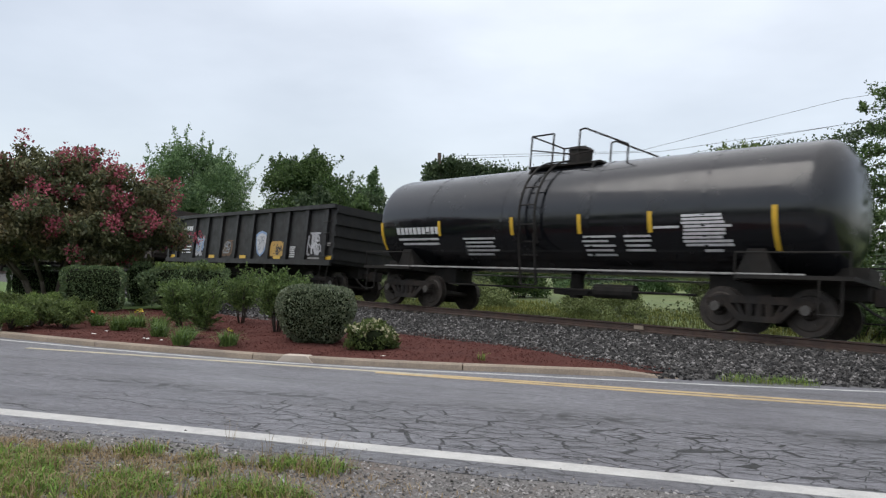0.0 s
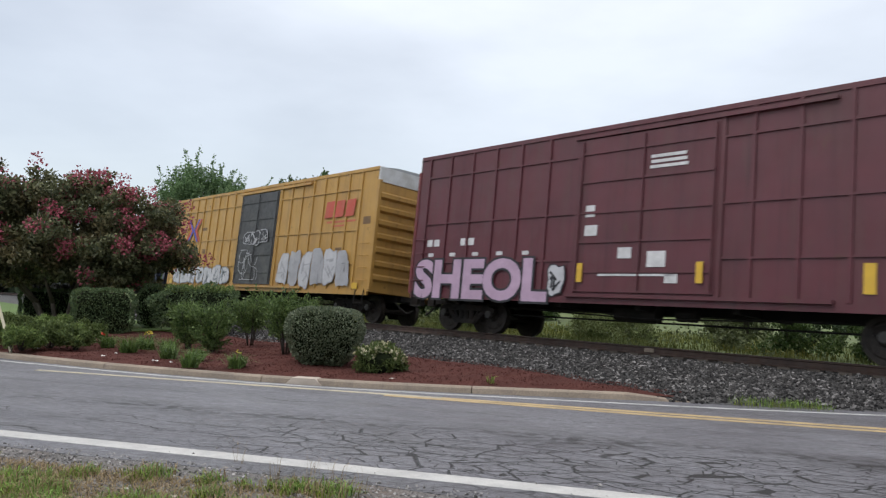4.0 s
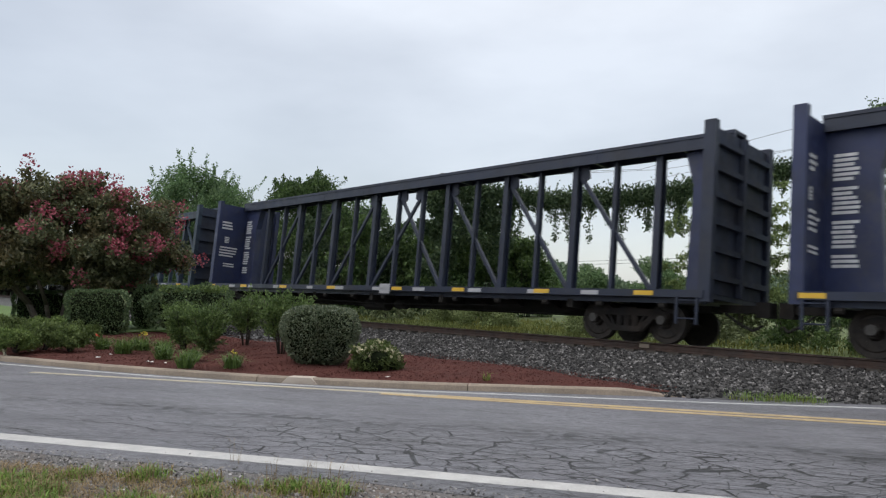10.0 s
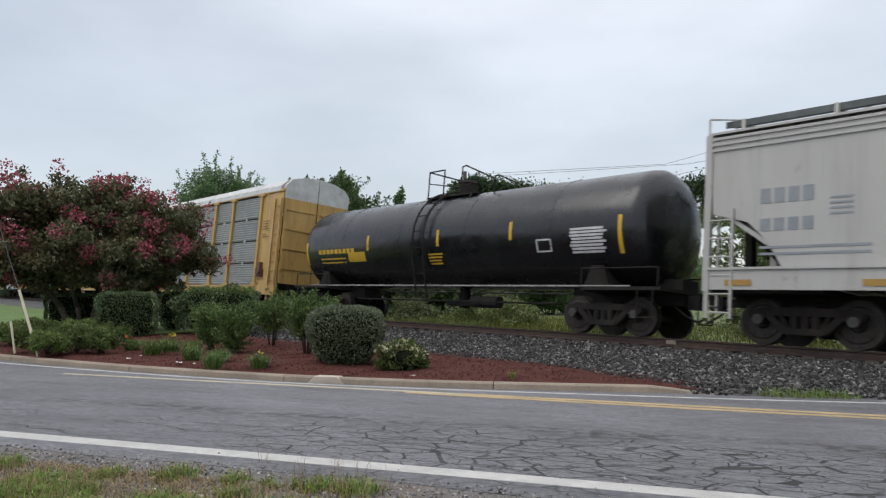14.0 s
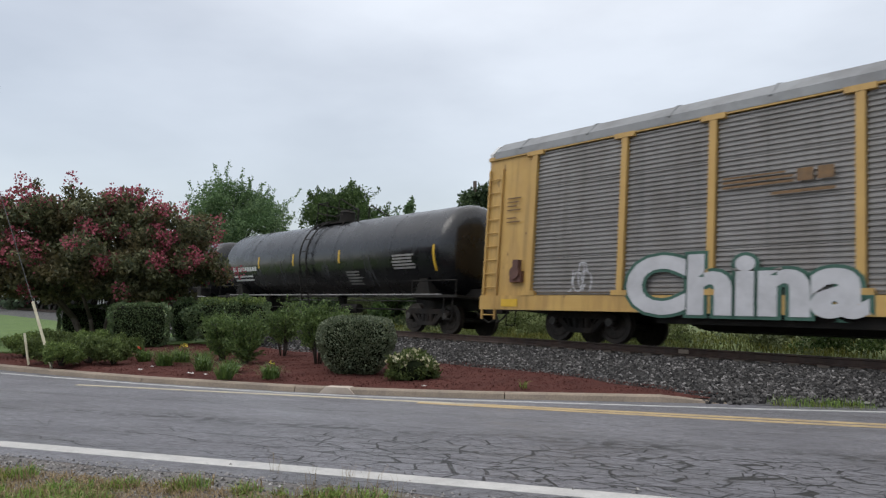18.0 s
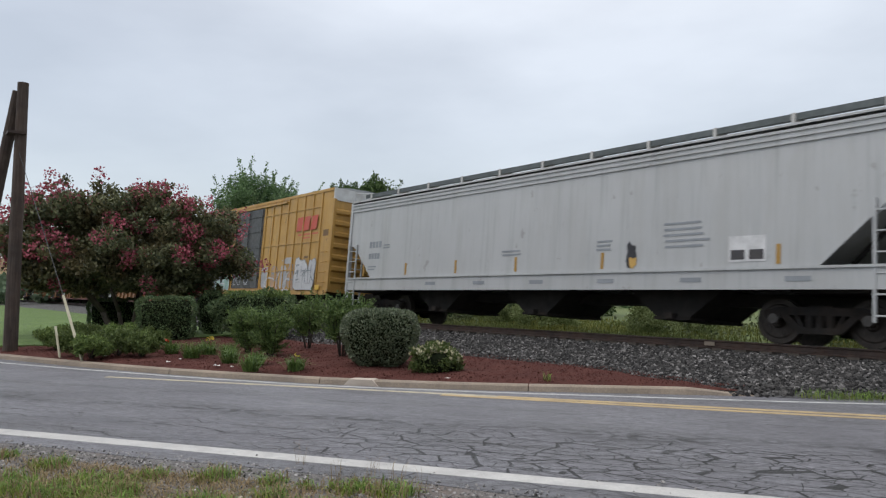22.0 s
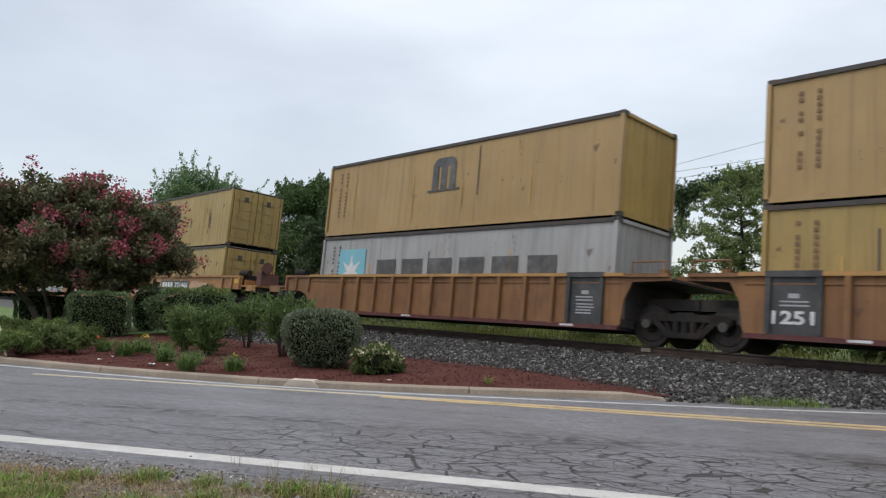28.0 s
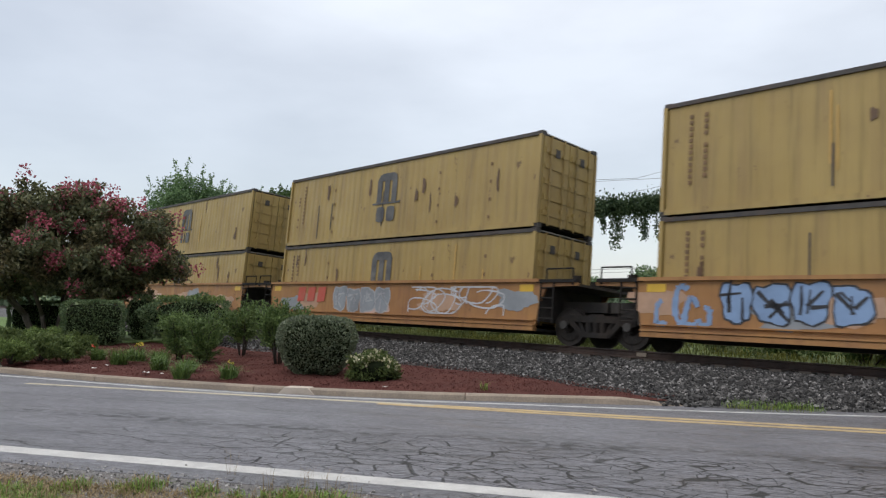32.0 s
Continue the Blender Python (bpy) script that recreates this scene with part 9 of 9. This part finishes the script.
def airy_tree(label, x, y, top, wide, material, seed, leaf, branches, low, rise, per=62):
    """An open tree: thin branches with leafy side sprays and gaps between them."""
    rng = np.random.default_rng(seed)
    ob = plant("tree", label, "tree", x, y, -0.06)
    pts, rows = [], []
    for k in range(branches):
        u = (k + rng.uniform(0, 1)) / branches
        z = top * (low + (0.93 - low) * u)
        reach = wide * 0.5 * max(0.2, 1 - (max(0, u - 0.35) / 0.72) ** 1.7 - 0.5 * max(0, 0.25 - u)) * rng.uniform(0.55, 1.15)
        a = k * 2.399 + rng.uniform(-0.5, 0.5)
        e = rise * rng.uniform(0.3, 1.2) + 1.1 * max(0, u - 0.6)
        d = np.array([math.cos(a), math.sin(a), e])
        q = [np.array([0, 0, z]) + d * reach * v - np.array([0, 0, 0.22 * reach * v * v]) for v in (0, 0.35, 0.7, 1.0)]
        rows.append([tuple(p) for p in q])
        for j in range(max(4, int(reach * 5))):
            v = rng.uniform(0.15, 1.0)
            p = np.array([0, 0, z]) + d * reach * v - np.array([0, 0, 0.22 * reach * v * v])
            t = unit(rng, 1)[0] * np.array([1, 1, 0.55]) + d * 0.5
            t /= np.linalg.norm(t)
            n = int(per * rng.uniform(0.5, 1.2))
            w = rng.uniform(0, 1, n)[:, None]
            pts.append(p + t * w * rng.uniform(0.35, 0.75) + rng.normal(0, 0.085, (n, 3)) * (1.25 - w))
    leaves("crown", np.concatenate(pts), leaf, material, ob, rng, 2.0)
    stems("trunk", ob, [[(0, 0, -0.1), (0.08, 0.03, top * 0.35), (-0.05, 0.05, top * 0.7), (0, 0, top * 0.95)]], 0.11, bark_dark, 0.02)
    stems("limb", ob, rows, 0.026, bark_dark, 0.006)


def thicket():
    """The tangle of scrub behind the track, as a dozen bushes side by side."""
    rng = random.Random(17)
    k = 0
    for i in range(17):
        u = i / 16
        d = 41.5 + rng.uniform(-2, 3)
        a = radians(146 - u * 15.5 + rng.uniform(-0.7, 0.7))
        h = rng.uniform(4.8, 6.6)
        bush(d * math.cos(a), d * math.sin(a), rng.uniform(3.0, 4.2), h, leaf_deep if i % 3 else leaf_vine, 300 + i, "tangled dark green scrub overgrown with vines", 0.21)


def bush(x, y, w, h, material, seed, label, leaf=0.12, per=None, group="scrub bushes"):
    rng = np.random.default_rng(seed)
    ob = plant("bush", label, "bush", x, y, -0.06, group)
    balls = []
    for k in range(int(14 + 6 * h)):
        a, f, z = rng.uniform(0, 6.283), math.sqrt(rng.uniform(0, 1)), rng.uniform(0.04, 0.9)
        env = math.sqrt(max(0.1, 1 - (z * 0.95) ** 2.5))
        balls.append((math.cos(a) * f * w * 0.45 * env, math.sin(a) * f * w * 0.45 * env, z * h, w * rng.uniform(0.10, 0.17)))
    leaves("foliage", in_clumps(rng, balls, per or 26 / leaf ** 2, 0.3), leaf, material, ob, rng, 1.7)
    stems("stem", ob, [[(c[0] * 0.2, c[1] * 0.2, -0.05), c[:3]] for c in balls[::6]], 0.03, bark_dark, 0.01)
    return ob


def vine_cable():
    rng = np.random.default_rng(51)
    k = 38 / 34
    pts = [Vector((x * k, y * k, 1.5 + (z - 1.5) * k)) for x, y, z in ((-24.6, 23.5, 6.5), (-21.2, 26.6, 5.9), (-18.0, 28.8, 6.0), (-15.9, 30.0, 6.3), (-14.2, 30.9, 6.9), (-11.9, 31.8, 7.0), (-10.3, 32.4, 7.45), (-8.8, 32.9, 7.9), (-4.0, 34.5, 8.6), (2.0, 36.0, 9.2))]
    ob = thing("vine_cable", "overhead cable draped in hanging green vines", "vine")
    bm = bmesh.new()
    pipe(bm, pts, 0.03, 5)
    part("cable", bm, wire_grey, ob)
    bm = bmesh.new()
    pipe(bm, [p - Vector((0, 0, 0.45)) for p in pts], 0.025, 5)
    part("cable", bm, wire_grey, ob)
    top, hang = [], []
    for i in range(len(pts) - 1):
        a, b = np.array(pts[i]), np.array(pts[i + 1])
        n = int(np.linalg.norm(b - a) * (1500 if i < 5 else 330))
        u = rng.uniform(0, 1, n)[:, None]
        q = a + (b - a) * u + rng.normal(0, 0.22, (n, 3)) * np.array([1, 1, 1.15]) + np.array([0, 0, -0.2])
        top.append(q)
        m = int(np.linalg.norm(b - a) * (8.5 if i < 5 else 2.5))
        for j in range(m):
            p = a + (b - a) * rng.uniform()
            ln = (0.3 + 2.3 * rng.uniform() ** 1.9) * (1.0 if i < 3 else 0.75 if i < 5 else 0.5)
            c = int(ln * 130)
            v = rng.uniform(0, 1, c)
            hang.append(p + np.stack([rng.normal(0, .11, c) * (1.3 - v), rng.normal(0, .12, c), -v * ln], axis=1))
    leaves("vine_top", np.concatenate(top), 0.145, leaf_vine, ob, rng, 1.5)
    leaves("hanging_vines", np.concatenate(hang), 0.125, leaf_vine, ob, rng, 1.5, bias=-0.4)


def ivy_pole():
    rng = np.random.default_rng(55)
    ob = plant("ivy_pole", "utility pole swallowed by dark ivy up to its tip", "pole", -27.7, 26.0, -0.06)
    stems("pole", ob, [[(0, 0, -0.1), (0, 0, 7.7)]], 0.13, pole_wood, 0.1)
    balls = [(rng.normal(0, .25), rng.normal(0, .25), 0.5 + k * 0.29, (0.75 - 0.015 * k) * rng.uniform(0.7, 1.15)) for k in range(24)]
    for k in range(34):  # the ivy has spread along the cable as a drooping dome
        u = rng.uniform(-0.9, 4.6)
        z = 6.9 - 0.22 * max(0, u) - rng.uniform(0, 1) ** 1.6 * 3.2
        balls.append((u * 0.684 + rng.normal(0, .2), u * 0.73 + rng.normal(0, .2), z, rng.uniform(0.35, 0.6)))
    leaves("ivy", in_clumps(rng, balls, 1300, 0.4), 0.18, leaf_vine, ob, rng, 1.4)


def wires():
    rows = [((-25.5, 24.0, 7.0), (-19.74, 32.5, 7.8), (-11.3, 36.3, 9.9), (14, 46, 12.5)), ((-27.7, 26.0, 7.3), (-18.8, 33.0, 7.75), (-10.1, 36.6, 8.8), (14, 46, 11)),
            ((-23.3, 30.0, 6.2), (-13.6, 35.5, 8.4), (-2, 40, 10)), ((-45, 30, 2.8), (-14.3, 35.2, 3.35), (-11.8, 36.1, 3.55), (10, 44, 5)), ((-45, 30.3, 2.6), (-14.3, 35.5, 3.2), (10, 44.3, 4.75))]
    for pts in rows:
        bm = bmesh.new()
        pipe(bm, pts, 0.009, 4)
        tagged(part("overhead_wire", bm, wire_grey), "thin dark overhead wire", "wire", "overhead wires")


def lineside_weeds():
    rng = np.random.default_rng(71)
    ob = thing("weeds", "tall olive green weeds and grass beyond the track", "grass", kind="stuff")
    n = 30000
    roots = np.stack([rng.uniform(-46, 4, n), 18.3 + rng.uniform(0, 1, n) ** 1.4 * 9.0, np.full(n, -0.07)], axis=1)
    d = np.sin(roots[:, 0] * 0.9) * np.sin(roots[:, 1] * 1.3 + roots[:, 0] * 0.37) + np.sin(roots[:, 0] * 0.31 + 1)
    roots = roots[d + rng.normal(0, 0.5, n) > -0.9]
    tagged(blades("weed_blades", roots, 0.25, 0.03, weed_blade, ob, rng, 0.7), kind="stuff")
    n = 6000
    p = np.stack([rng.uniform(-46, 4, n), 18.4 + rng.uniform(0, 1, n) * 8.0, rng.uniform(0, 0.55, n)], axis=1)
    p = p[np.sin(p[:, 0] * 1.7 + 2) * np.sin(p[:, 1] * 1.1) + np.sin(p[:, 0] * 0.43) > 0.2]
    tagged(leaves("weed_leaves", p, 0.13, leaf_scrub, ob, rng, 1.6), kind="stuff")
    r2 = random.Random(5)
    for k, (x, y, w, h) in enumerate(((-13.4, 28.6, 3.0, 1.4), (-9.4, 26.4, 2.2, 1.6), (-5.6, 23.4, 2.4, 2.0), (-24, 25.0, 2.6, 1.3), (-29, 23.5, 3.0, 1.6), (-33, 22.5, 3.0, 1.8), (-3.0, 22.0, 2.0, 1.2), (-38, 23, 3.2, 2.0), (-26.5, 21.5, 2.4, 0.9), (-10.2, 21.6, 1.5, 0.95))):
        bush(x, y, w, h, (leaf_scrub, leaf_vine, leaf_scrub)[k % 3], 400 + k, "rounded green bush among the tall weeds", 0.11)
    for k, (x, y, w, h) in enumerate(((-8.3, 21.4, 1.8, 1.1), (-6.0, 20.8, 2.2, 1.2), (-3.5, 20.6, 2.4, 1.3), (-1.0, 20.4, 2.4, 1.3))):
        bush(x, y, w, h, leaf_deep, 430 + k, "dark leafy bush at the foot of the trees", 0.10)
    for k, (x, y, w, h) in enumerate(((-19.8, 21.3, 2.5, 1.0), (-14.3, 21.3, 3.2, 1.0), (-22.8, 22.0, 2.0, 0.8), (-17.0, 25.0, 2.0, 0.9))):
        bush(x, y, w, h, leaf_pale, 440 + k, "low rounded pale yellow-green bush beyond the track", 0.09)


def far_woods():
    rng = np.random.default_rng(91)
    ob = thing("far_woods", "hazy low line of woods on the horizon", "woods", kind="stuff")
    balls = []
    for k in range(620):
        a = radians(rng.uniform(70, 178))
        d = rng.uniform(78, 125)
        h = 2.4 + 1.6 * math.sin(a * 23) * math.sin(a * 9 + 1) + rng.uniform(0, 1.4)
        balls.append((d * math.cos(a), d * math.sin(a), rng.uniform(0.2, 1) * h * d / 90, rng.uniform(0.9, 1.6)))
    tagged(leaves("woods_leaves", in_clumps(rng, balls, 75, 0.4), 0.65, leaf_far, ob, rng, 1.5), kind="stuff")
    for x, y, w, h in ((-34.9, 48.8, 4.5, 4.0), (-30, 52, 5, 4.2), (-24.5, 50, 4, 3.2), (-18, 56, 5, 3.6), (-40, 50, 4.5, 4.2), (-50, 44, 5, 4.5)):
        bush(x, y, w, h, leaf_tree, int(abs(x) * 7), "rounded green bush in the far field", 0.2, group="far bushes")


planting()
pole_and_guards()
litter()
roadside_grass()
broad_tree("tree", "tall light green tree with feathery upright shoots", -54.7, 24.6, 10.9, 10.4, leaf_tree, 501, 0.19, 560, 0.2, 1.4, 95, 0.3)
broad_tree("tree", "dark green rounded tree behind the track", -40.5, 26.0, 8.9, 8.8, leaf_deep, 502, 0.17, 700, 0.15, 0.6, 80, 0.25)
broad_tree("sapling", "thin sapling with sparse light leaves", -34.8, 27.0, 8.0, 2.4, leaf_tree, 503, 0.16, 700, 0.35, 0.6, 22, 0.06)
airy_tree("open light green tree with feathery pointed branches", -12.4, 27.6, 6.9, 5.6, leaf_airy, 504, 0.12, 64, 0.10, 0.35)
airy_tree("dark green tree with open hanging branches", -5.2, 23.4, 8.0, 6.0, leaf_deep, 505, 0.12, 58, 0.14, 0.15)
back_tree = broad_tree("tree", "broad low dark tree across the road from the track", -58.0, -24.0, 5.6, 10.5, leaf_deep, 506, 0.30, 170, 0.12, 0.0, 60, 0.22)
for k in range(1, 9):
    copy_thing(back_tree, pose(-58.0 + 9.0 * k, -24.0 - 1.6 * (k % 3), -0.06, 0, 0, 73 * k))
ivy_pole()
thicket()
vine_cable()
wires()
lineside_weeds()
far_woods()


def motions():
    """The train rolls through at a nearly even pace, and its wheels turn while they are near."""
    for ob, s in RIDES:
        walk(ob, [(t, pose(s + travel(t), TRACK_Y, TRACK_Z, CANT)) for t in range(33)])
    for ob, x, s in WHEELS:
        near = [k / FPS for k in range(1, 32 * FPS + 1) if -58 < s + travel(k / FPS) < 6]
        rows = [(t, pose(x, 0, WHEEL_R, 0, math.degrees((travel(t) - travel(near[0])) / WHEEL_R) if near and t >= near[0] else 0, 0)) for t in near]
        first, last = rows[0][1], rows[-1][1]
        walk(ob, [(0.0, first)] + rows + ([(32.0, last)] if near[-1] < 31.95 else []))


motions()
